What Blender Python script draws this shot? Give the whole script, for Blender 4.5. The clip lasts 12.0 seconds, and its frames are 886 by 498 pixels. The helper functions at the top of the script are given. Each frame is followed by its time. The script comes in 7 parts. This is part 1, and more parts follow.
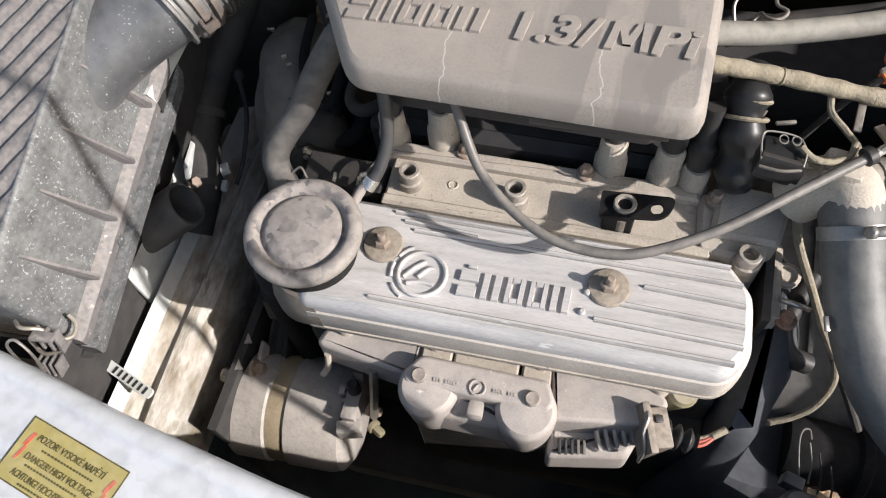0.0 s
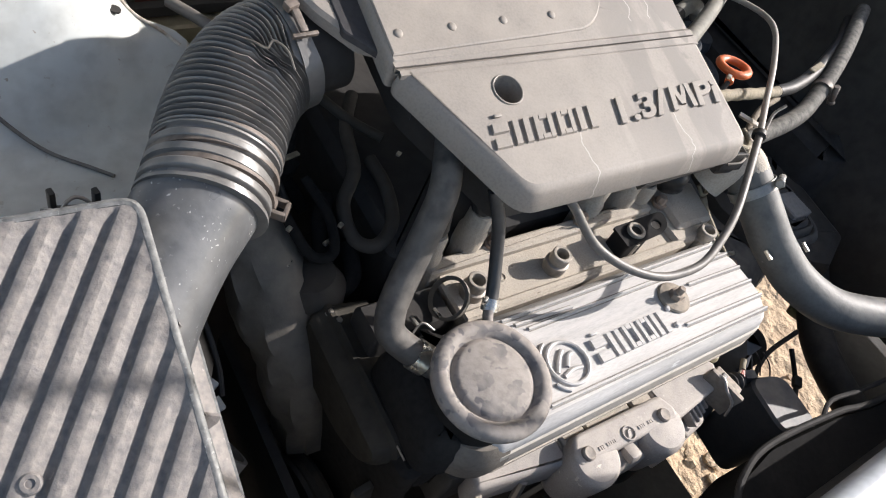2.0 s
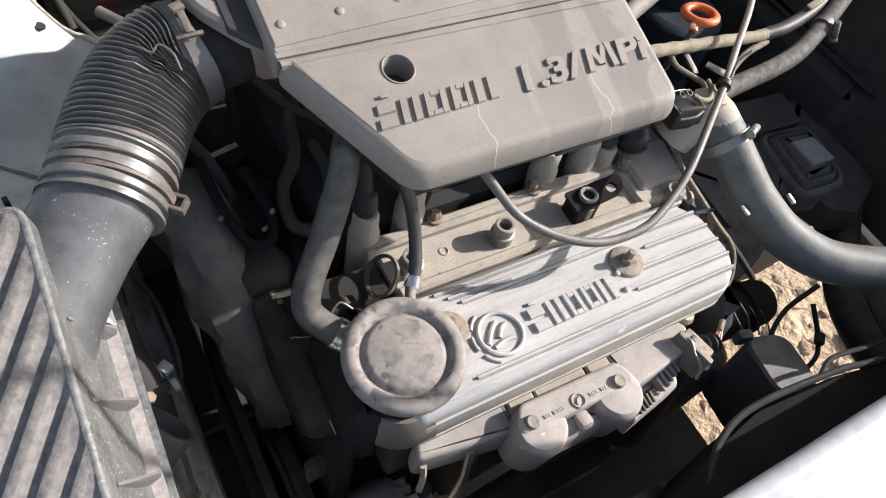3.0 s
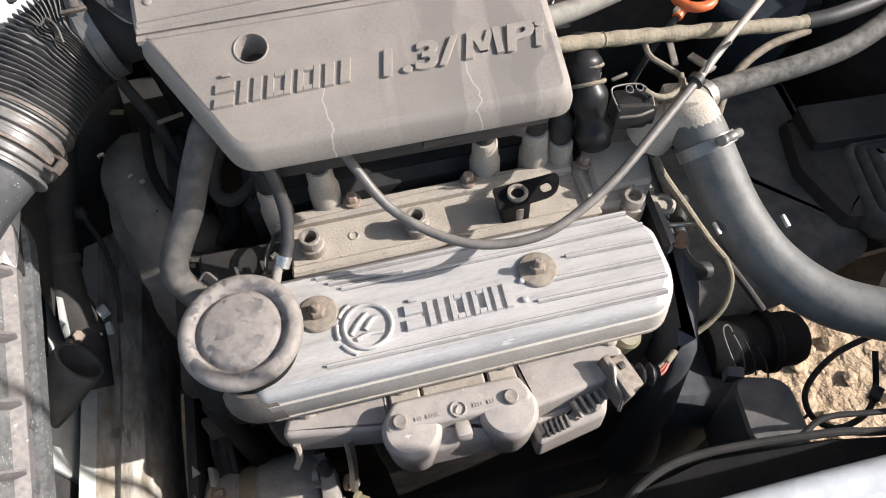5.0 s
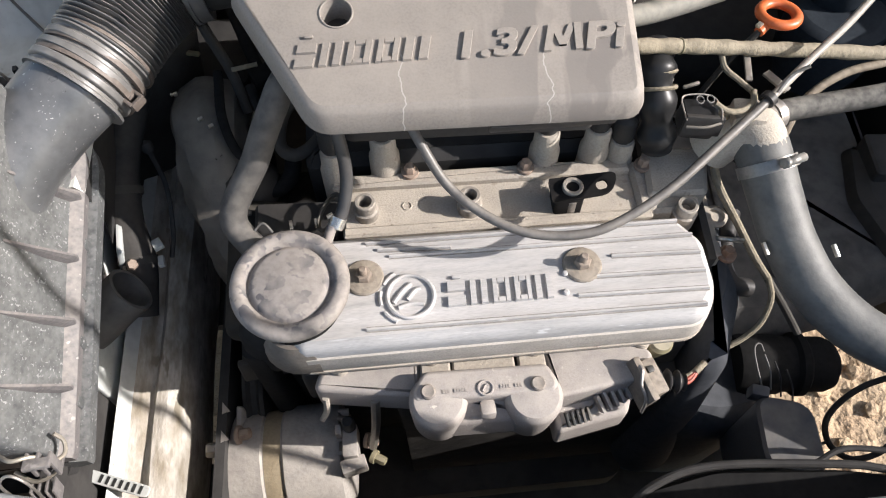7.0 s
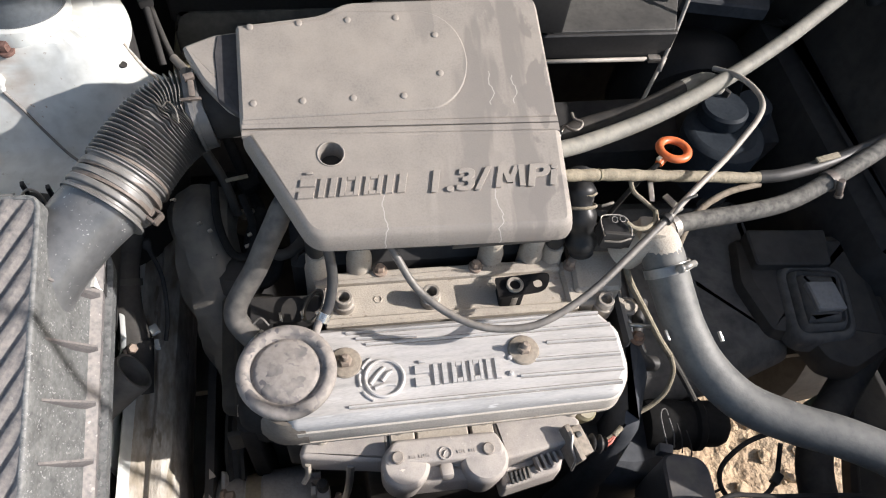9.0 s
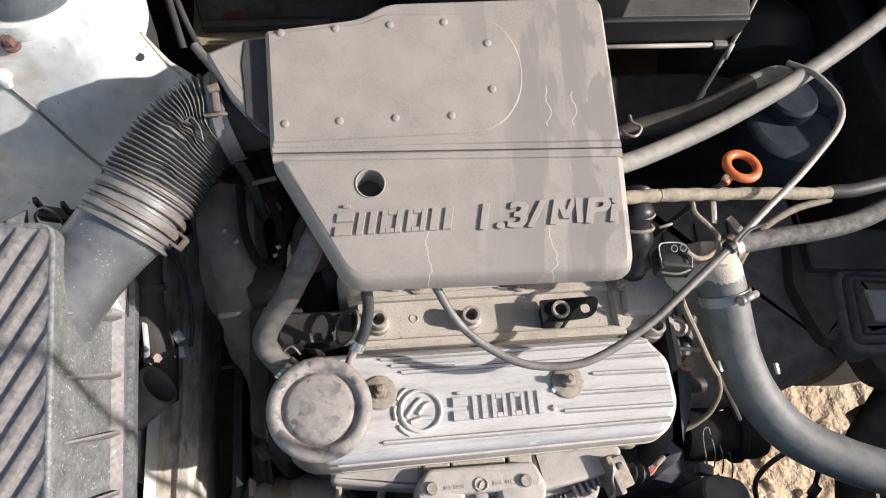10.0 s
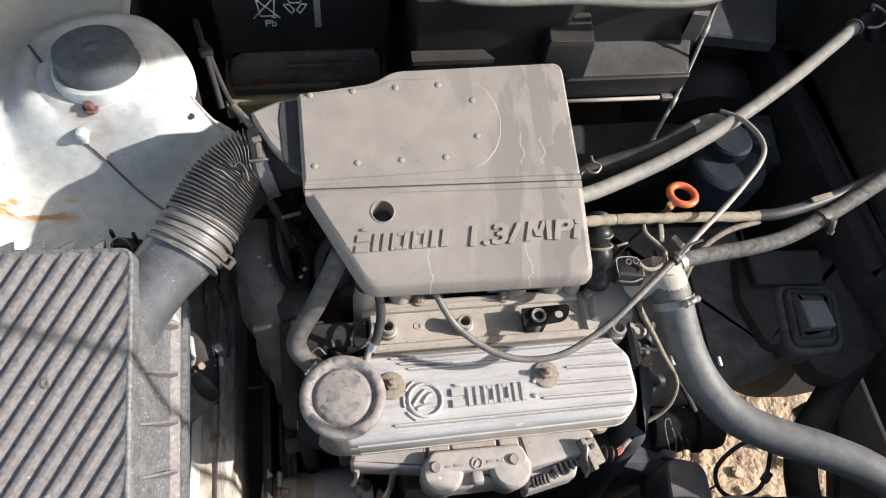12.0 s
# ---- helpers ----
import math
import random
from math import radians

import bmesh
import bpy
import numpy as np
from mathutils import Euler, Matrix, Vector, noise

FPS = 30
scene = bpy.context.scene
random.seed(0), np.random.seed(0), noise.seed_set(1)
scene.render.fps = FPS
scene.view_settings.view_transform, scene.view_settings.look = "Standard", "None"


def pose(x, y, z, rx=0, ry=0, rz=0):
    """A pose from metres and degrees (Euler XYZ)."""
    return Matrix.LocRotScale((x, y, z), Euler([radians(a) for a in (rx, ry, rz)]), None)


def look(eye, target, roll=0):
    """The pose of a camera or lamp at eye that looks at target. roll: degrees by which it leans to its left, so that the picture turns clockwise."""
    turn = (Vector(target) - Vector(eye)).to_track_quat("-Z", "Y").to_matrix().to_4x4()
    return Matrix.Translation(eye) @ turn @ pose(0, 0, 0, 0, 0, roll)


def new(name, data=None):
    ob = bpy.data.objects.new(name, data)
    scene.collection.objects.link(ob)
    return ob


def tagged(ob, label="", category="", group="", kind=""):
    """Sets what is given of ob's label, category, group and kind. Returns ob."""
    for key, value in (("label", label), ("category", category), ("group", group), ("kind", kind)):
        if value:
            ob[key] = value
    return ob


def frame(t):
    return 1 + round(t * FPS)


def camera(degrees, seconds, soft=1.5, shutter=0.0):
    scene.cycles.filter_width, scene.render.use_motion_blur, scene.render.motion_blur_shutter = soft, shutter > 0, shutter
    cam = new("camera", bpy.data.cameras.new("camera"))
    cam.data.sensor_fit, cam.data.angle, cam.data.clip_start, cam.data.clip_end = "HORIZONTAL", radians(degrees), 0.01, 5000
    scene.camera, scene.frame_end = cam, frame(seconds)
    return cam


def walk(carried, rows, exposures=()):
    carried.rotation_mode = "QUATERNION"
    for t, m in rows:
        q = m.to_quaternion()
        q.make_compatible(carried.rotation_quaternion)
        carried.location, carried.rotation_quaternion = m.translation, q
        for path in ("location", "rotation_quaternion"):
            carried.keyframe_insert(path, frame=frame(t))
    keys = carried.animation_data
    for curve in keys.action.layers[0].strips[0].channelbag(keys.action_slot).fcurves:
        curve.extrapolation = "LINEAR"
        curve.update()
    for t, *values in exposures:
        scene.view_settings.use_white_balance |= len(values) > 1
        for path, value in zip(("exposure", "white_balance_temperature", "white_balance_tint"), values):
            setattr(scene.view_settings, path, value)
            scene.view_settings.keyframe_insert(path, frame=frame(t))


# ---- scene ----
cam = camera(61.20, 12.0, soft=1.1)
PATH = [
    (0, (0.0550, -0.2815, 1.3356), (-0.2618, 0.6228, -0.3742), -7.68),
    (0.2, (0.0298, -0.2609, 1.3553), (-0.3393, 0.6494, -0.3408), -10.96),
    (0.5, (-0.0493, -0.2532, 1.3378), (-0.2643, 0.8032, -0.2992), -3.33),
    (0.7, (-0.1743, -0.2065, 1.3043), (-0.1697, 0.8196, -0.3657), 2.24),
    (0.8, (-0.2732, -0.1952, 1.2779), (-0.0179, 0.8681, -0.3486), 10.32),
    (0.9, (-0.3344, -0.1680, 1.2522), (0.1670, 0.7899, -0.3826), 19.07),
    (1, (-0.3990, -0.1560, 1.2597), (0.3005, 0.7220, -0.3470), 28.40),
    (1.2, (-0.4509, -0.1330, 1.2567), (0.4814, 0.7037, -0.2507), 32.08),
    (1.5, (-0.4714, -0.1219, 1.2529), (0.5843, 0.6513, -0.2062), 32.70),
    (2, (-0.4536, -0.1432, 1.2911), (0.5646, 0.6348, -0.1920), 28.01),
    (2.5, (-0.4171, -0.1708, 1.3174), (0.4874, 0.6640, -0.2079), 21.56),
    (2.7, (-0.3801, -0.1870, 1.3265), (0.4746, 0.6167, -0.2436), 20.24),
    (4.3, (-0.1414, -0.2870, 1.3749), (0.1607, 0.7583, -0.2554), -1.06),
    (4.5, (-0.1050, -0.2843, 1.3676), (0.1587, 0.7151, -0.2977), -1.24),
    (5, (-0.0406, -0.2998, 1.3474), (0.1358, 0.7102, -0.3230), -4.17),
    (5.5, (-0.0398, -0.3152, 1.3934), (0.0925, 0.7433, -0.2509), -3.60),
    (6, (-0.0809, -0.3045, 1.4173), (0.0737, 0.7206, -0.2461), 2.04),
    (6.5, (-0.0439, -0.2794, 1.3338), (0.0869, 0.6928, -0.3631), 0.80),
    (7, (-0.0550, -0.2957, 1.3652), (0.0276, 0.6553, -0.3467), -0.49),
    (7.5, (-0.0785, -0.3587, 1.4711), (0.1139, 0.6901, -0.1734), 1.60),
    (7.7, (-0.0830, -0.3769, 1.5039), (0.1554, 0.7207, -0.1024), 2.75),
    (9.3, (-0.1073, -0.2704, 1.5178), (0.1836, 0.7091, -0.1547), 9.95),
    (9.5, (-0.1042, -0.2294, 1.5212), (0.1731, 0.7061, -0.1787), 9.94),
    (10, (-0.1177, -0.1811, 1.5198), (0.1221, 0.6315, -0.2476), 11.24),
    (10.5, (-0.1300, -0.2201, 1.6086), (0.1363, 0.7232, -0.0887), 10.78),
    (11, (-0.1479, -0.2710, 1.6603), (0.0916, 0.6757, -0.0391), 9.87),
    (11.5, (-0.1481, -0.2852, 1.6534), (0.1148, 0.6405, -0.0541), 10.37),
    (12, (-0.1493, -0.2872, 1.6508), (0.1241, 0.6432, -0.0525), 9.93),
]
walk(cam, [(t, look(eye, target, roll)) for t, eye, target, roll in PATH],
     exposures=((0.0, 0.67), (0.5, 0.66), (1.0, 0.69), (1.5, 0.78), (2.5, 0.79), (12.0, 0.79)))

# ---- light ----
SUN_FROM = Vector((0.88, -0.18, 0.515)).normalized()
world = bpy.data.worlds.new("sky")
scene.world = world
world.use_nodes = True
wn = world.node_tree.nodes
sky = wn.new("ShaderNodeTexSky")
sky.sky_type = "NISHITA"
sky.sun_disc = False
sky.dust_density, sky.ozone_density = 1.8, 0.8
sky.sun_elevation = math.asin(SUN_FROM.z)
sky.sun_rotation = math.atan2(SUN_FROM.x, SUN_FROM.y)
world.node_tree.links.new(sky.outputs["Color"], wn["Background"].inputs["Color"])
wn["Background"].inputs["Strength"].default_value = 0.122
sun = new("sun", bpy.data.lights.new("sun", "SUN"))
sun.data.energy, sun.data.angle, sun.data.color = 4.4, radians(0.53), (1.0, 0.945, 0.92)
sun.matrix_world = look(SUN_FROM * 20, (0, 0, 0))


# ---- materials ----
def material(name, dark, light, rough=0.6, metal=0.0, grain=60.0, patch=7.0, bump=0.15, dust=0.0,
             dust_colour=(0.42, 0.36, 0.29), stretch=(1, 1, 1), spots=None, spot_size=90.0, spot_level=0.66, spot_gate=0.12, shine=0.5):
    """A worn surface: two scales of colour, fine relief, a coat of settled dust, and optional specks."""
    m = bpy.data.materials.new(name)
    m.use_nodes = True
    nt = m.node_tree
    b = nt.nodes["Principled BSDF"]
    link = nt.links.new
    co = nt.nodes.new("ShaderNodeTexCoord")
    mp = nt.nodes.new("ShaderNodeMapping")
    mp.inputs["Scale"].default_value = stretch
    link(co.outputs["Object"], mp.inputs["Vector"])

    def noise_node(scale, detail):
        n = nt.nodes.new("ShaderNodeTexNoise")
        n.inputs["Scale"].default_value, n.inputs["Detail"].default_value = scale, detail
        link(mp.outputs["Vector"], n.inputs["Vector"])
        return n

    def ramp(src, lo, hi):
        r = nt.nodes.new("ShaderNodeMapRange")
        r.inputs["From Min"].default_value, r.inputs["From Max"].default_value = lo, hi
        link(src, r.inputs["Value"])
        return r.outputs["Result"]

    def mix(fac, a, c):
        x = nt.nodes.new("ShaderNodeMix")
        x.data_type = "RGBA"
        for socket, v in ((x.inputs[0], fac), (x.inputs[6], a), (x.inputs[7], c)):
            if isinstance(v, (tuple, list)):
                socket.default_value = (*v[:3], 1)
            elif isinstance(v, float):
                socket.default_value = v
            else:
                link(v, socket)
        return x.outputs[2]

    def times(a, c):
        x = nt.nodes.new("ShaderNodeMath")
        x.operation = "MULTIPLY"
        for socket, v in ((x.inputs[0], a), (x.inputs[1], c)):
            if isinstance(v, float):
                socket.default_value = v
            else:
                link(v, socket)
        return x.outputs[0]

    coarse, fine = noise_node(patch, 5), noise_node(grain, 6)
    col = mix(ramp(coarse.outputs["Fac"], 0.32, 0.68), dark, light)
    col = mix(times(ramp(fine.outputs["Fac"], 0.42, 0.75), 0.45), col, tuple(0.55 * v for v in dark))
    roughness = ramp(coarse.outputs["Fac"], 0.2, 0.8)
    rr = nt.nodes.new("ShaderNodeMapRange")
    rr.inputs["To Min"].default_value, rr.inputs["To Max"].default_value = max(0.05, rough - 0.12), min(1, rough + 0.12)
    link(roughness, rr.inputs["Value"])
    link(rr.outputs["Result"], b.inputs["Roughness"])
    b.inputs["Metallic"].default_value = metal
    b.inputs["Specular IOR Level"].default_value = shine
    if dust > 0:
        g = nt.nodes.new("ShaderNodeNewGeometry")
        sp = nt.nodes.new("ShaderNodeSeparateXYZ")
        link(g.outputs["Normal"], sp.inputs[0])
        up = ramp(sp.outputs["Z"], -0.25, 0.85)
        dn = noise_node(patch * 3.1, 6)
        amount = times(times(up, ramp(dn.outputs["Fac"], 0.25, 0.62)), dust)
        col = mix(amount, col, dust_colour)
        if metal > 0:
            inv = nt.nodes.new("ShaderNodeMapRange")
            inv.inputs["To Min"].default_value, inv.inputs["To Max"].default_value = metal, 0.0
            link(amount, inv.inputs["Value"])
            link(inv.outputs["Result"], b.inputs["Metallic"])
    if spots:
        sn = noise_node(spot_size, 2)
        sg = noise_node(spot_size * spot_gate, 2)
        s = times(ramp(sn.outputs["Fac"], spot_level, spot_level + 0.05), ramp(sg.outputs["Fac"], 0.40, 0.62))
        col = mix(s, col, spots)
    link(col, b.inputs["Base Color"])
    if bump > 0:
        bp = nt.nodes.new("ShaderNodeBump")
        bp.inputs["Strength"].default_value, bp.inputs["Distance"].default_value = bump, 0.002
        link(fine.outputs["Fac"], bp.inputs["Height"])
        link(bp.outputs["Normal"], b.inputs["Normal"])
    return m


# near-black for black parts and for surfaces that only lie in shade
M_BLACK_SHADE = material("black_parts_and_shade", (0.036, 0.035, 0.035), (0.062, 0.059, 0.056), 0.7, 0, 60, 9, 0.4, 0.0, shine=0.12)
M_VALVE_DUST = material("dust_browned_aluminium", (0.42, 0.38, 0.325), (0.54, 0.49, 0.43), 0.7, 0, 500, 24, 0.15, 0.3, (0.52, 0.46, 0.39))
# blue-grey set darker to hold the shade these castings lie in
M_CASTING = material("shaded_blue_grey_casting", (0.042, 0.046, 0.053), (0.066, 0.071, 0.080), 0.75, 0, 120, 14, 0.2, 0.2, (0.13, 0.128, 0.125), shine=0.15)
M_HEAD_DARK = material("dim_dusty_casting", (0.20, 0.175, 0.15), (0.30, 0.265, 0.225), 0.8, 0, 500, 30, 0.35, 0.4, (0.34, 0.30, 0.25))
M_COVER = material("dusty_grey_plastic", (0.225, 0.204, 0.183), (0.255, 0.231, 0.207), 0.62, 0, 500, 9, 0.06, 0.55, (0.335, 0.298, 0.258))
M_VALVE = material("cast_aluminium", (0.36, 0.348, 0.335), (0.53, 0.515, 0.50), 0.55, 0.08, 700, 46, 0.13, 0.5, (0.56, 0.53, 0.50), stretch=(0.22, 1.6, 1), spots=(0.66, 0.65, 0.63), spot_size=150, spot_level=0.66, shine=0.35)
M_HEAD = material("dusty_casting", (0.34, 0.30, 0.25), (0.47, 0.42, 0.35), 0.8, 0, 500, 22, 0.35, 0.45, (0.50, 0.44, 0.36), spots=(0.24, 0.20, 0.16), spot_size=120, spot_level=0.66)
M_COIL = material("dusty_grey_resin", (0.30, 0.272, 0.25), (0.38, 0.345, 0.315), 0.68, 0, 700, 26, 0.14, 0.55, (0.47, 0.42, 0.365), spots=(0.62, 0.56, 0.48), spot_size=200, spot_level=0.68)
M_CAP = material("dusty_cap_plastic", (0.20, 0.18, 0.162), (0.25, 0.227, 0.205), 0.72, 0, 300, 40, 0.12, 0.85, (0.315, 0.283, 0.256), shine=0.25, spots=(0.12, 0.113, 0.116), spot_size=85, spot_level=0.50, spot_gate=0.42)
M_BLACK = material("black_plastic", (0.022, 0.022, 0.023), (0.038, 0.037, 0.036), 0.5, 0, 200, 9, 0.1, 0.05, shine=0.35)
M_BLACK_GLOSS = material("glossy_black_plastic", (0.018, 0.018, 0.019), (0.03, 0.03, 0.03), 0.4, 0, 200, 9, 0.05, 0.0, shine=0.3)
M_ELBOW = material("scuffed_black_plastic", (0.064, 0.067, 0.070), (0.12, 0.123, 0.127), 0.34, 0, 150, 18, 0.12, 0.42, (0.21, 0.21, 0.208), spots=(0.60, 0.60, 0.58), spot_size=330, spot_level=0.665, shine=0.7)
M_BELLOWS = material("black_rubber_bellows", (0.090, 0.088, 0.085), (0.145, 0.141, 0.135), 0.40, 0, 160, 12, 0.15, 0.55, (0.30, 0.285, 0.265), shine=0.6)
M_LID = material("dusty_ribbed_plastic", (0.115, 0.108, 0.11), (0.16, 0.15, 0.148), 0.65, 0, 300, 60, 0.3, 0.7, (0.275, 0.25, 0.224), spots=(0.42, 0.39, 0.36), spot_size=110, spot_level=0.68)
M_BOX = material("splashed_plastic", (0.05, 0.053, 0.055), (0.12, 0.124, 0.124), 0.6, 0, 260, 60, 0.25, 0.65, (0.25, 0.25, 0.24), spots=(0.28, 0.285, 0.28), spot_size=380, spot_level=0.60, spot_gate=0.2)
M_HOSE = material("dusty_rubber_hose", (0.050, 0.048, 0.047), (0.078, 0.074, 0.070), 0.65, 0, 220, 24, 0.15, 0.7, (0.195, 0.178, 0.157), shine=0.25)
M_HOSE_GREY = material("grey_coolant_hose", (0.07, 0.072, 0.07), (0.108, 0.109, 0.105), 0.58, 0, 260, 20, 0.12, 0.6, (0.185, 0.18, 0.165), spots=(0.5, 0.5, 0.48), spot_size=80, spot_level=0.74)
M_HOSE_DARK = material("dark_rubber_hose", (0.022, 0.022, 0.023), (0.040, 0.040, 0.040), 0.72, 0, 200, 10, 0.1, 0.1, shine=0.15)
M_CABLE = material("dusty_cable_sheath", (0.09, 0.085, 0.08), (0.14, 0.13, 0.12), 0.5, 0, 300, 30, 0.08, 0.5, (0.26, 0.235, 0.205))
M_TAPE = material("dusty_cloth_tape", (0.17, 0.145, 0.10), (0.27, 0.235, 0.17), 0.85, 0, 300, 60, 0.6, 0.45, (0.36, 0.315, 0.235))
M_STEEL = material("dull_steel", (0.28, 0.26, 0.24), (0.42, 0.40, 0.37), 0.42, 0.8, 300, 30, 0.2, 0.35)
M_BRIGHT = material("bright_zinc", (0.55, 0.53, 0.48), (0.7, 0.68, 0.62), 0.3, 0.9, 300, 30, 0.1, 0.1)
M_RUST = material("rusty_steel", (0.17, 0.08, 0.045), (0.30, 0.19, 0.13), 0.85, 0.1, 400, 60, 0.5, 0.35)
M_BRONZE = material("rusty_clamp_band", (0.10, 0.082, 0.07), (0.17, 0.14, 0.12), 0.6, 0.2, 300, 60, 0.25, 0.35, (0.26, 0.225, 0.195))
M_PAINT = material("dirty_white_paint", (0.50, 0.52, 0.50), (0.68, 0.70, 0.68), 0.4, 0, 60, 6, 0.06, 0.30, (0.42, 0.38, 0.32), spots=(0.34, 0.30, 0.25), spot_size=170, spot_level=0.68, spot_gate=0.08)
M_PAINT_CLEAN = material("white_car_paint", (0.50, 0.52, 0.54), (0.58, 0.60, 0.62), 0.26, 0, 60, 5, 0.02, 0.1)
M_RAIL = material("grimy_rail_paint", (0.20, 0.165, 0.11), (0.58, 0.55, 0.50), 0.55, 0, 140, 34, 0.5, 0.3, stretch=(2.2, 0.7, 1), spots=(0.22, 0.19, 0.14), spot_size=45, spot_level=0.60, spot_gate=0.4)
# near-black for greasy metal and for parts darkened to stand in shade
M_GRIME_SHADE = material("greasy_and_shade_black", (0.038, 0.036, 0.034), (0.068, 0.064, 0.058), 0.7, 0, 60, 9, 0.6, 0.05, shine=0.2)
M_GRIME_LIGHT = material("grimy_casting", (0.07, 0.066, 0.058), (0.12, 0.112, 0.098), 0.65, 0, 90, 12, 0.5, 0.2)
M_GRIME_OLIVE = material("oily_olive_casting", (0.026, 0.025, 0.022), (0.048, 0.045, 0.039), 0.8, 0, 90, 14, 0.4, 0.05, shine=0.08)
M_GEARBOX = material("dust_dulled_casing", (0.055, 0.054, 0.054), (0.095, 0.093, 0.09), 0.75, 0, 120, 16, 0.4, 0.45, (0.19, 0.178, 0.16), shine=0.2)
M_SKIRT = material("brown_dusty_wall", (0.11, 0.095, 0.078), (0.18, 0.157, 0.13), 0.75, 0, 300, 30, 0.2, 0.3, (0.24, 0.21, 0.175))
# matte black, so that parts lying in shade read nearly black
M_MATTE_BLACK = material("matte_black_for_shade", (0.016, 0.016, 0.016), (0.028, 0.027, 0.026), 0.9, 0, 160, 14, 0.2, 0.0, shine=0.06)
M_BLUE_DARK = material("dark_blue_plastic", (0.018, 0.023, 0.030), (0.030, 0.037, 0.046), 0.6, 0, 200, 20, 0.1, 0.12, (0.07, 0.08, 0.085), shine=0.12)
M_ALT = material("alternator_casting", (0.30, 0.275, 0.25), (0.42, 0.39, 0.35), 0.6, 0.1, 260, 24, 0.3, 0.5, (0.50, 0.45, 0.39))
M_ORANGE = material("orange_plastic", (0.55, 0.10, 0.025), (0.66, 0.14, 0.03), 0.4, 0, 200, 40, 0.05, 0.2, (0.5, 0.28, 0.15))
M_RED = material("red_insulation", (0.5, 0.06, 0.03), (0.62, 0.1, 0.05), 0.5, 0, 200, 40, 0.05, 0.3)
M_BLUE = material("blue_grey_plastic", (0.055, 0.066, 0.078), (0.085, 0.098, 0.112), 0.6, 0, 200, 20, 0.1, 0.35, (0.22, 0.23, 0.23))
M_YELLOW = material("faded_yellow_vinyl", (0.33, 0.27, 0.07), (0.42, 0.35, 0.12), 0.45, 0, 100, 40, 0.03, 0.35, (0.40, 0.36, 0.22))
M_INK = material("black_ink", (0.02, 0.02, 0.02), (0.035, 0.035, 0.03), 0.5, 0, 100, 20, 0.0)
M_FADED_INK = material("faded_black_ink", (0.07, 0.06, 0.025), (0.15, 0.125, 0.045), 0.5, 0, 100, 60, 0.0)
M_WHITE_INK = material("white_ink", (0.45, 0.45, 0.45), (0.62, 0.62, 0.60), 0.5, 0, 150, 60, 0.0)
M_OCHRE = material("ochre_tray_paint", (0.19, 0.17, 0.095), (0.28, 0.25, 0.145), 0.6, 0, 120, 14, 0.2, 0.3)
M_TAN = material("tan_band", (0.26, 0.205, 0.125), (0.36, 0.29, 0.19), 0.75, 0, 300, 40, 0.2, 0.3, (0.38, 0.32, 0.23))
M_FOLD = material("rust_speckled_edge", (0.32, 0.24, 0.16), (0.62, 0.60, 0.56), 0.6, 0, 200, 120, 0.3, 0.1)
# dark grey for the shadow painted on the inlet neck
M_NECK_SHADOW = material("neck_shadow_grey", (0.05, 0.049, 0.052), (0.075, 0.073, 0.076), 0.8, 0, 200, 20, 0.1, 0.1, (0.12, 0.11, 0.105), shine=0.1)
M_PAD = material("grey_rubber_pad", (0.22, 0.22, 0.22), (0.28, 0.275, 0.27), 0.6, 0, 200, 20, 0.1, 0.2)
M_GREY_PANEL = material("dusty_grey_panel", (0.11, 0.105, 0.098), (0.15, 0.143, 0.132), 0.6, 0, 150, 30, 0.08, 0.5, (0.22, 0.205, 0.185))


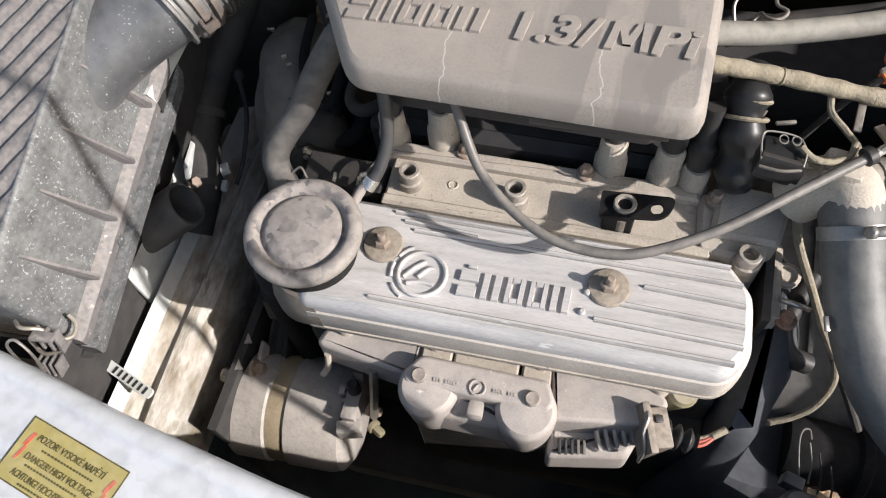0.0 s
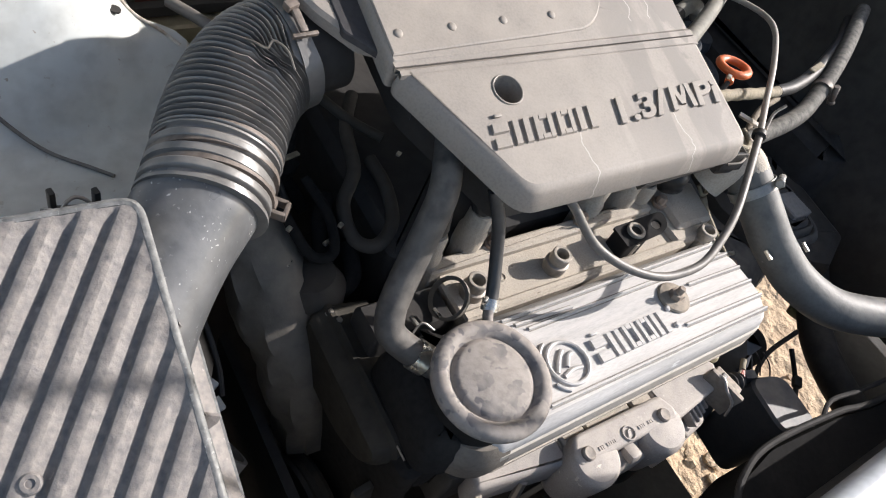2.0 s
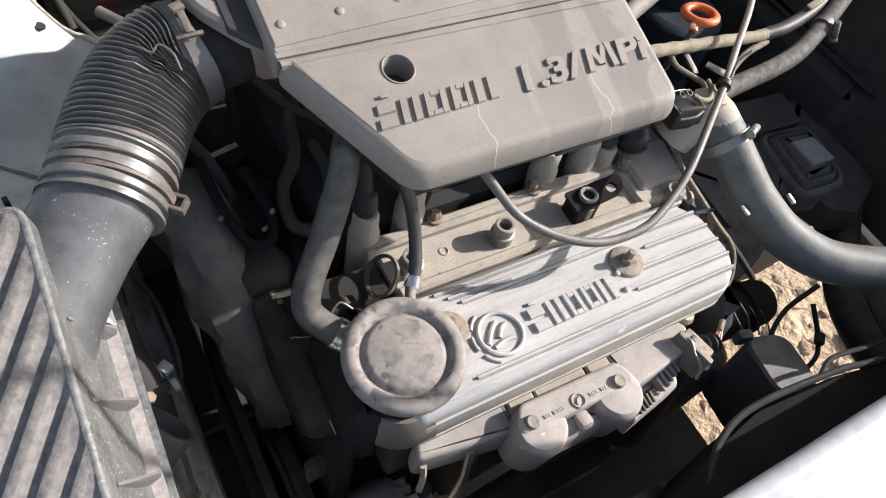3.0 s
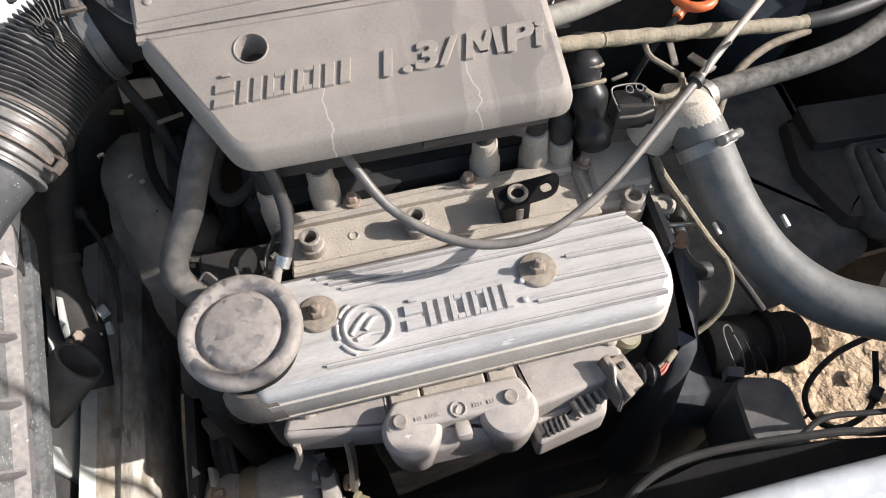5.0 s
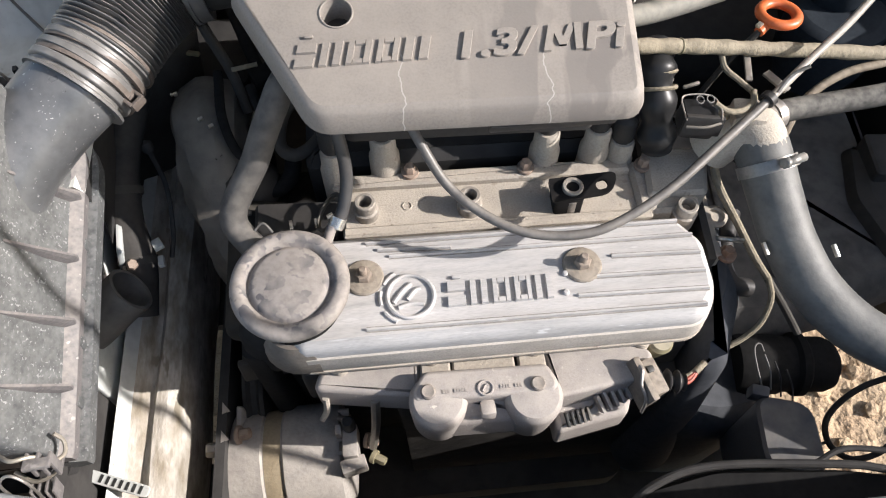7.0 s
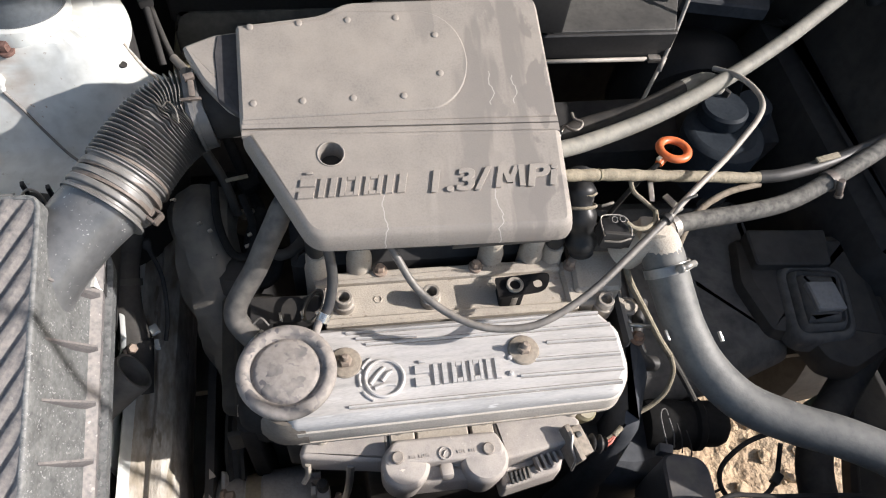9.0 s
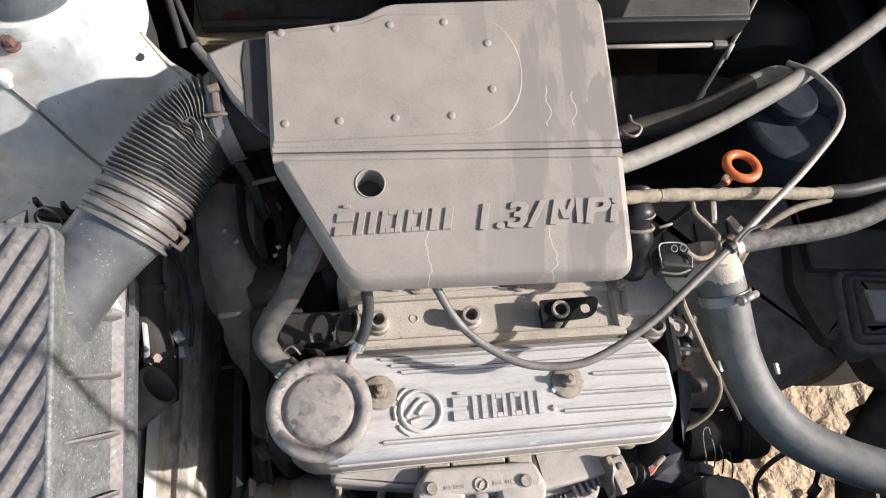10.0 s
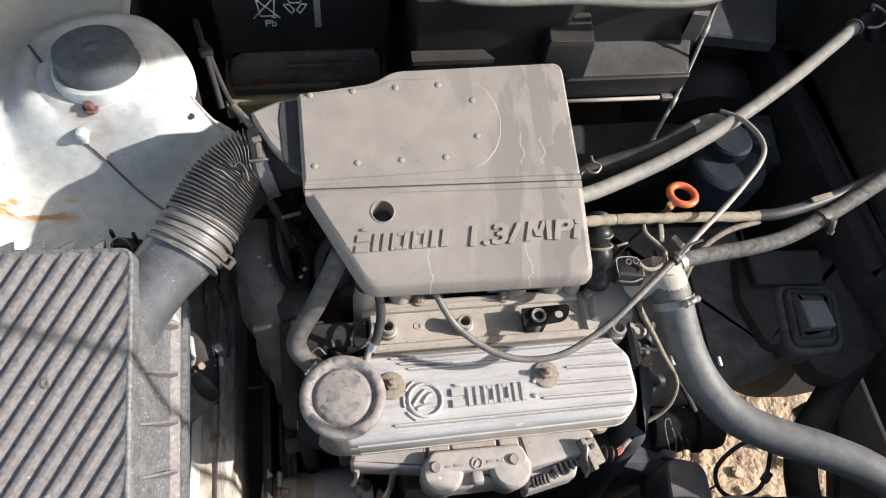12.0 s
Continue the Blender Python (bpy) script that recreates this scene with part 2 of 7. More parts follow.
def rusty_paint():
    m = M_PAINT.copy()
    m.name = "rusting_white_paint"
    nt = m.node_tree
    b = nt.nodes["Principled BSDF"]
    old = b.inputs["Base Color"].links[0].from_socket
    co = nt.nodes.new("ShaderNodeTexCoord")
    n1 = nt.nodes.new("ShaderNodeTexNoise")
    n1.inputs["Scale"].default_value, n1.inputs["Detail"].default_value = 45, 8
    run = nt.nodes.new("ShaderNodeMapping")
    run.inputs["Scale"].default_value = (0.45, 1.5, 1)
    nt.links.new(co.outputs["Object"], run.inputs["Vector"])
    nt.links.new(run.outputs["Vector"], n1.inputs["Vector"])
    n2 = nt.nodes.new("ShaderNodeTexNoise")
    n2.inputs["Scale"].default_value, n2.inputs["Detail"].default_value = 6, 3
    nt.links.new(co.outputs["Object"], n2.inputs["Vector"])
    mul = nt.nodes.new("ShaderNodeMath")
    mul.operation = "MULTIPLY"
    r1, r2 = nt.nodes.new("ShaderNodeMapRange"), nt.nodes.new("ShaderNodeMapRange")
    r1.inputs["From Min"].default_value, r1.inputs["From Max"].default_value = 0.50, 0.62
    r2.inputs["From Min"].default_value, r2.inputs["From Max"].default_value = 0.38, 0.50
    nt.links.new(n1.outputs["Fac"], r1.inputs["Value"])
    nt.links.new(n2.outputs["Fac"], r2.inputs["Value"])
    sep = nt.nodes.new("ShaderNodeSeparateXYZ")
    nt.links.new(co.outputs["Object"], sep.inputs[0])
    bx, by = nt.nodes.new("ShaderNodeMapRange"), nt.nodes.new("ShaderNodeMapRange")
    bx.inputs["From Min"].default_value, bx.inputs["From Max"].default_value = -0.455, -0.480
    by.inputs["From Min"].default_value, by.inputs["From Max"].default_value = -0.312, -0.324
    lo = nt.nodes.new("ShaderNodeMapRange")
    lo.inputs["From Min"].default_value, lo.inputs["From Max"].default_value = -0.362, -0.348
    nt.links.new(sep.outputs["Y"], lo.inputs["Value"])
    cut = nt.nodes.new("ShaderNodeMath")
    cut.operation = "MULTIPLY"
    nt.links.new(lo.outputs["Result"], cut.inputs[0])
    nt.links.new(r1.outputs["Result"], cut.inputs[1])
    nt.links.new(cut.outputs[0], mul.inputs[0])
    nt.links.new(sep.outputs["X"], bx.inputs["Value"])
    nt.links.new(sep.outputs["Y"], by.inputs["Value"])
    low = nt.nodes.new("ShaderNodeMath")
    low.operation = "MULTIPLY"
    nt.links.new(bx.outputs["Result"], low.inputs[0])
    nt.links.new(by.outputs["Result"], low.inputs[1])
    low2 = nt.nodes.new("ShaderNodeMath")
    low2.operation = "MULTIPLY"
    nt.links.new(low.outputs[0], low2.inputs[0])
    nt.links.new(r2.outputs["Result"], low2.inputs[1])
    nt.links.new(low2.outputs[0], mul.inputs[1])
    x = nt.nodes.new("ShaderNodeMix")
    x.data_type = "RGBA"
    x.inputs[7].default_value = (0.36, 0.19, 0.06, 1)
    nt.links.new(mul.outputs[0], x.inputs[0])
    nt.links.new(old, x.inputs[6])
    col = x.outputs[2]
    # brown smear below the strut nut and grey dirt in the ring round the mount
    for centre, near, far, colour, amount in (((-0.430, -0.268, 0.30), 0.030, 0.006, (0.34, 0.20, 0.13), 0.75), ((-0.418, -0.210, 0.31), 0.078, 0.052, (0.34, 0.32, 0.28), 0.6)):
        d = nt.nodes.new("ShaderNodeVectorMath")
        d.operation = "DISTANCE"
        flat = nt.nodes.new("ShaderNodeMapping")
        flat.inputs["Scale"].default_value = (1, 1, 0)
        nt.links.new(co.outputs["Object"], flat.inputs["Vector"])
        nt.links.new(flat.outputs["Vector"], d.inputs[0])
        d.inputs[1].default_value = (centre[0], centre[1], 0)
        r = nt.nodes.new("ShaderNodeMapRange")
        r.inputs["From Min"].default_value, r.inputs["From Max"].default_value = near, far
        nt.links.new(d.outputs["Value"], r.inputs["Value"])
        q = nt.nodes.new("ShaderNodeMapRange")
        q.inputs["From Min"].default_value, q.inputs["From Max"].default_value, q.inputs["To Max"].default_value = 0.36, 0.60, amount
        nt.links.new(n1.outputs["Fac"], q.inputs["Value"])
        k = nt.nodes.new("ShaderNodeMath")
        k.operation = "MULTIPLY"
        nt.links.new(r.outputs["Result"], k.inputs[0])
        nt.links.new(q.outputs["Result"], k.inputs[1])
        y = nt.nodes.new("ShaderNodeMix")
        y.data_type = "RGBA"
        y.inputs[7].default_value = (*colour, 1)
        nt.links.new(k.outputs[0], y.inputs[0])
        nt.links.new(col, y.inputs[6])
        col = y.outputs[2]
    nt.links.new(col, b.inputs["Base Color"])
    return m


M_PAINT_RUST = rusty_paint()


def sand():
    m = material("sandy_soil", (0.42, 0.30, 0.19), (0.58, 0.44, 0.29), 0.95, 0, 160, 9, 0.0)
    nt = m.node_tree
    co = nt.nodes.new("ShaderNodeTexCoord")
    n = nt.nodes.new("ShaderNodeTexNoise")
    n.inputs["Scale"].default_value, n.inputs["Detail"].default_value = 28, 8
    nt.links.new(co.outputs["Object"], n.inputs["Vector"])
    bp = nt.nodes.new("ShaderNodeBump")
    bp.inputs["Strength"].default_value, bp.inputs["Distance"].default_value = 1.0, 0.03
    nt.links.new(n.outputs["Fac"], bp.inputs["Height"])
    nt.links.new(bp.outputs["Normal"], nt.nodes["Principled BSDF"].inputs["Normal"])
    return m


M_SAND = sand()


# ---- building blocks ----
def thing(name, base, label, category, group="", kind=""):
    ob = new(name)
    ob.empty_display_size = 0.02
    ob.location = base
    return tagged(ob, label, category, group, kind)


def origin(ob):
    p = Vector((0, 0, 0))
    while ob:
        p += ob.location
        ob = ob.parent
    return p


def to_mesh(name, bm, mat, smooth=35):
    bmesh.ops.recalc_face_normals(bm, faces=bm.faces)
    me = bpy.data.meshes.new(name)
    bm.to_mesh(me)
    bm.free()
    me.materials.append(mat)
    if smooth:
        me.polygons.foreach_set("use_smooth", [True] * len(me.polygons))
        me.set_sharp_from_angle(angle=radians(smooth))
        me.polygons.foreach_set("use_smooth", [p.loop_total <= 4 for p in me.polygons])
    return me


def part(name, bm, mat, parent=None, label="", smooth=35):
    """Links a bmesh, given in the world's coordinates, as one mesh under its parent."""
    off = origin(parent)
    bmesh.ops.translate(bm, verts=bm.verts, vec=-off)
    ob = new(name, to_mesh(name, bm, mat, smooth))
    ob.parent = parent
    return tagged(ob, label)


def solo(name, bm, mat, label, category, group="", kind="", smooth=35):
    """A thing of one mesh, its origin at the foot of its box."""
    co = [v.co for v in bm.verts]
    base = Vector(((min(c.x for c in co) + max(c.x for c in co)) / 2, (min(c.y for c in co) + max(c.y for c in co)) / 2, min(c.z for c in co)))
    bmesh.ops.translate(bm, verts=bm.verts, vec=-base)
    ob = new(name, to_mesh(name, bm, mat, smooth))
    ob.location = base
    return tagged(ob, label, category, group, kind)


def rounded(pts, r, n=4):
    """A polygon's corners rounded by r."""
    out = []
    k = len(pts)
    for i in range(k):
        p, a, c = Vector(pts[i][:2]), Vector(pts[i - 1][:2]), Vector(pts[(i + 1) % k][:2])
        rr = pts[i][2] if len(pts[i]) > 2 else r
        u, v = (a - p), (c - p)
        d = min(rr, u.length * 0.45, v.length * 0.45)
        s, e = p + u.normalized() * d, p + v.normalized() * d
        if d < 1e-5:
            out.append(p)
            continue
        for j in range(n + 1):
            t = j / n
            out.append((1 - t) ** 2 * s + 2 * t * (1 - t) * p + t * t * e)
    return out


def inset(pts, d):
    """A closed polygon moved inwards by d (its area taken as anticlockwise or not)."""
    k = len(pts)
    area = sum(pts[i - 1].x * pts[i].y - pts[i].x * pts[i - 1].y for i in range(k))
    s = 1 if area > 0 else -1
    out = []
    for i in range(k):
        a, p, c = pts[i - 1], pts[i], pts[(i + 1) % k]
        u, v = (p - a), (c - p)
        if u.length < 1e-7 or v.length < 1e-7:
            out.append(p.copy())
            continue
        u.normalize()
        v.normalize()
        n1, n2 = Vector((-u.y, u.x)) * s, Vector((-v.y, v.x)) * s
        n = n1 + n2
        n = n / max(0.4, n.length_squared) * 2 if n.length > 1e-6 else n1
        out.append(p + n * d)
    return out


def slab(pts, levels, slope=(0.0, 0.0), bm=None, hollow=False):
    """A closed form from rings of one outline: levels are (z, inset). slope: rise of z along x and y."""
    bm = bm or bmesh.new()
    rings = []
    for z, d in levels:
        ring = inset(pts, d) if abs(d) > 1e-7 else pts
        rings.append([bm.verts.new((p.x, p.y, z + slope[0] * p.x + slope[1] * p.y)) for p in ring])
    k = len(pts)
    for a, c in zip(rings, rings[1:]):
        for i in range(k):
            bm.faces.new((a[i - 1], a[i], c[i], c[i - 1]))
    if not hollow:
        bm.faces.new(rings[0])
        bm.faces.new(rings[-1])
    return bm


def edge_levels(z0, z1, r, n=3):
    """Levels from z0 up to z1 with a rounded upper edge."""
    return [(z0, 0.0)] + [(z1 - r + r * math.sin(math.pi / 2 * j / n), r - r * math.cos(math.pi / 2 * j / n)) for j in range(n + 1)]


def spline(pts, res=8):
    """Catmull-Rom through the points."""
    p = [Vector(q) for q in pts]
    p = [p[0] * 2 - p[1]] + p + [p[-1] * 2 - p[-2]]
    out = []
    for i in range(1, len(p) - 2):
        a, b, c, d = p[i - 1:i + 3]
        for j in range(res):
            t = j / res
            out.append(0.5 * (2 * b + (c - a) * t + (2 * a - 5 * b + 4 * c - d) * t * t + (3 * b - a - 3 * c + d) * t ** 3))
    out.append(p[-2])
    return out


def tube(pts, r, n=14, res=8, bm=None, caps=True, hollow=0.0, smooth_path=True):
    """A hose along the points; r is a number or a function of the way along (0 to 1). hollow: depth of an open mouth at the far end."""
    bm = bm or bmesh.new()
    path = spline(pts, res) if smooth_path else [Vector(q) for q in pts]
    k = len(path)
    tang = [(path[min(i + 1, k - 1)] - path[max(i - 1, 0)]).normalized() for i in range(k)]
    side = tang[0].orthogonal().normalized()
    rings = []
    for i in range(k):
        side = (side - tang[i] * side.dot(tang[i])).normalized()
        up = tang[i].cross(side)
        rad = r(i / (k - 1)) if callable(r) else r
        rings.append([bm.verts.new(path[i] + (side * math.cos(2 * math.pi * j / n) + up * math.sin(2 * math.pi * j / n)) * rad) for j in range(n)])
    if hollow:
        rad = r(1.0) if callable(r) else r
        for back, f in ((0.0, 0.86), (hollow, 0.84)):
            rings.append([bm.verts.new(path[-1] - tang[-1] * back + (v.co - path[-1]) * f) for v in rings[k - 1]])
    for a, c in zip(rings, rings[1:]):
        for j in range(n):
            bm.faces.new((a[j - 1], a[j], c[j], c[j - 1]))
    if caps:
        bm.faces.new(rings[0])
        bm.faces.new(rings[-1])
    return bm


def lathe(profile, centre, axis=(0, 0, 1), n=32, bm=None, close=True):
    """A turned form: profile of (radius, height) along the axis from the centre."""
    bm = bm or bmesh.new()
    q = Vector(axis).to_track_quat("Z", "Y").to_matrix()
    c = Vector(centre)
    rings = []
    for r, h in profile:
        if r < 1e-6:
            rings.append([bm.verts.new(c + q @ Vector((0, 0, h)))])
        else:
            rings.append([bm.verts.new(c + q @ Vector((r * math.cos(2 * math.pi * j / n), r * math.sin(2 * math.pi * j / n), h))) for j in range(n)])
    for a, b in zip(rings, rings[1:]):
        for j in range(n):
            if len(a) == 1 and len(b) > 1:
                bm.faces.new((a[0], b[j - 1], b[j]))
            elif len(b) == 1 and len(a) > 1:
                bm.faces.new((a[j - 1], a[j], b[0]))
            elif len(a) > 1:
                bm.faces.new((a[j - 1], a[j], b[j], b[j - 1]))
    if close:
        for ring in (rings[0], rings[-1]):
            if len(ring) > 2:
                bm.faces.new(ring)
    return bm


def block(centre, size, turn=(0, 0, 0), bevel=0.003, bm=None, taper=1.0):
    """A bevelled block at a pose; taper narrows its top."""
    bm = bm or bmesh.new()
    tmp = bmesh.new()
    bmesh.ops.create_cube(tmp, size=1)
    for v in tmp.verts:
        f = taper if v.co.z > 0 else 1.0
        v.co = Vector((v.co.x * size[0] * f, v.co.y * size[1] * f, v.co.z * size[2]))
    if bevel:
        bmesh.ops.bevel(tmp, geom=tmp.edges[:], offset=min(bevel, min(size) * 0.35), segments=2, profile=0.6, affect="EDGES")
    bmesh.ops.transform(tmp, matrix=pose(*centre, *turn), verts=tmp.verts)
    me = bpy.data.meshes.new("tmp")
    tmp.to_mesh(me)
    tmp.free()
    bm.from_mesh(me)
    bpy.data.meshes.remove(me)
    return bm


def ring(centre, axis, R, r, n=36, m=10, bm=None, squash=1.0):
    bm = bm or bmesh.new()
    q = Vector(axis).to_track_quat("Z", "Y").to_matrix()
    rows = []
    for i in range(n):
        a = 2 * math.pi * i / n
        row = []
        for j in range(m):
            t = 2 * math.pi * j / m
            row.append(bm.verts.new(Vector(centre) + q @ Vector(((R + r * math.cos(t)) * math.cos(a), (R + r * math.cos(t)) * math.sin(a), r * squash * math.sin(t)))))
        rows.append(row)
    for i in range(n):
        for j in range(m):
            bm.faces.new((rows[i - 1][j - 1], rows[i][j - 1], rows[i][j], rows[i - 1][j]))
    return bm


def bolt(centre, axis, r, h, bm=None, sides=6):
    bm = lathe([(r * 1.5, 0), (r * 1.5, h * 0.25), (r * 1.45, h * 0.3)], centre, axis, 20, bm)
    return lathe([(r, h * 0.25), (r, h * 0.85), (r * 0.8, h)], centre, axis, sides, bm)


def clamp_band(centre, axis, R, width, parent, mat, screw=0.0, name="hose_clamp"):
    """A band clamp with its screw housing."""
    bm = lathe([(R, -width / 2), (R + 0.0016, -width / 2), (R + 0.0016, width / 2), (R, width / 2)], centre, axis, 32, close=False)
    c = part(name, bm, mat, parent)
    ax = Vector(axis).normalized()
    out = (ax.orthogonal().normalized() @ Matrix.Rotation(0, 3, ax)).normalized()
    out.rotate(Matrix.Rotation(radians(screw), 3, ax))
    p = Vector(centre) + out * (R + 0.005)
    tan = ax.cross(out)
    b2 = tube([p - tan * 0.011, p + tan * 0.011], 0.0042, 8, 1, smooth_path=False)
    lathe([(0.0055, 0), (0.0055, 0.004), (0.004, 0.005)], p + tan * 0.011, tan, 6, b2)
    part("screw", b2, mat, c)
    return c


# ---- ground and car body ----
def build_ground():
    bm = bmesh.new()
    near = [i * 0.04 for i in range(-45, 46)]
    far = [2.2, 3.5, 8, 30, 150, 800, 3000]
    xs = [-f for f in reversed(far)] + near + far
    grid = []
    for x in xs:
        row = []
        for y in xs:
            h = 0.012 * noise.noise(Vector((x * 6, y * 6, 0))) + 0.010 * noise.noise(Vector((x * 17, y * 17, 3))) if max(abs(x), abs(y)) < 2 else 0
            row.append(bm.verts.new((x, y, h)))
        grid.append(row)
    for i in range(len(xs) - 1):
        for j in range(len(xs) - 1):
            bm.faces.new((grid[i][j], grid[i + 1][j], grid[i + 1][j + 1], grid[i][j + 1]))
    ob = new("ground", to_mesh("ground", bm, M_SAND, 60))
    tagged(ob, "dry sandy soil with small lumps under the car", "ground", kind="structure")
    bm = bmesh.new()
    for _ in range(420):
        x, y, r = random.uniform(0.2, 1.1), random.uniform(-0.7, 0.5), random.uniform(0.006, 0.022)
        tmp = bmesh.new()
        bmesh.ops.create_icosphere(tmp, subdivisions=1, radius=r)
        for v in tmp.verts:
            v.co *= random.uniform(0.7, 1.2)
            v.co.z *= 0.6
        bmesh.ops.translate(tmp, verts=tmp.verts, vec=(x, y, r * 0.15))
        me = bpy.data.meshes.new("tmp")
        tmp.to_mesh(me)
        tmp.free()
        bm.from_mesh(me)
        bpy.data.meshes.remove(me)
    solo("clods", bm, M_SAND, "small dry clods of sandy soil on the ground", "soil", kind="stuff")


build_ground()


def smooth(a, b, x):
    t = min(1, max(0, (x - a) / (b - a)))
    return t * t * (3 - 2 * t)


TOWER = Vector((-0.418, 0.394, 0.915))


def wing_height(x, y):
    apron = 0.820 + 0.080 * smooth(0.285, 0.345, y)
    d = math.hypot(x - TOWER.x, y - TOWER.y)
    bump = 0.030 * (1 - smooth(0.085, 0.135, d))
    groove = -0.004 * math.exp(-((d - 0.074) / 0.0035) ** 2)
    outer = 0.07 * smooth(-0.52, -0.60, x)
    tongue = -0.030 * smooth(-0.375, -0.300, x) * smooth(0.29, 0.34, y)
    return apron + bump * smooth(0.27, 0.345, y) + groove + outer + tongue


def build_body():
    body = thing("car", (0, 0.6, 0.0), "dirty white car with its engine bay open", "car")
    bm = bmesh.new()
    nx, ny = 90, 90
    x0, x1, y0, y1 = -0.74, -0.302, 0.10, 0.70
    rows, skirt = [], []
    for j in range(ny + 1):
        y = y0 + (y1 - y0) * j / ny
        edge = -0.266 - 0.079 * smooth(0.335, 0.20, y)
        if y > 0.335:
            edge = -0.266 - 0.056 * min(1, (y - 0.335) / 0.040)
        if y > 0.375:
            edge = max(-0.50, TOWER.x + math.sqrt(max(0.0001, 0.100 ** 2 - (y - TOWER.y) ** 2)))
        row = [bm.verts.new((x0 + (edge - x0) * i / nx, y, wing_height(x0 + (edge - x0) * i / nx, y))) for i in range(nx + 1)]
        e = row[-1].co
        row.append(bm.verts.new((e.x + 0.006, y, e.z - 0.010)))
        skirt.append([Vector((e.x + 0.006, y, e.z - 0.010)), Vector((e.x + 0.004, y, e.z - 0.06)), Vector((e.x - 0.03, y, 0.60))])
        rows.append(row)
    for a, b in zip(rows, rows[1:]):
        for i in range(len(a) - 1):
            bm.faces.new((a[i], a[i + 1], b[i + 1], b[i]))
    part("inner_wing", bm, M_PAINT_RUST, body, "white inner wing with rust stains")
    bm = bmesh.new()
    rows = [[bm.verts.new(c) for c in row] for row in skirt]
    for a, b in zip(rows, rows[1:]):
        for i in range(len(a) - 1):
            bm.faces.new((a[i], a[i + 1], b[i + 1], b[i]))
    # the shadow under the wing's edge is put into the skirt's colour
    part("wing_underside", bm, M_BLACK_SHADE, body, "wing skirt coloured black for the shade below the edge")
    # upright wing wall behind the air filter housing
    bm = bmesh.new()
    slab(rounded([(-0.372, -0.03), (-0.366, -0.03), (-0.366, 0.30), (-0.372, 0.30)], 0.002), [(0.50, 0), (0.77, 0)], bm=bm)
    part("wing_wall", bm, M_PAINT, body, "pale painted wall in the shade")
    bm = slab(rounded([(-0.376, -0.45), (-0.368, -0.45), (-0.368, -0.032), (-0.376, -0.032)], 0.002), [(0.50, 0), (0.735, 0)])
    part("wing_liner", bm, M_BLACK_SHADE, body, "black liner below the air filter housing")
    # chassis rail with its raised flange and lengthwise crease
    bm = bmesh.new()
    prof = [(-0.352, 0.50), (-0.352, 0.630), (-0.346, 0.628), (-0.341, 0.624), (-0.336, 0.618), (-0.331, 0.617), (-0.326, 0.624), (-0.316, 0.622), (-0.307, 0.614), (-0.302, 0.570), (-0.304, 0.50)]
    ys = [-0.40 + 0.9 * j / 30 for j in range(31)]
    rr = [[bm.verts.new((x + 0.003 * noise.noise(Vector((i, y * 9, 0))), y, z + 0.004 * noise.noise(Vector((i * 3, y * 12, 5))))) for i, (x, z) in enumerate(prof)] for y in ys]
    for a, b in zip(rr, rr[1:]):
        for i in range(len(a)):
            bm.faces.new((a[i - 1], a[i], b[i], b[i - 1]))
    bm.faces.new(rr[0])
    bm.faces.new(rr[-1])
    part("chassis_rail", bm, M_RAIL, body, "pale grimy chassis rail")
    bm = bmesh.new()
    prof = [(-0.358, 0.50), (-0.358, 0.644), (-0.3565, 0.647), (-0.3545, 0.645), (-0.351, 0.636), (-0.348, 0.631), (-0.349, 0.628), (-0.351, 0.628), (-0.353, 0.50)]
    rr = [[bm.verts.new((x + 0.0012 * noise.noise(Vector((i * 0.3, y * 7, 2))), y, z + 0.0012 * noise.noise(Vector((i * 0.4, y * 9, 8))))) for i, (x, z) in enumerate(prof)] for y in ys]
    for a, b in zip(rr, rr[1:]):
        for i in range(len(a)):
            bm.faces.new((a[i - 1], a[i], b[i], b[i - 1]))
    part("rail_flange", bm, M_PAINT, body, "white painted rail flange")
    # drilled tongue of the wing with its folded edge
    hz = wing_height(-0.3177, 0.345)
    part("hole", lathe([(0.0, 0.0), (0.0046, 0.0), (0.0046, 0.0016), (0, 0.0016)], (-0.3177, 0.345, hz + 0.001), (0.2, 0, 1), 16), M_BLACK, body)
    fold = [(x, y, wing_height(x, y) + 0.001) for x, y in ((-0.317, 0.372), (-0.301, 0.357), (-0.286, 0.342), (-0.272, 0.330))]
    part("folded_edge", tube(fold, 0.0014, 8, 6), M_FOLD, body, "rust-speckled folded edge")
    # slam panel over the radiator
    inner = [(-0.72, -0.04), (-0.56, -0.100), (-0.47, -0.128), (-0.41, -0.142), (-0.33, -0.160), (-0.26, -0.176), (-0.2, -0.188), (-0.1, -0.206), (0.0, -0.214), (0.1, -0.215), (0.25, -0.214), (0.40, -0.216), (0.58, -0.214), (0.86, -0.19)]
    inner = [(p.x, p.y) for p in spline([(x, y, 0) for x, y in inner], 4)]
    outline = [Vector(p) for p in inner] + [Vector((0.86, -0.42)), Vector((-0.72, -0.42))]
    bm = slab(outline, [(0.735, 0.004), (0.755, 0.0), (0.775, 0.0), (0.783, 0.003), (0.788, 0.008), (0.789, 0.013), (0.7885, 0.017), (0.7855, 0.020), (0.7853, 0.024)])
    part("slam_panel", bm, M_PAINT_CLEAN, body, "white painted slam panel with rounded lip", smooth=50)
    bm = block((0, -0.43, 0.68), (1.46, 0.03, 0.22), bevel=0.01)
    part("front_apron", bm, M_PAINT_CLEAN, body)
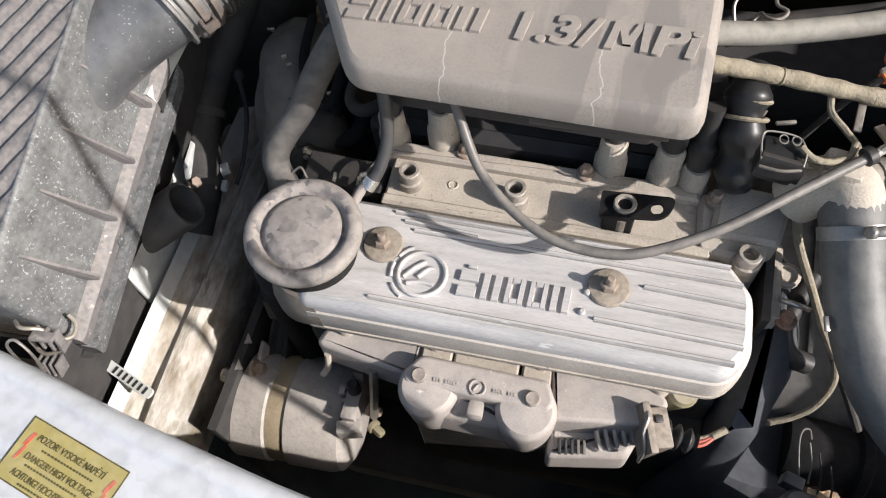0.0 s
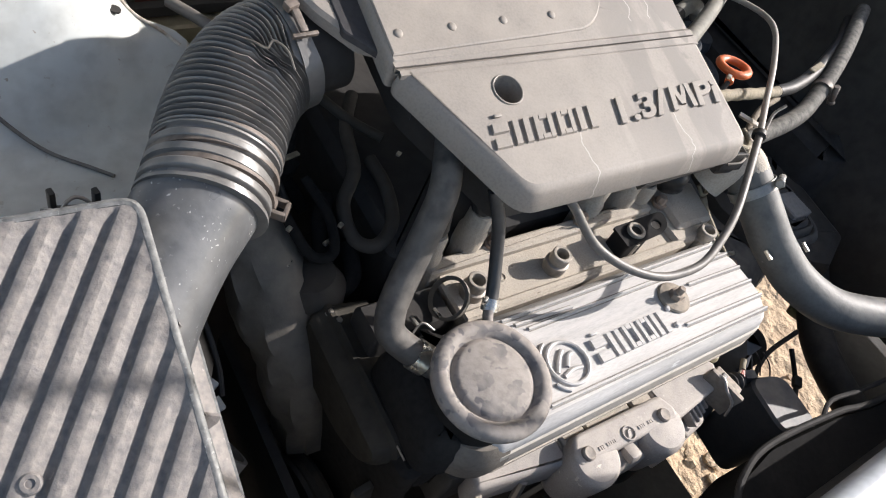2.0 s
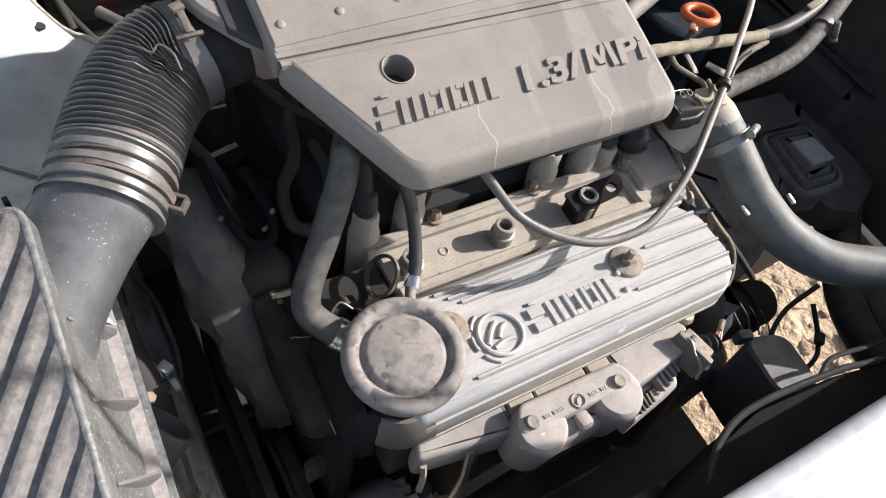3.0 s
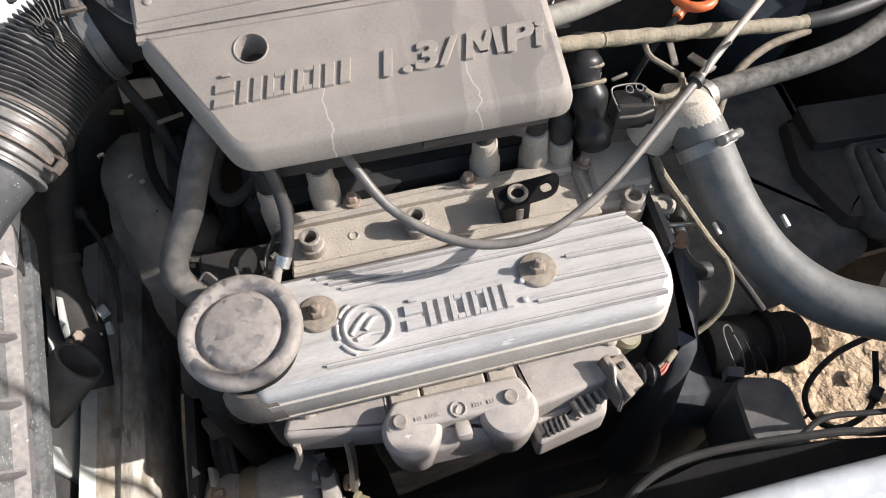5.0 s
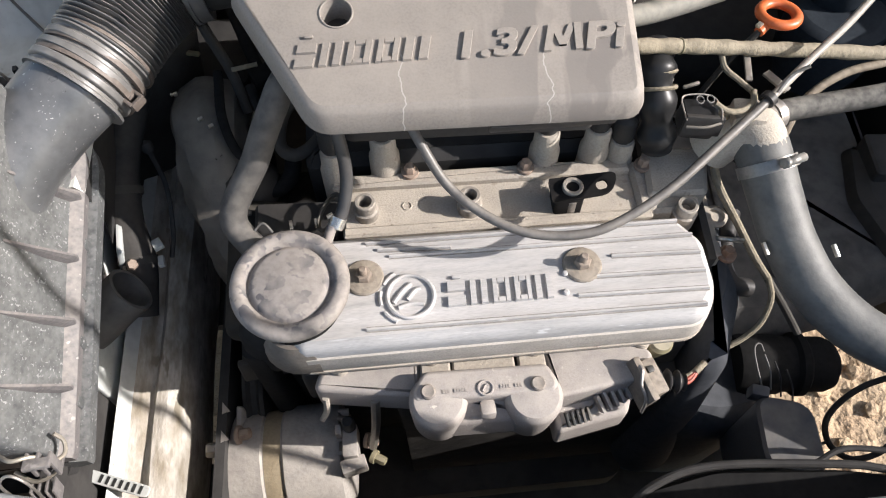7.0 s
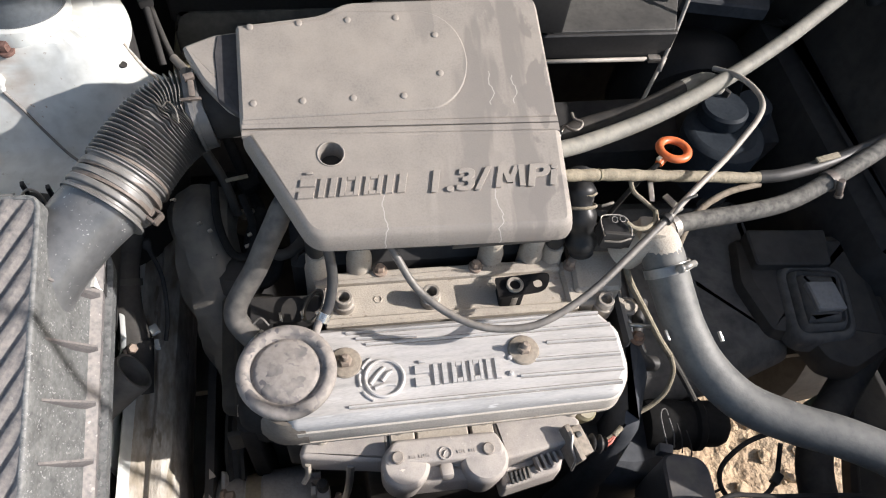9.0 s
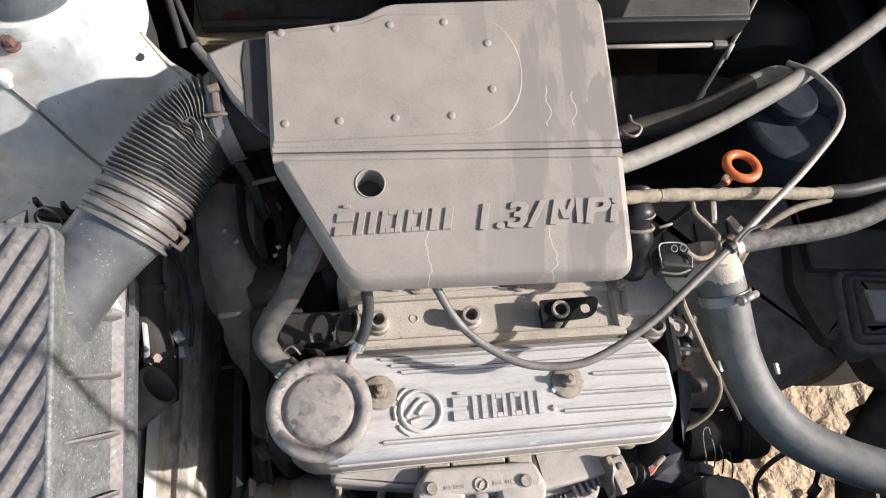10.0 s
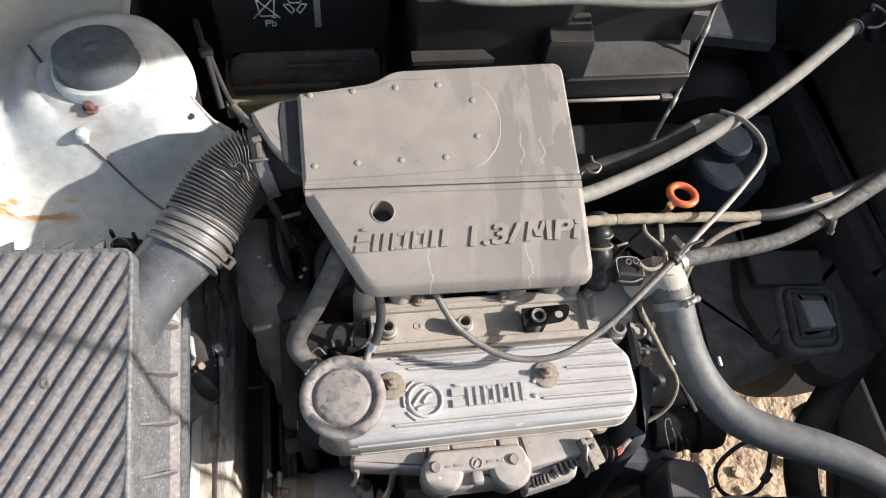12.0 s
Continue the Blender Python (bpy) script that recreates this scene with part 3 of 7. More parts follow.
    # firewall, far wing and closing walls; firewall and toe board are black for shade
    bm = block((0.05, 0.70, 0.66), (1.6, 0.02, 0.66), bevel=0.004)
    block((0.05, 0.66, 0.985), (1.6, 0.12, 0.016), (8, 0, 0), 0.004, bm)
    part("firewall", bm, M_BLACK_SHADE, body, "firewall coloured black for the deep shade")
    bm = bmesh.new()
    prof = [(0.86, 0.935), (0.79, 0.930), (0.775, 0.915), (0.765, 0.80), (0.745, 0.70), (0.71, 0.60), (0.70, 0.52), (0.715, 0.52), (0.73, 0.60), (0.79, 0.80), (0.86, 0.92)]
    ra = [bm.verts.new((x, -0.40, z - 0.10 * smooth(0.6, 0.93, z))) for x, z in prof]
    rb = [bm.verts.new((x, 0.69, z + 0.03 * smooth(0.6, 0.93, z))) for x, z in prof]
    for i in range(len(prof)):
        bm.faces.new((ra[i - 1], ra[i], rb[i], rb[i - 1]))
    part("far_inner_wing", bm, M_GRIME_SHADE, body, "near-black inner wing on the far side")
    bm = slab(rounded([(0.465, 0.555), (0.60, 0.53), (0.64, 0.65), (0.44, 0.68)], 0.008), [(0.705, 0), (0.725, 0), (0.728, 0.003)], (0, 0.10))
    part("bulkhead_panel", bm, M_CASTING, body, "blue-grey sheet panel, coloured dark for the shade")
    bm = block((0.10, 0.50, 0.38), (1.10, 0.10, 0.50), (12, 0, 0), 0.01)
    part("toe_board", bm, M_BLACK_SHADE, body, "lower bulkhead closing the bay, black for the shade")
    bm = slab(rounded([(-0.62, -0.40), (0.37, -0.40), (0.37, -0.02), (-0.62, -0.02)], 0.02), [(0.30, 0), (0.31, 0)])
    part("undertray", bm, M_BLACK_SHADE, body, "black undertray below the radiator")
    # added screen below the timing end, black for the shade there
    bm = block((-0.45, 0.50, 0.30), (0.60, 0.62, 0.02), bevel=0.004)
    part("splash_shield", bm, M_BLACK_SHADE, body, "splash shield closing the bay, black for the shade")
    # splash shield and wheelhouse beside the gearbox, the shield black for shade
    bm = slab(rounded([(0.30, 0.105), (0.84, 0.115), (0.84, 0.66), (0.30, 0.66)], 0.02), [(0.385, 0), (0.40, 0)])
    part("splash_shield", bm, M_BLACK_SHADE, body, "splash shield closing the bay, black for the shade")
    bm = slab(rounded([(0.660, 0.130), (0.76, 0.100), (0.76, 0.66), (0.660, 0.66)], 0.03), [(0.40, 0), (0.60, 0.0), (0.66, 0.02), (0.68, 0.06)])
    part("wheelhouse", bm, M_BLACK_SHADE, body, "black wheelhouse")
    bm = slab(rounded([(0.560, -0.235), (0.84, -0.235), (0.84, 0.12), (0.700, 0.12), (0.655, 0.010), (0.590, -0.150)], 0.01, 3), [(0.47, 0), (0.492, 0), (0.50, 0.006)])
    part("wheel_liner", bm, M_BLACK_SHADE, body, "black plastic wheel liner")
    # front tyres
    for x in (-0.66, 0.755):
        bm = lathe([(0.17, -0.07), (0.25, -0.075), (0.275, -0.06), (0.280, 0.0), (0.275, 0.06), (0.25, 0.075), (0.17, 0.07)], (x, 0.36, 0.279), (1, 0, 0), 40)
        part("tyre", bm, M_BLACK_SHADE, body, "black rubber tyre")
    # wheel arches close the bay at both sides
    bm = block((-0.72, 0.13, 0.62), (0.03, 1.1, 0.5), bevel=0.01)
    part("outer_wing", bm, M_PAINT_CLEAN, body)
    bm = block((0.865, 0.13, 0.72), (0.02, 1.1, 0.25), bevel=0.008)
    part("outer_wing", bm, M_PAINT_CLEAN, body)
    return body


car = build_body()


def build_hood():
    bm = block((0.03, 0.293, 1.468), (1.56, 1.24, 0.012), (-49, 0, 0), 0.004)
    hood = part("hood", bm, M_PAINT_CLEAN, car, "white hood propped open")
    for x in (-0.66, -0.22, 0.22, 0.66):
        part("hood_rib", block((x, 0.323, 1.414), (0.05, 1.06, 0.018), (-49, 0, 0), 0.006), M_PAINT, hood)
    part("hood_prop", tube([(0.60, -0.310, 0.788), (0.60, -0.2645, 1.0), (0.60, -0.173, 1.43), (0.60, -0.0745, 1.885)], 0.0046, 10, 4), M_STEEL, car, "thin steel rod holding the hood up")


build_hood()


M_CLAMP_WIRE = material("dull_clip_wire", (0.22, 0.20, 0.16), (0.36, 0.33, 0.28), 0.5, 0.5, 300, 30, 0.1, 0.3)
M_NUT_RUST = material("dark_rusted_nut", (0.10, 0.05, 0.04), (0.18, 0.105, 0.085), 0.9, 0, 400, 80, 0.4)
M_HOLE = material("hole_shade", (0.05, 0.055, 0.06), (0.085, 0.09, 0.095), 0.8, 0, 100, 20, 0.2)


def build_tower_cap():
    cap = thing("strut_mount_cap", (TOWER.x, TOWER.y, 0.93), "dusty dark grey rubber cap on a white strut mount", "strut mount")
    tilt = (0, 0.15, 1)
    bm = lathe([(0.052, -0.012), (0.054, -0.006), (0.0535, 0.006), (0.0505, 0.009), (0.046, 0.007)], (TOWER.x, TOWER.y - 0.004, 0.930), tilt, 40)
    part("mount_ring", bm, M_PAINT, cap, "white painted mounting ring")
    bm = lathe([(0.0475, 0.0), (0.0480, 0.006), (0.0465, 0.008), (0.0465, 0.028), (0.0450, 0.033), (0.0415, 0.035), (0.016, 0.0355), (0.012, 0.034), (0.008, 0.0345), (0.005, 0.037), (0.0, 0.0375)], (TOWER.x, TOWER.y - 0.004, 0.930), tilt, 48)
    part("rubber_cap", bm, M_BLUE, cap, "dark blue-grey rubber")
    hx, hy = -0.551, 0.378
    slope = (-(wing_height(hx + 0.012, hy) - wing_height(hx - 0.012, hy)) / 0.024, -(wing_height(hx, hy + 0.012) - wing_height(hx, hy - 0.012)) / 0.024, 1)
    bm = lathe([(0.0, -0.004), (0.0145, -0.004), (0.0160, 0.0), (0.0162, 0.0018), (0.0152, 0.0026), (0.0, 0.0024)], (hx, hy, wing_height(hx, hy) + 0.0012), slope, 30)
    part("access_hole", bm, M_HOLE, cap, "dark round hole in the wing")
    bm = block((-0.495, 0.420, wing_height(-0.495, 0.420) + 0.001), (0.0035, 0.034, 0.003), (0, 0, 32), 0.001)
    part("slot", bm, M_HOLE, cap, "narrow dark slot")
    bm = bolt((-0.4254, 0.3371, 0.922), (0.0, -0.2, 1), 0.006, 0.014)
    part("stud_nut", bm, M_NUT_RUST, cap, "rusted nut")
    sz = wing_height(-0.442, 0.319)
    bm = tube([(-0.442, 0.319, sz - 0.004), (-0.442, 0.318, sz + 0.010)], 0.0050, 10, 1, smooth_path=False)
    lathe([(0.0075, 0), (0.0085, 0.004), (0.0070, 0.009), (0.003, 0.011)], (-0.442, 0.318, sz + 0.006), (0.2, 0, 1), 10, bm)
    solo("wing_stud", bm, M_PAINT, "white painted stud standing on the inner wing", "stud")
    rc = thing("wing_cable", (-0.40, 0.25, 0.86), "thin grey cable lying along the white inner wing", "cable")
    pts = []
    for x, y in ((-0.440, 0.316), (-0.426, 0.308), (-0.410, 0.297), (-0.388, 0.277), (-0.363, 0.254), (-0.350, 0.242)):
        pts.append((x, y, wing_height(x, y) + 0.002))
    part("sheath", tube(pts, 0.0016, 8, 6), M_CABLE, rc)


build_tower_cap()


def build_sticker():
    st = thing("warning_sticker", (-0.290, -0.236, 0.789), "yellow high-voltage warning sticker on the white slam panel", "sticker")
    turn = -15
    m = pose(-0.2864, -0.2293, 0.7857, 0, 0, turn) @ Matrix.Diagonal((0.795, 0.795, 1, 1))

    def flat(x0, y0, x1, y1, z, bm=None, skew=0.0):
        bm = bm or bmesh.new()
        vs = [bm.verts.new(m @ Vector((x, y, zz))) for zz in (z - 0.0004, z) for x, y in ((x0, y0), (x1, y0), (x1 + skew, y1), (x0 + skew, y1))]
        for f in ((0, 3, 2, 1), (4, 5, 6, 7), (0, 1, 5, 4), (1, 2, 6, 5), (2, 3, 7, 6), (3, 0, 4, 7)):
            bm.faces.new([vs[i] for i in f])
        return bm

    part("border", flat(-0.060, -0.031, 0.060, 0.031, 0.0006), M_FADED_INK, st, smooth=0)
    part("yellow_field", flat(-0.0585, -0.0295, 0.0585, 0.0295, 0.0010), M_YELLOW, st, smooth=0)
    for y, a, b in ((0.0075, -0.030, 0.034), (-0.0100, -0.036, 0.030), (-0.0265, -0.030, 0.026)):
        bm = bmesh.new()
        x = a
        while x < b - 0.002:
            w = min(random.uniform(0.003, 0.0045), b - x)
            flat(x, y - 0.001, x + w - 0.0012, y + 0.001, 0.0014, bm)
            x += w
        part("text_bar", bm, M_FADED_INK, st, smooth=0)
    for text, y, wide in (("POZOR! VYSOK\u00c9 NAP\u011aT\u00cd", 0.0130, 0.084), ("DANGER! HIGH VOLTAGE", -0.0055, 0.084), ("ACHTUNG! HOCHSPANNUNG", -0.0225, 0.088)):
        cu = bpy.data.curves.new("warning", "FONT")
        cu.body, cu.size, cu.shear, cu.extrude = text, 0.01, 0.2, 0.0002
        tmp = new("tmp", cu)
        bpy.context.view_layer.update()
        me = bpy.data.meshes.new_from_object(tmp.evaluated_get(bpy.context.evaluated_depsgraph_get()))
        bpy.data.objects.remove(tmp)
        bpy.data.curves.remove(cu)
        x1 = max(v.co.x for v in me.vertices)
        for v in me.vertices:
            v.co = m @ Vector((v.co.x / x1 * wide - wide / 2, y + v.co.y * 0.95, 0.0014 + v.co.z))
        bm = bmesh.new()
        bm.from_mesh(me)
        bpy.data.meshes.remove(me)
        part("lettering", bm, M_FADED_INK, st, "black warning words " + text.split("! ")[1].title(), smooth=0)
    for sx in (-1, 1):
        bm = flat(sx * 0.050 - 0.002, 0.004, sx * 0.050 + 0.002, 0.018, 0.0014, skew=0.003)
        flat(sx * 0.050 - 0.002, -0.010, sx * 0.050 + 0.001, 0.004, 0.0014, bm, 0.003)
        part("red_flash", bm, M_RED, st, "red lightning flash", smooth=0)


build_sticker()


# ---- air filter housing ----
LID_A, LID_Y, LID_X = 0.924, 0.33, 0.12
BOX_A = 0.913


def lid_z(x, y):
    return LID_A + LID_Y * y + LID_X * x


def build_air_filter():
    box = thing("air_filter_housing", (-0.49, 0.02, 0.74), "dusty black plastic air filter housing with a diagonally ribbed lid", "air filter housing")
    corners = [Vector((-0.3635, 0.1385)), Vector((-0.375, -0.122)), Vector((-0.640, -0.110)), Vector((-0.630, 0.168))]
    # ribbed plate: a profile swept along the ribs, then trimmed to the lid
    along = Vector((0.602, 0.799)).normalized()
    across = Vector((along.y, -along.x))
    pitch, mid = 0.0177, Vector((-0.50, 0.02))
    prof = []
    for k in range(-14, 15):
        for du, h in ((-0.0082, 0.0), (-0.0076, -0.0003), (-0.0016, -0.0042), (-0.0008, -0.0047), (0.0010, -0.0047), (0.0017, -0.0042), (0.0036, -0.0003), (0.0042, 0.0)):
            prof.append((k * pitch + 0.0617 - 3 * pitch + du, h))
    bm = bmesh.new()
    vs_ = [-0.26 + 0.52 * j / 130 for j in range(131)]
    border = [(corners[i], corners[(i + 1) % 4]) for i in range(4)]

    def edge_distance(p):
        d = 1.0
        for a, b in border:
            t = (b - a).normalized()
            d = min(d, abs((p - a).x * t.y - (p - a).y * t.x))
        return d

    rows = []
    for v in vs_:
        row = []
        for u, h in prof:
            p = mid + along * v + across * u
            row.append(bm.verts.new((p.x, p.y, lid_z(p.x, p.y) + 0.0035 + h * smooth(0.002, 0.015, edge_distance(p)) + 0.0007 * noise.noise(Vector((p.x * 40, p.y * 40, 1))))))
        rows.append(row)
    for a, b in zip(rows, rows[1:]):
        for i in range(len(a) - 1):
            bm.faces.new((a[i], a[i + 1], b[i + 1], b[i]))
    trim = inset(corners, 0.004)
    for i in range(4):
        p, q = trim[i], trim[(i + 1) % 4]
        d = (q - p).normalized()
        out = Vector((-d.y, d.x))
        if (Vector((-0.5, 0.02)) - p).dot(out) > 0:
            out = -out
        bmesh.ops.bisect_plane(bm, geom=bm.verts[:] + bm.edges[:] + bm.faces[:], plane_co=(p.x, p.y, 0), plane_no=(out.x, out.y, 0), clear_outer=True)
    lid = part("lid", bm, M_LID, box, "ribbed lid under brown-grey dust", smooth=40)
    # rim and side walls that flare down to the flange
    rimpts = rounded([(c.x, c.y) for c in corners], 0.014, 5)

    def skirt(levels):
        """Rings round the lid that flare to the sides but stay steep at the front."""
        bm = bmesh.new()
        rings = []
        for z, d in levels:
            row = []
            for p in inset(rimpts, d):
                y = max(p.y, -0.122 + max(0, LID_A - z) * 0.06)
                row.append(bm.verts.new((p.x, y, z + LID_X * p.x + LID_Y * y)))
            rings.append(row)
        k = len(rimpts)
        for a, c in zip(rings, rings[1:]):
            for i in range(k):
                bm.faces.new((a[i - 1], a[i], c[i], c[i - 1]))
        return bm

    bm = skirt([(LID_A - 0.004, 0.0055), (LID_A + 0.0036, 0.0050), (LID_A + 0.0042, 0.003), (LID_A + 0.0025, 0.0005), (LID_A - 0.012, -0.002), (BOX_A - 0.060, -0.010), (BOX_A - 0.092, -0.018)])
    part("lid_wall", bm, M_BOX, box, "water-splashed grey-black side wall", smooth=50)
    bm = skirt([(BOX_A - 0.106, -0.014), (BOX_A - 0.106, -0.025), (BOX_A - 0.095, -0.026), (BOX_A - 0.092, -0.024), (BOX_A - 0.086, -0.016)])
    part("flange", bm, M_LID, box, "dusty beige flange")
    bm = skirt([(BOX_A - 0.132, -0.018), (BOX_A - 0.126, -0.031), (BOX_A - 0.112, -0.031), (BOX_A - 0.109, -0.016)])
    part("lower_flange", bm, M_BOX, box)
    bm = slab(rimpts, [(BOX_A - 0.20, 0.0), (BOX_A - 0.125, -0.010), (BOX_A - 0.125, 0.02)], (LID_X, LID_Y))
    part("tray", bm, M_BLACK_SHADE, box)
    # gussets on the side wall and along the back
    for y in (0.094, 0.042, -0.010, -0.062):
        x = -0.3645 + 0.044 * (y - 0.138)
        bm = bmesh.new()
        za = lid_z(x, y)
        vs = [bm.verts.new(c) for t in (-0.0011, 0.0011) for c in ((x + 0.0035, y + t - 0.022, za - 0.024), (x + 0.0265, y + t, za - 0.093), (x + 0.025, y + t, za - 0.103), (x + 0.001, y + t - 0.010, za - 0.099))]
        for f in ((0, 1, 2, 3), (7, 6, 5, 4), (0, 4, 5, 1), (1, 5, 6, 2), (2, 6, 7, 3), (3, 7, 4, 0)):
            bm.faces.new([vs[i] for i in f])
        part("gusset", bm, M_LID, box, smooth=0)
    for k in range(6):
        x = -0.41 - 0.034 * k
        y = 0.143 - 0.11 * (x + 0.37)
        z = lid_z(x, y)
        bm = bmesh.new()
        vs = [bm.verts.new(c) for t in (-0.0014, 0.0014) for c in ((x + t, y, z - 0.004), (x + t, y + 0.030, z - 0.040), (x + t, y, z - 0.055))]
        for f in ((0, 1, 2), (5, 4, 3), (0, 3, 4, 1), (1, 4, 5, 2), (2, 5, 3, 0)):
            bm.faces.new([vs[i] for i in f])
        part("gusset", bm, M_BOX, box, smooth=0)
    # flange teeth
    for y in (0.060, 0.018, -0.022, -0.070):
        x = -0.343 + 0.04 * (y - 0.138)
        bm = block((x, y, lid_z(x, y) - 0.115), (0.010, 0.010, 0.012), bevel=0.002)
        part("flange_tooth", bm, M_BOX, box)
    # lid screw
    z = lid_z(-0.4565, 0.0150)
    bm = lathe([(0.0060, -0.004), (0.0056, 0.0036), (0.0046, 0.0044), (0.0026, 0.0044), (0.0022, 0.0036), (0.0, 0.0036)], (-0.4565, 0.0150, z), (-LID_X, -LID_Y, 1), 20)
    part("lid_screw", bm, M_LID, box, "recessed lid screw")
    # black tab clips behind the lid
    for x, y in ((-0.403, 0.187), (-0.378, 0.181)):
        part("tab_clip", block((x, y, 0.873), (0.004, 0.006, 0.026), (0, 0, 10), 0.001), M_BLACK, box)
    part("tab_base", block((-0.390, 0.182, 0.862), (0.034, 0.012, 0.012), (0, 0, -12), 0.002), M_BLACK, box)
    # wire clips
    for x, y, dx, dy in ((-0.372, -0.150, 1, 0), (-0.392, 0.164, 1, 0)):
        z = lid_z(x, y) - 0.061
        bm = tube([(x - 0.010, y, z - 0.02), (x - 0.010, y + 0.006, z + 0.012), (x, y + 0.010, z + 0.022), (x + 0.010, y + 0.006, z + 0.012), (x + 0.010, y, z - 0.02)], 0.0013, 8, 5)
        part("wire_clip", bm, M_STEEL, box, "bent steel wire clip")
    # front latch on the lower flange
    bm = bmesh.new()
    for dx, dz, sx, sz in ((-0.009, 0, 0.003, 0.024), (0.0, 0, 0.003, 0.024), (0.009, 0, 0.003, 0.024), (0, 0.011, 0.021, 0.004), (0, -0.011, 0.021, 0.004)):
        block((-0.358 + dx, -0.127 - 0.25 * dz, 0.768 + dz), (sx, 0.009, sz), (-14, 0, 6), 0.0012, bm)
    latch = part("latch", bm, M_LID, box, "dusty latch with slots")
    part("wire_clip", tube([(-0.386, -0.122, 0.782), (-0.374, -0.128, 0.787), (-0.362, -0.124, 0.780), (-0.354, -0.124, 0.764), (-0.348, -0.117, 0.757), (-0.349, -0.107, 0.760), (-0.354, -0.103, 0.768)], 0.0018, 8, 6), M_CLAMP_WIRE, latch, "bent steel wire clip")
    part("wire_clip", tube([(-0.388, -0.127, 0.752), (-0.372, -0.135, 0.748), (-0.356, -0.130, 0.752), (-0.350, -0.120, 0.757)], 0.0018, 8, 6), M_CLAMP_WIRE, latch)
    for k in range(4):
        part("flange_rib", block((-0.376 + 0.006 * k, -0.140, 0.738), (0.0018, 0.014, 0.016), (-20, 0, 10), 0.0006), M_LID, latch)
    return box


build_air_filter()


def build_intake_duct():
    duct = thing("intake_duct", (-0.30, 0.17, 0.85), "black plastic elbow and ribbed rubber bellows with rusty clamps", "intake duct")
    bm = tube([(-0.406, 0.035, 0.824), (-0.394, 0.064, 0.838), (-0.376, 0.096, 0.857), (-0.347, 0.130, 0.876), (-0.314, 0.160, 0.891), (-0.306, 0.172, 0.8925)], lambda t: 0.030 + 0.012 * min(1, t * 1.1) - 0.006 * smooth(0.74, 0.86, t), 36, 8)
    part("elbow", bm, M_ELBOW, duct, "scuffed black plastic elbow with white splashes")
    path = [(-0.323, 0.147, 0.8870), (-0.300, 0.182, 0.8955), (-0.282, 0.209, 0.9030), (-0.262, 0.231, 0.9095), (-0.242, 0.244, 0.9140), (-0.220, 0.249, 0.9165)]
    n = 23

    def bellow(t):
        if t < 0.20:
            return 0.0405 + 0.0034 * smooth(0.15, 0.55, 0.5 + 0.5 * math.cos(2 * math.pi * 4 * t / 0.20))
        if t > 0.88:
            return 0.0425
        return 0.0418 + 0.0032 * math.sin(2 * math.pi * n * (t - 0.20) / 0.68)

    bm = tube(path, bellow, 44, 70)
    # crumpled folds and small tears in the rubber
    run = Vector((0.72, 0.68, 0.15))
    for centre, reach, shift, sink in ((Vector((-0.258, 0.212, 0.950)), 0.016, 0.006, 0.007), (Vector((-0.246, 0.222, 0.952)), 0.010, -0.006, 0.003), (Vector((-0.278, 0.180, 0.934)), 0.009, 0.004, 0.005), (Vector((-0.232, 0.222, 0.950)), 0.014, -0.004, 0.004)):
        for v in bm.verts:
            w = math.exp(-((v.co - centre).length / reach) ** 2)
            if w > 0.01:
                v.co += run * shift * w * (1 + 0.8 * noise.noise(v.co * 160)) - Vector((0, 0, sink * w))
    part("bellows", bm, M_BELLOWS, duct, "ribbed black rubber bellows", smooth=60)
    ax = Vector((0.47, 0.88, 0.13))
    for c, rise, half in (((-0.3150, 0.1585, 0.8880), 0.0436, 0.0026), ((-0.3075, 0.1695, 0.8908), 0.0436, 0.0026), ((-0.2995, 0.1812, 0.8936), 0.0430, 0.0018)):
        bm = lathe([(rise - 0.002, -half), (rise + 0.0012, -half + 0.0003), (rise + 0.0012, half - 0.0003), (rise - 0.002, half)], c, ax, 44, close=False)
        part("clamp_band", bm, M_BRONZE, duct, "rusty steel clamp band")
    bm = block((-0.2785, 0.1440, 0.8850), (0.016, 0.010, 0.008), (10, 0, -42), 0.002)
    for dx, dy, sx, sy in ((-0.0045, 0.004, 0.003, 0.012), (0.0035, -0.004, 0.003, 0.012), (-0.0040, -0.0045, 0.011, 0.003), (0.0030, 0.0045, 0.011, 0.003)):
        block((-0.2725 + dx, 0.1360 + dy, 0.8850), (sx, sy, 0.009), (10, 0, -42), 0.0008, bm)
    part("clamp_screw", bm, M_BRONZE, duct, "rusty clamp screw block")
    bm = lathe([(0.0405, -0.0022), (0.0436, -0.0022), (0.0436, 0.0022), (0.0405, 0.0022)], (-0.2300, 0.2472, 0.9155), (1.0, 0.14, 0.10), 44, close=False)
    part("clamp_band", bm, M_BELLOWS, duct)
    # dark colour gives the cuff the shade beyond the clamp
    bm = tube([(-0.224, 0.2485, 0.9165), (-0.205, 0.250, 0.918), (-0.186, 0.252, 0.920)], 0.0350, 36, 6)
    part("cuff", bm, M_BLACK_SHADE, duct, "rubber cuff coloured dark for the shade")
    bm = block((-0.2270, 0.2330, 0.9600), (0.006, 0.018, 0.004), (20, 0, 4), 0.0015)
    block((-0.2275, 0.2215, 0.9575), (0.020, 0.003, 0.004), (20, 0, 4), 0.001, bm)
    block((-0.2290, 0.2450, 0.9640), (0.010, 0.007, 0.006), (10, 0, 20), 0.001, bm)
    part("clamp_screw", bm, M_BRONZE, duct)
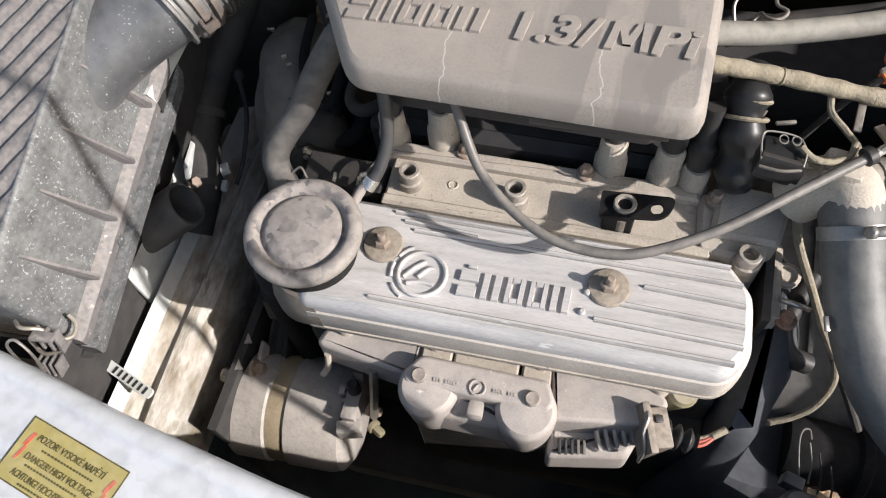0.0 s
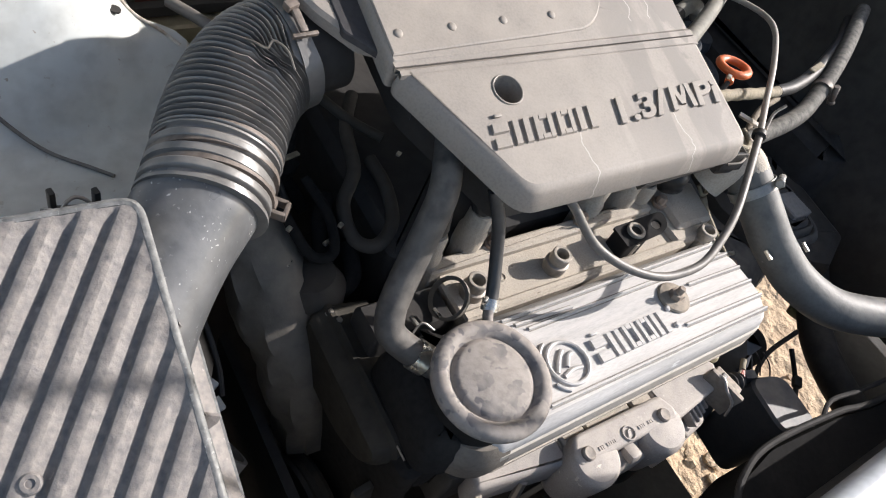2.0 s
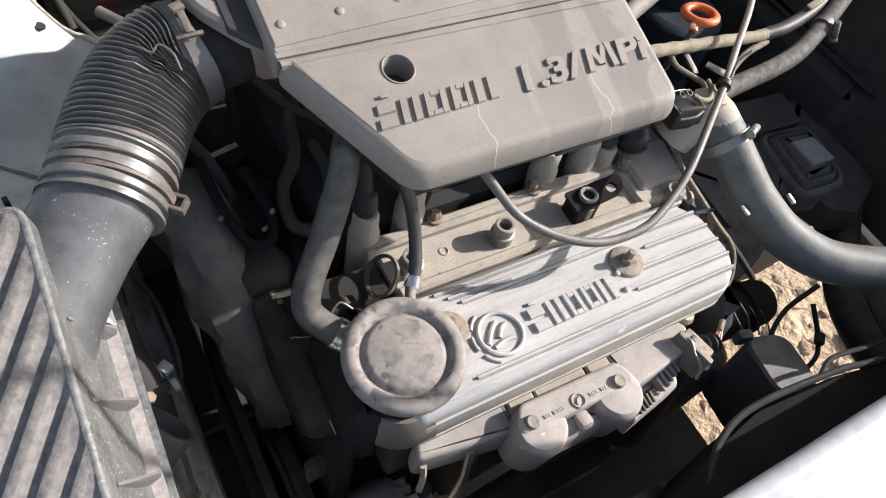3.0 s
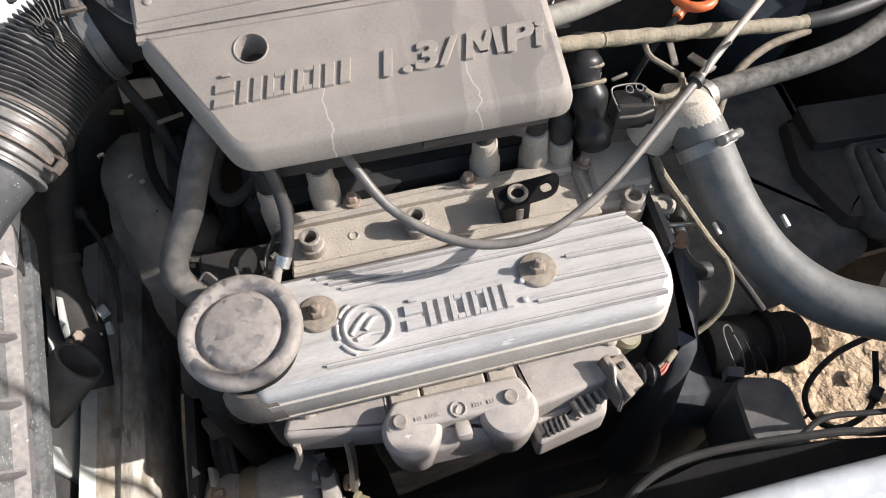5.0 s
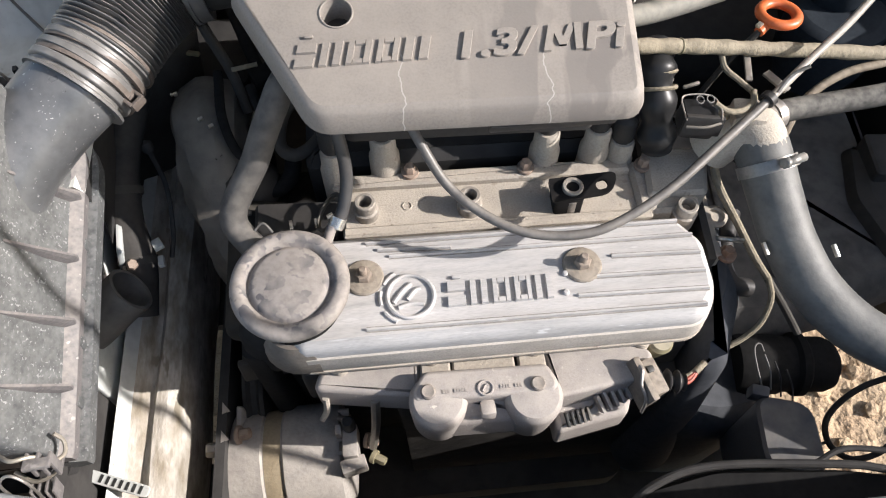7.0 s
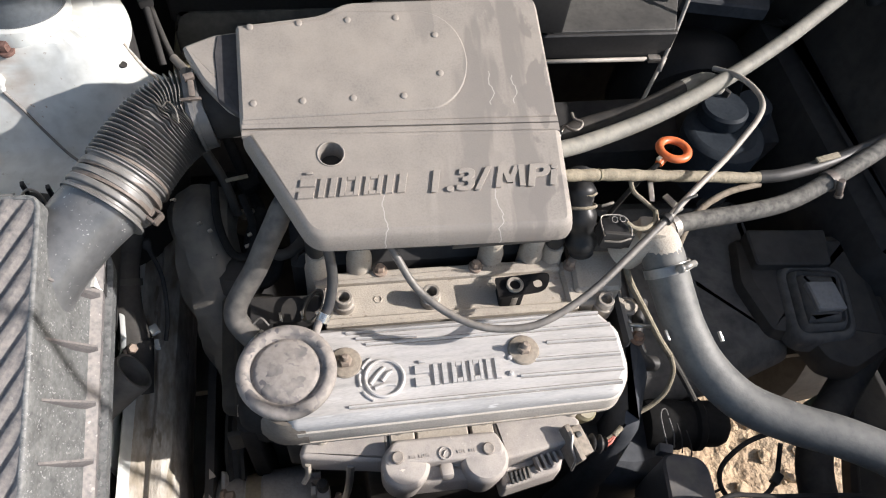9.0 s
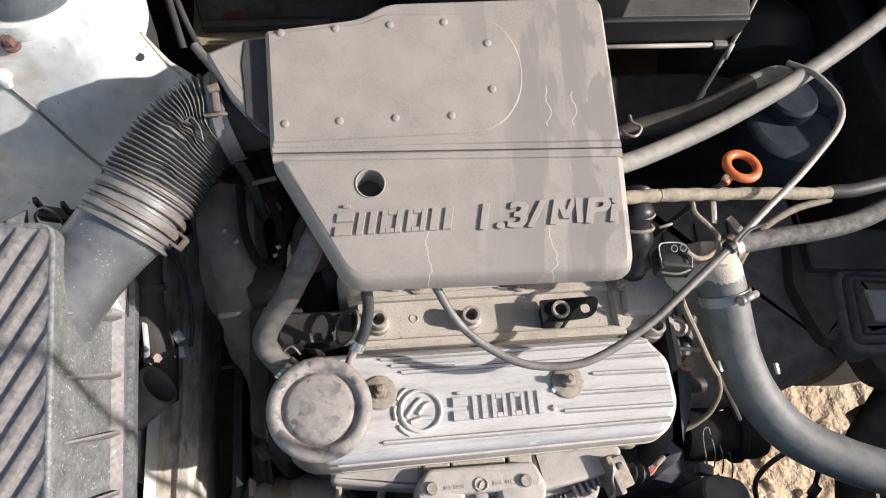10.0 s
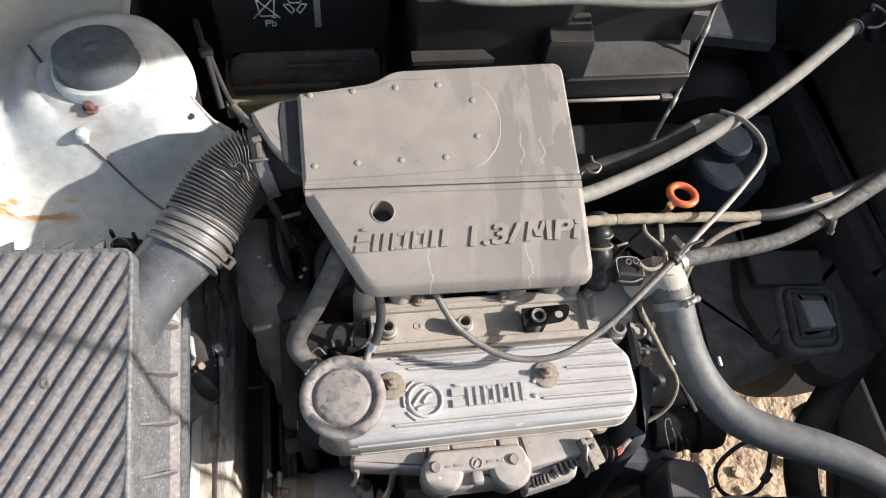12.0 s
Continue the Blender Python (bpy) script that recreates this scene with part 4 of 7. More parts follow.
    # a bent spring wire lying in a tear of the bellows
    bm = tube([(-0.268, 0.232, 0.951), (-0.262, 0.224, 0.953), (-0.256, 0.219, 0.952), (-0.250, 0.222, 0.955), (-0.243, 0.214, 0.952), (-0.241, 0.204, 0.944)], 0.0010, 6, 5)
    part("spring_wire", bm, M_GRIME_LIGHT, duct)


build_intake_duct()


# ---- engine ----
COVER_A, COVER_Y = 0.9025, 0.32
FRONT_A, FRONT_Y = 0.9181, 0.25


def cover_z(y):
    return FRONT_A + FRONT_Y * y if y < 0.174 else COVER_A + COVER_Y * y


def text_bars(xs, base, h, slant, depth, place, mat, parent):
    """Plain slanted blocks that stand for a maker's name; place maps (x, y, height) onto the surface."""
    kinds = [((0, 0, 1, 0.42), (0, 0.58, 1, 1)),
             ((0, 0, 0.38, 1), (0.60, 0, 1, 1)),
             ((0, 0, 0.30, 1), (0.70, 0, 1, 1), (0.28, 0.78, 0.72, 1), (0.28, 0, 0.72, 0.22)),
             ((0, 0, 0.30, 1), (0.70, 0, 1, 1), (0.28, 0.78, 0.72, 1), (0.28, 0, 0.72, 0.22)),
             ((0, 0, 0.38, 1), (0.60, 0, 1, 1))]
    for (a, b), kind in zip(xs, kinds):
        bm = bmesh.new()
        w = b - a
        shapes = [tuple((a + w * u + slant * v, base + h * v) for u, v in ((u0, v0), (u1, v0), (u1, v1), (u0, v1))) for u0, v0, u1, v1 in kind]
        for s in shapes:
            pts = [Vector(p) for p in s]
            lo = [bm.verts.new(place(p.x, p.y, -0.001)) for p in pts]
            hi = [bm.verts.new(place(p.x, p.y, depth)) for p in inset(pts, min(0.0005, w * 0.06))]
            for i in range(4):
                bm.faces.new((lo[i - 1], lo[i], hi[i], hi[i - 1]))
            bm.faces.new(hi)
        part("emblem_bar", bm, mat, parent, smooth=0)


def build_engine_cover():
    cov = thing("engine_cover", (0, 0.17, 0.90), "dusty grey plastic engine cover with water stains and raised lettering", "engine cover")
    # front shell with a real screw hole
    out = rounded([(-0.1815, 0.1770, 0.010), (-0.1215, 0.064, 0.016), (0.131, 0.0575, 0.016), (0.1345, 0.1660, 0.010)], 0.01, 6)
    bm = bmesh.new()
    levels = [(FRONT_A - 0.022, 0.003), (FRONT_A - 0.0215, -0.001), (FRONT_A - 0.016, -0.0015), (FRONT_A - 0.010, 0.0), (FRONT_A - 0.0048, 0.0012), (FRONT_A - 0.0018, 0.0034), (FRONT_A - 0.0003, 0.0072)]
    slab(out, levels, (0, FRONT_Y), bm, hollow=True)
    k = len(out)
    bm.verts.ensure_lookup_table()
    top = [bm.verts[(len(levels) - 1) * k + i] for i in range(k)]
    edges = [bm.edges.get((top[i - 1], top[i])) for i in range(k)]
    hc = Vector((-0.0971, 0.1455))
    n = 28
    hole = [bm.verts.new((hc.x + 0.0122 * math.cos(2 * math.pi * i / n), hc.y + 0.0122 * math.sin(2 * math.pi * i / n), 0)) for i in range(n)]
    for v in hole:
        v.co.z = cover_z(v.co.y) - 0.0003
    edges += [bm.edges.new((hole[i - 1], hole[i])) for i in range(n)]
    bmesh.ops.triangle_fill(bm, use_beauty=True, use_dissolve=False, edges=edges, normal=(0, 0, 1))
    low = [bm.verts.new((hc.x + 0.0116 * math.cos(2 * math.pi * i / n), hc.y + 0.0116 * math.sin(2 * math.pi * i / n), cover_z(hc.y) - 0.052)) for i in range(n)]
    for i in range(n):
        bm.faces.new((hole[i - 1], hole[i], low[i], low[i - 1]))
    bm.faces.new(low)
    front = part("front_shell", bm, M_COVER_STAINED, cov, "stained grey front shell with a screw hole", smooth=32)
    for p in front.data.polygons:
        p.use_smooth = p.loop_total == 4
    bm = ring((hc.x, hc.y, cover_z(hc.y)), (0, -FRONT_Y, 1), 0.0126, 0.0008, 32, 8)
    part("hole_lip", bm, M_COVER, front)
    bm = bolt((hc.x, hc.y, cover_z(hc.y) - 0.052), (0, 0, 1), 0.0045, 0.014)
    part("screw", bm, M_STEEL, front)
    # rear shell
    out = rounded([(-0.1815, 0.1795, 0.005), (0.1345, 0.1680, 0.005), (0.1300, 0.3080, 0.014), (-0.072, 0.3060, 0.012), (-0.096, 0.2930, 0.012), (-0.1810, 0.2845, 0.004)], 0.005, 5)
    bm = slab(out, [(COVER_A - 0.020, 0.0), (COVER_A - 0.010, 0.0), (COVER_A - 0.003, 0.0006), (COVER_A - 0.0006, 0.0018), (COVER_A + 0.0004, 0.0036)], (0, COVER_Y))
    rear = part("rear_shell", bm, M_COVER_STAINED, cov, "stained grey rear shell")
    # flat edges of the two shells with the thin gap between them
    for near, far in ((0.1690, 0.1770), (0.1784, 0.1880)):
        bm = bmesh.new()
        lean = -0.0363
        rows = [[bm.verts.new((x, y + lean * (x + 0.18), cover_z(y + lean * (x + 0.18)) - 0.0003)) for y in (near, (near + far) / 2, far)] for x in (-0.1790, 0.1320)]
        low = [[bm.verts.new(v.co - Vector((0, 0, 0.004))) for v in row] for row in rows]
        for i in range(2):
            bm.faces.new((rows[0][i], rows[1][i], rows[1][i + 1], rows[0][i + 1]))
            bm.faces.new((low[0][i], low[0][i + 1], low[1][i + 1], low[1][i]))
        for i in (0, 2):
            bm.faces.new((rows[0][i], low[0][i], low[1][i], rows[1][i]))
        part("shell_edge", bm, M_COVER_STAINED, rear, smooth=0)
    # raised panel with a round end
    pts = [(-0.1775, 0.1860), (-0.03, 0.1870)]
    pts += [(0.000 + 0.047 * math.cos(a), 0.2395 + 0.0525 * math.sin(a)) for a in [radians(-82 + 164 * i / 16) for i in range(17)]]
    pts += [(-0.074, 0.2935), (-0.096, 0.2860), (-0.1775, 0.2790)]
    bm = slab([Vector(p) for p in pts], [(COVER_A - 0.001, -0.0006), (COVER_A + 0.0014, -0.0002), (COVER_A + 0.0021, 0.0008)], (0, COVER_Y))
    panel = part("raised_panel", bm, M_COVER_STAINED, rear, smooth=15)
    # ten domed rivets
    spots = [(-0.1665, 0.2795), (-0.1185, 0.2820), (-0.0700, 0.2840), (-0.0210, 0.2850), (0.0170, 0.2650), (0.0180, 0.2240), (-0.0210, 0.2020), (-0.0710, 0.2020), (-0.1200, 0.2015), (-0.1670, 0.2010)]
    mesh = to_mesh("rivet", lathe([(0.0036, -0.001), (0.0036, 0.0004), (0.0030, 0.0010), (0.0018, 0.0014), (0.0, 0.0015)], (0, 0, 0), (0, -COVER_Y, 1), 14), M_COVER)
    for x, y in spots:
        r = new("rivet", mesh)
        r.parent = rear
        r.location = Vector((x, y, cover_z(y) + 0.0021)) - origin(rear)
    # inlet neck, lower than the shells
    out = rounded([(-0.170, 0.2900), (-0.204, 0.2860), (-0.236, 0.2740), (-0.216, 0.236), (-0.192, 0.208), (-0.170, 0.200)], 0.006, 4)
    bm = slab(out, [(COVER_A - 0.026, 0.006), (COVER_A - 0.0225, 0.001), (COVER_A - 0.0140, 0.001), (COVER_A - 0.0115, 0.004)], (0, COVER_Y))
    part("inlet_neck", bm, M_COVER, cov)
    # thin dark sheet drawn as the rear shell's shadow on the neck
    shadow_strip = rounded([(-0.1785, 0.2840), (-0.2000, 0.2820), (-0.2035, 0.262), (-0.2020, 0.240), (-0.2015, 0.217), (-0.1785, 0.196)], 0.002, 3)
    part("neck_shadow", slab(shadow_strip, [(COVER_A - 0.016, 0), (COVER_A - 0.0108, 0), (COVER_A - 0.0100, 0.001)], (0, COVER_Y)), M_NECK_SHADOW, cov, "dark strip for the rear shell's shadow on the inlet neck")
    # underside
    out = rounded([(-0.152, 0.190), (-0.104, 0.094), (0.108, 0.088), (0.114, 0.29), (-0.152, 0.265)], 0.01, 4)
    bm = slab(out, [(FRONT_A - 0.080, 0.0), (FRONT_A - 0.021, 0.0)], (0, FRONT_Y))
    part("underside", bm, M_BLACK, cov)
    # added block that throws shade on the breather hose's upper part
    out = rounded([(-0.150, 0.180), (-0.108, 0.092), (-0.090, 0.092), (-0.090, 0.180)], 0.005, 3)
    part("hose_shade_baffle", slab(out, [(FRONT_A - 0.062, 0.0), (FRONT_A - 0.020, 0.0)], (0, FRONT_Y)), M_BLACK, cov)
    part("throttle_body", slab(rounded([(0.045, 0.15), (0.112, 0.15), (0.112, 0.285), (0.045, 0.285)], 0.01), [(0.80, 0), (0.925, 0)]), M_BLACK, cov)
    bm = block((0.063, 0.066, 0.905), (0.10, 0.010, 0.012), (18, 0, 0), 0.002)
    part("front_lip", bm, M_BLACK, cov)

    def place(x, y, h):
        return (x, y, cover_z(y) + h - 0.0003)

    xs = [(-0.1315, -0.1165), (-0.1130, -0.0965), (-0.0930, -0.0745), (-0.0705, -0.0535), (-0.0500, -0.0305)]
    text_bars(xs, 0.1015, 0.0195, 0.0045, 0.0022, place, M_COVER, front)
    bm = block((-0.1185, 0.1262, cover_z(0.1262) + 0.001), (0.0065, 0.0028, 0.003), (18, 0, 0), 0.0006)
    part("emblem_bar", bm, M_COVER, front)
    # the readable engine designation, its M drawn as four strokes
    whole = bmesh.new()
    for text, xa, xb in (("1.3/", -0.0060, 0.0560), ("Pi", 0.0890, 0.1225)):
        cu = bpy.data.curves.new("designation", "FONT")
        cu.body, cu.size, cu.shear, cu.extrude, cu.bevel_depth, cu.offset = text, 0.0325, 0.16, 0.0010, 0.0004, 0.0006
        tmp = new("tmp", cu)
        bpy.context.view_layer.update()
        me = bpy.data.meshes.new_from_object(tmp.evaluated_get(bpy.context.evaluated_depsgraph_get()))
        bpy.data.objects.remove(tmp)
        bpy.data.curves.remove(cu)
        x0, x1 = min(v.co.x for v in me.vertices), max(v.co.x for v in me.vertices)
        y1 = max(v.co.y for v in me.vertices)
        for v in me.vertices:
            y = 0.1005 + v.co.y * 0.0215 / y1
            v.co = Vector((xa + (xb - xa) * (v.co.x - x0) / (x1 - x0), y, cover_z(y) + v.co.z + 0.0008))
        whole.from_mesh(me)
        bpy.data.meshes.remove(me)
    w, h = 0.0056, 0.0215
    for rise, xa, ya, xb, yb in ((0.0033, 0.0570, 0, 0.0630, 1), (0.0030, 0.0645, 1, 0.0695, 0.2), (0.0027, 0.0695, 0.2, 0.0790, 1), (0.0033, 0.0815, 0, 0.0825, 1)):
        q = [(xa, ya), (xa + w, ya), (xb + w, yb), (xb, yb)]
        lo = [whole.verts.new((x, 0.1005 + h * y, cover_z(0.1005 + h * y) - 0.0012)) for x, y in q]
        hi = [whole.verts.new(v.co + Vector((0, 0, rise))) for v in lo]
        for i in range(4):
            whole.faces.new((lo[i - 1], lo[i], hi[i], hi[i - 1]))
        whole.faces.new(hi)
    part("lettering", whole, M_COVER, front, "raised lettering reading 1.3/MPi", smooth=0)


def stained(src):
    """The cover's plastic with run-off streaks and dried drip marks."""
    m = src.copy()
    m.name = "stained_grey_plastic"
    nt = m.node_tree
    b = nt.nodes["Principled BSDF"]
    col = b.inputs["Base Color"].links[0].from_socket
    co = nt.nodes.new("ShaderNodeTexCoord")

    def math_node(op, a, c=0.0, d=0.0):
        x = nt.nodes.new("ShaderNodeMath")
        x.operation = op
        for s, v in zip(x.inputs, (a, c, d)):
            if isinstance(v, (int, float)):
                s.default_value = v
            else:
                nt.links.new(v, s)
        return x.outputs[0]

    def field(scale, detail, stretch):
        mp = nt.nodes.new("ShaderNodeMapping")
        mp.inputs["Scale"].default_value = stretch
        nt.links.new(co.outputs["Object"], mp.inputs["Vector"])
        n = nt.nodes.new("ShaderNodeTexNoise")
        n.inputs["Scale"].default_value, n.inputs["Detail"].default_value = scale, detail
        nt.links.new(mp.outputs["Vector"], n.inputs["Vector"])
        return n.outputs["Fac"]

    def blend(fac, a, c):
        x = nt.nodes.new("ShaderNodeMix")
        x.data_type = "RGBA"
        nt.links.new(fac, x.inputs[0])
        nt.links.new(a, x.inputs[6])
        x.inputs[7].default_value = (*c, 1)
        return x.outputs[2]

    def band(v, lo, hi):
        r = nt.nodes.new("ShaderNodeMapRange")
        r.inputs["From Min"].default_value, r.inputs["From Max"].default_value = lo, hi
        nt.links.new(v, r.inputs["Value"])
        return r.outputs["Result"]

    sep = nt.nodes.new("ShaderNodeSeparateXYZ")
    nt.links.new(co.outputs["Object"], sep.inputs[0])
    x, y = sep.outputs["X"], sep.outputs["Y"]
    right = band(x, -0.06, 0.06)
    streak = math_node("MULTIPLY", band(field(34, 3, (1, 0.16, 0.16)), 0.53, 0.58), right)
    blot = math_node("MULTIPLY", band(field(30, 4, (1, 0.6, 0.6)), 0.54, 0.57), band(x, 0.05, 0.09))
    col = blend(math_node("MULTIPLY", streak, 0.8), col, (0.185, 0.168, 0.153))
    col = blend(math_node("MULTIPLY", blot, 0.8), col, (0.18, 0.162, 0.148))
    # thin pale drip lines
    wob = math_node("MULTIPLY", math_node("SUBTRACT", field(70, 2, (0.05, 1, 1)), 0.5), 0.016)
    for x0, ya, yb in ((-0.052, -0.20, -0.062), (0.058, -0.20, -0.066), (0.068, 0.02, 0.055), (0.092, 0.02, 0.05)):
        d = math_node("ABSOLUTE", math_node("SUBTRACT", math_node("ADD", x, wob), x0))
        line = math_node("MULTIPLY", math_node("LESS_THAN", d, 0.0005), math_node("MULTIPLY", math_node("GREATER_THAN", y, ya), math_node("LESS_THAN", y, yb)))
        col = blend(math_node("MULTIPLY", line, 0.6), col, (0.50, 0.47, 0.43))
    nt.links.new(col, b.inputs["Base Color"])
    return m


M_COVER_STAINED = stained(M_COVER)
build_engine_cover()

VTOP = 0.7845


def build_valve_cover():
    vc = thing("valve_cover", (0.0, 0.0, 0.70), "sand-cast aluminium valve cover with raised ribs and maker's emblem", "valve cover")
    left = [(-0.150 + 0.022 * math.cos(a), -0.004 + 0.054 * math.sin(a)) for a in [radians(270 - 180 * i / 12) for i in range(13)]]
    out = rounded([(-0.150, 0.050, 0.001), (0.186, 0.044, 0.008), (0.207, 0.016, 0.008), (0.207, -0.034, 0.014), (0.189, -0.058, 0.012), (-0.150, -0.058, 0.001)], 0.01, 5)
    body = [Vector(p) for p in out if p.x > -0.149] + [Vector(p) for p in left]
    lv = [(0.743, -0.0028), (0.748, -0.0028), (0.756, -0.0020), (0.761, -0.0014), (0.764, -0.0009), (0.772, -0.0003), (0.7775, 0.0012), (0.7808, 0.0042), (VTOP, 0.008)]
    part("body", slab(body, lv), M_VALVE, vc, smooth=28)
    part("dusty_band", slab(body, [(0.7432, -0.0032), (0.7480, -0.0038), (0.7600, -0.0032), (0.7660, -0.0024), (0.7672, -0.0006)], hollow=True), M_VALVE_DUST, vc, "dust-brown lower wall")
    flange = slab(body, [(0.690, 0.012), (0.737, 0.012), (0.737, 0.002), (0.739, -0.0045), (0.7425, -0.0045), (0.7425, -0.002)])
    part("flange", flange, M_HEAD, vc, "dust-brown bottom flange")
    for y, a, b in ((0.0385, -0.095, 0.186), (0.0235, -0.075, 0.196), (0.0055, 0.120, 0.199), (-0.0125, 0.084, 0.199), (-0.0300, 0.084, 0.198), (-0.0445, -0.098, 0.192), (0.031, -0.085, -0.02)):
        bm = bmesh.new()
        prof = [(-0.0016, -0.0005), (-0.0009, 0.0026), (0.0009, 0.0026), (0.0016, -0.0005)]
        ra = [bm.verts.new((a, y + p, VTOP + h)) for p, h in prof]
        rb = [bm.verts.new((b, y - 0.003 + p, VTOP + h)) for p, h in prof]
        for i in range(3):
            bm.faces.new((ra[i], ra[i + 1], rb[i + 1], rb[i]))
        bm.faces.new(ra)
        bm.faces.new(rb)
        part("rib", bm, M_VALVE, vc, smooth=0)
        for side in (-0.0021, 0.0021):
            bm = bmesh.new()
            vs = [bm.verts.new((x, yy + side + w, VTOP + h)) for h in (-0.0004, 0.0002) for x, yy, w in ((a, y, -0.0006), (b, y - 0.003, -0.0006), (b, y - 0.003, 0.0006), (a, y, 0.0006))]
            for f in ((3, 2, 1, 0), (4, 5, 6, 7), (0, 1, 5, 4), (1, 2, 6, 5), (2, 3, 7, 6), (3, 0, 4, 7)):
                bm.faces.new([vs[i] for i in f])
            part("dirt_line", bm, M_VALVE_DIRT, vc, smooth=0)

    def place(x, y, h):
        return (x, y, VTOP + h)

    text_bars([(-0.0280, -0.0120), (-0.0085, 0.0070), (0.0110, 0.0265), (0.0300, 0.0450), (0.0480, 0.0635)], -0.0305, 0.0235, 0.0008, 0.0034, place, M_VALVE, vc)
    part("emblem_bar", block((-0.0185, -0.0030, VTOP + 0.001), (0.0075, 0.003, 0.004), bevel=0.0006), M_VALVE, vc)
    for x, y in ((0.0765, -0.0080), (0.0740, -0.0260)):
        part("dot", lathe([(0.0030, -0.001), (0.0030, 0.0018), (0.0018, 0.0030), (0, 0.0032)], (x, y, VTOP), n=12), M_VALVE, vc)
    # emblem: a ring with a plain curved shape, and short outer arcs
    c = (-0.0590, -0.0170)
    part("emblem_ring", ring((*c, VTOP + 0.0010), (0, 0, 1), 0.0200, 0.0021, 44, 8), M_VALVE, vc)
    for a0, a1 in ((118, 150), (165, 195), (210, 240)):
        pts = [(c[0] + 0.0262 * math.cos(radians(a)), c[1] + 0.0262 * math.sin(radians(a)), VTOP + 0.0008) for a in (a0, (a0 + a1) / 2, a1)]
        part("emblem_arc", tube(pts, 0.0018, 8, 6), M_VALVE, vc)
    for pts in ([(-0.074, -0.022), (-0.066, -0.012), (-0.058, -0.005)], [(-0.070, -0.027), (-0.058, -0.024), (-0.048, -0.025)], [(-0.062, -0.020), (-0.055, -0.012), (-0.050, -0.010)]):
        part("emblem_stroke", tube([(x, y, VTOP + 0.0006) for x, y in pts], 0.0022, 8, 6), M_VALVE, vc)
    # hold-down nuts
    for x, y in ((-0.0980, 0.0045), (0.0925, -0.0010)):
        w = part("washer", lathe([(0.0172, 0.0), (0.0174, 0.0014), (0.0160, 0.0030), (0.010, 0.0042)], (x, y, VTOP), n=28), M_RUBBER_WASHER, vc, "dusty washer")
        part("nut", lathe([(0.0076, 0.004), (0.0076, 0.0085), (0.0066, 0.0100), (0.0044, 0.0104)], (x, y, VTOP), n=6), M_NUT, w)
        part("stud", lathe([(0.0038, 0.009), (0.0038, 0.0165), (0.0028, 0.0180), (0, 0.0180)], (x, y, VTOP), n=12), M_NUT, w, "dull stud end")


M_VALVE_DIRT = material("dirt_in_grooves", (0.20, 0.185, 0.165), (0.32, 0.30, 0.27), 0.85, 0, 300, 60, 0.2)
M_RUBBER_WASHER = material("dusty_washer", (0.16, 0.135, 0.105), (0.27, 0.23, 0.18), 0.75, 0, 300, 60, 0.3, 0.4)
M_NUT = material("dusty_nut", (0.15, 0.11, 0.085), (0.26, 0.21, 0.17), 0.7, 0.2, 300, 60, 0.4, 0.4)
build_valve_cover()


def build_oil_cap():
    cx, cy = -0.1555, -0.0143
    ax = (0, -0.05, 1)
    cap = thing("oil_filler_cap", (cx, cy, 0.74), "round dusty plastic oil filler cap on the valve cover", "oil cap")
    bm = lathe([(0.030, -0.11), (0.034, -0.075), (0.0385, -0.030), (0.0395, -0.004), (0.036, 0.001)], (cx, cy, 0.8185), ax, 44)
    part("neck", bm, M_MATTE_BLACK, cap, "black filler neck")
    prof = [(0.0400, -0.0045), (0.0465, -0.0035), (0.0486, -0.0008), (0.0490, 0.0028), (0.0478, 0.0066), (0.0448, 0.0090), (0.0405, 0.0096), (0.0374, 0.0084), (0.0354, 0.0048), (0.0338, 0.0040), (0.0324, 0.0052), (0.0306, 0.0074), (0.0280, 0.0084), (0.0, 0.0092)]
    part("cap", lathe(prof, (cx, cy, 0.8185), ax, 56), M_CAP, cap, "dust-blotched ridged cap", smooth=50)
    part("nipple", tube([(-0.130, 0.018, 0.806), (-0.125, 0.032, 0.810), (-0.121, 0.041, 0.815)], 0.0045, 12, 4), M_CAP, cap)


build_oil_cap()


M_TAB = material("black_tab_steel", (0.008, 0.008, 0.009), (0.018, 0.017, 0.017), 0.6, 0, 200, 30, 0.1, 0.02, shine=0.2)


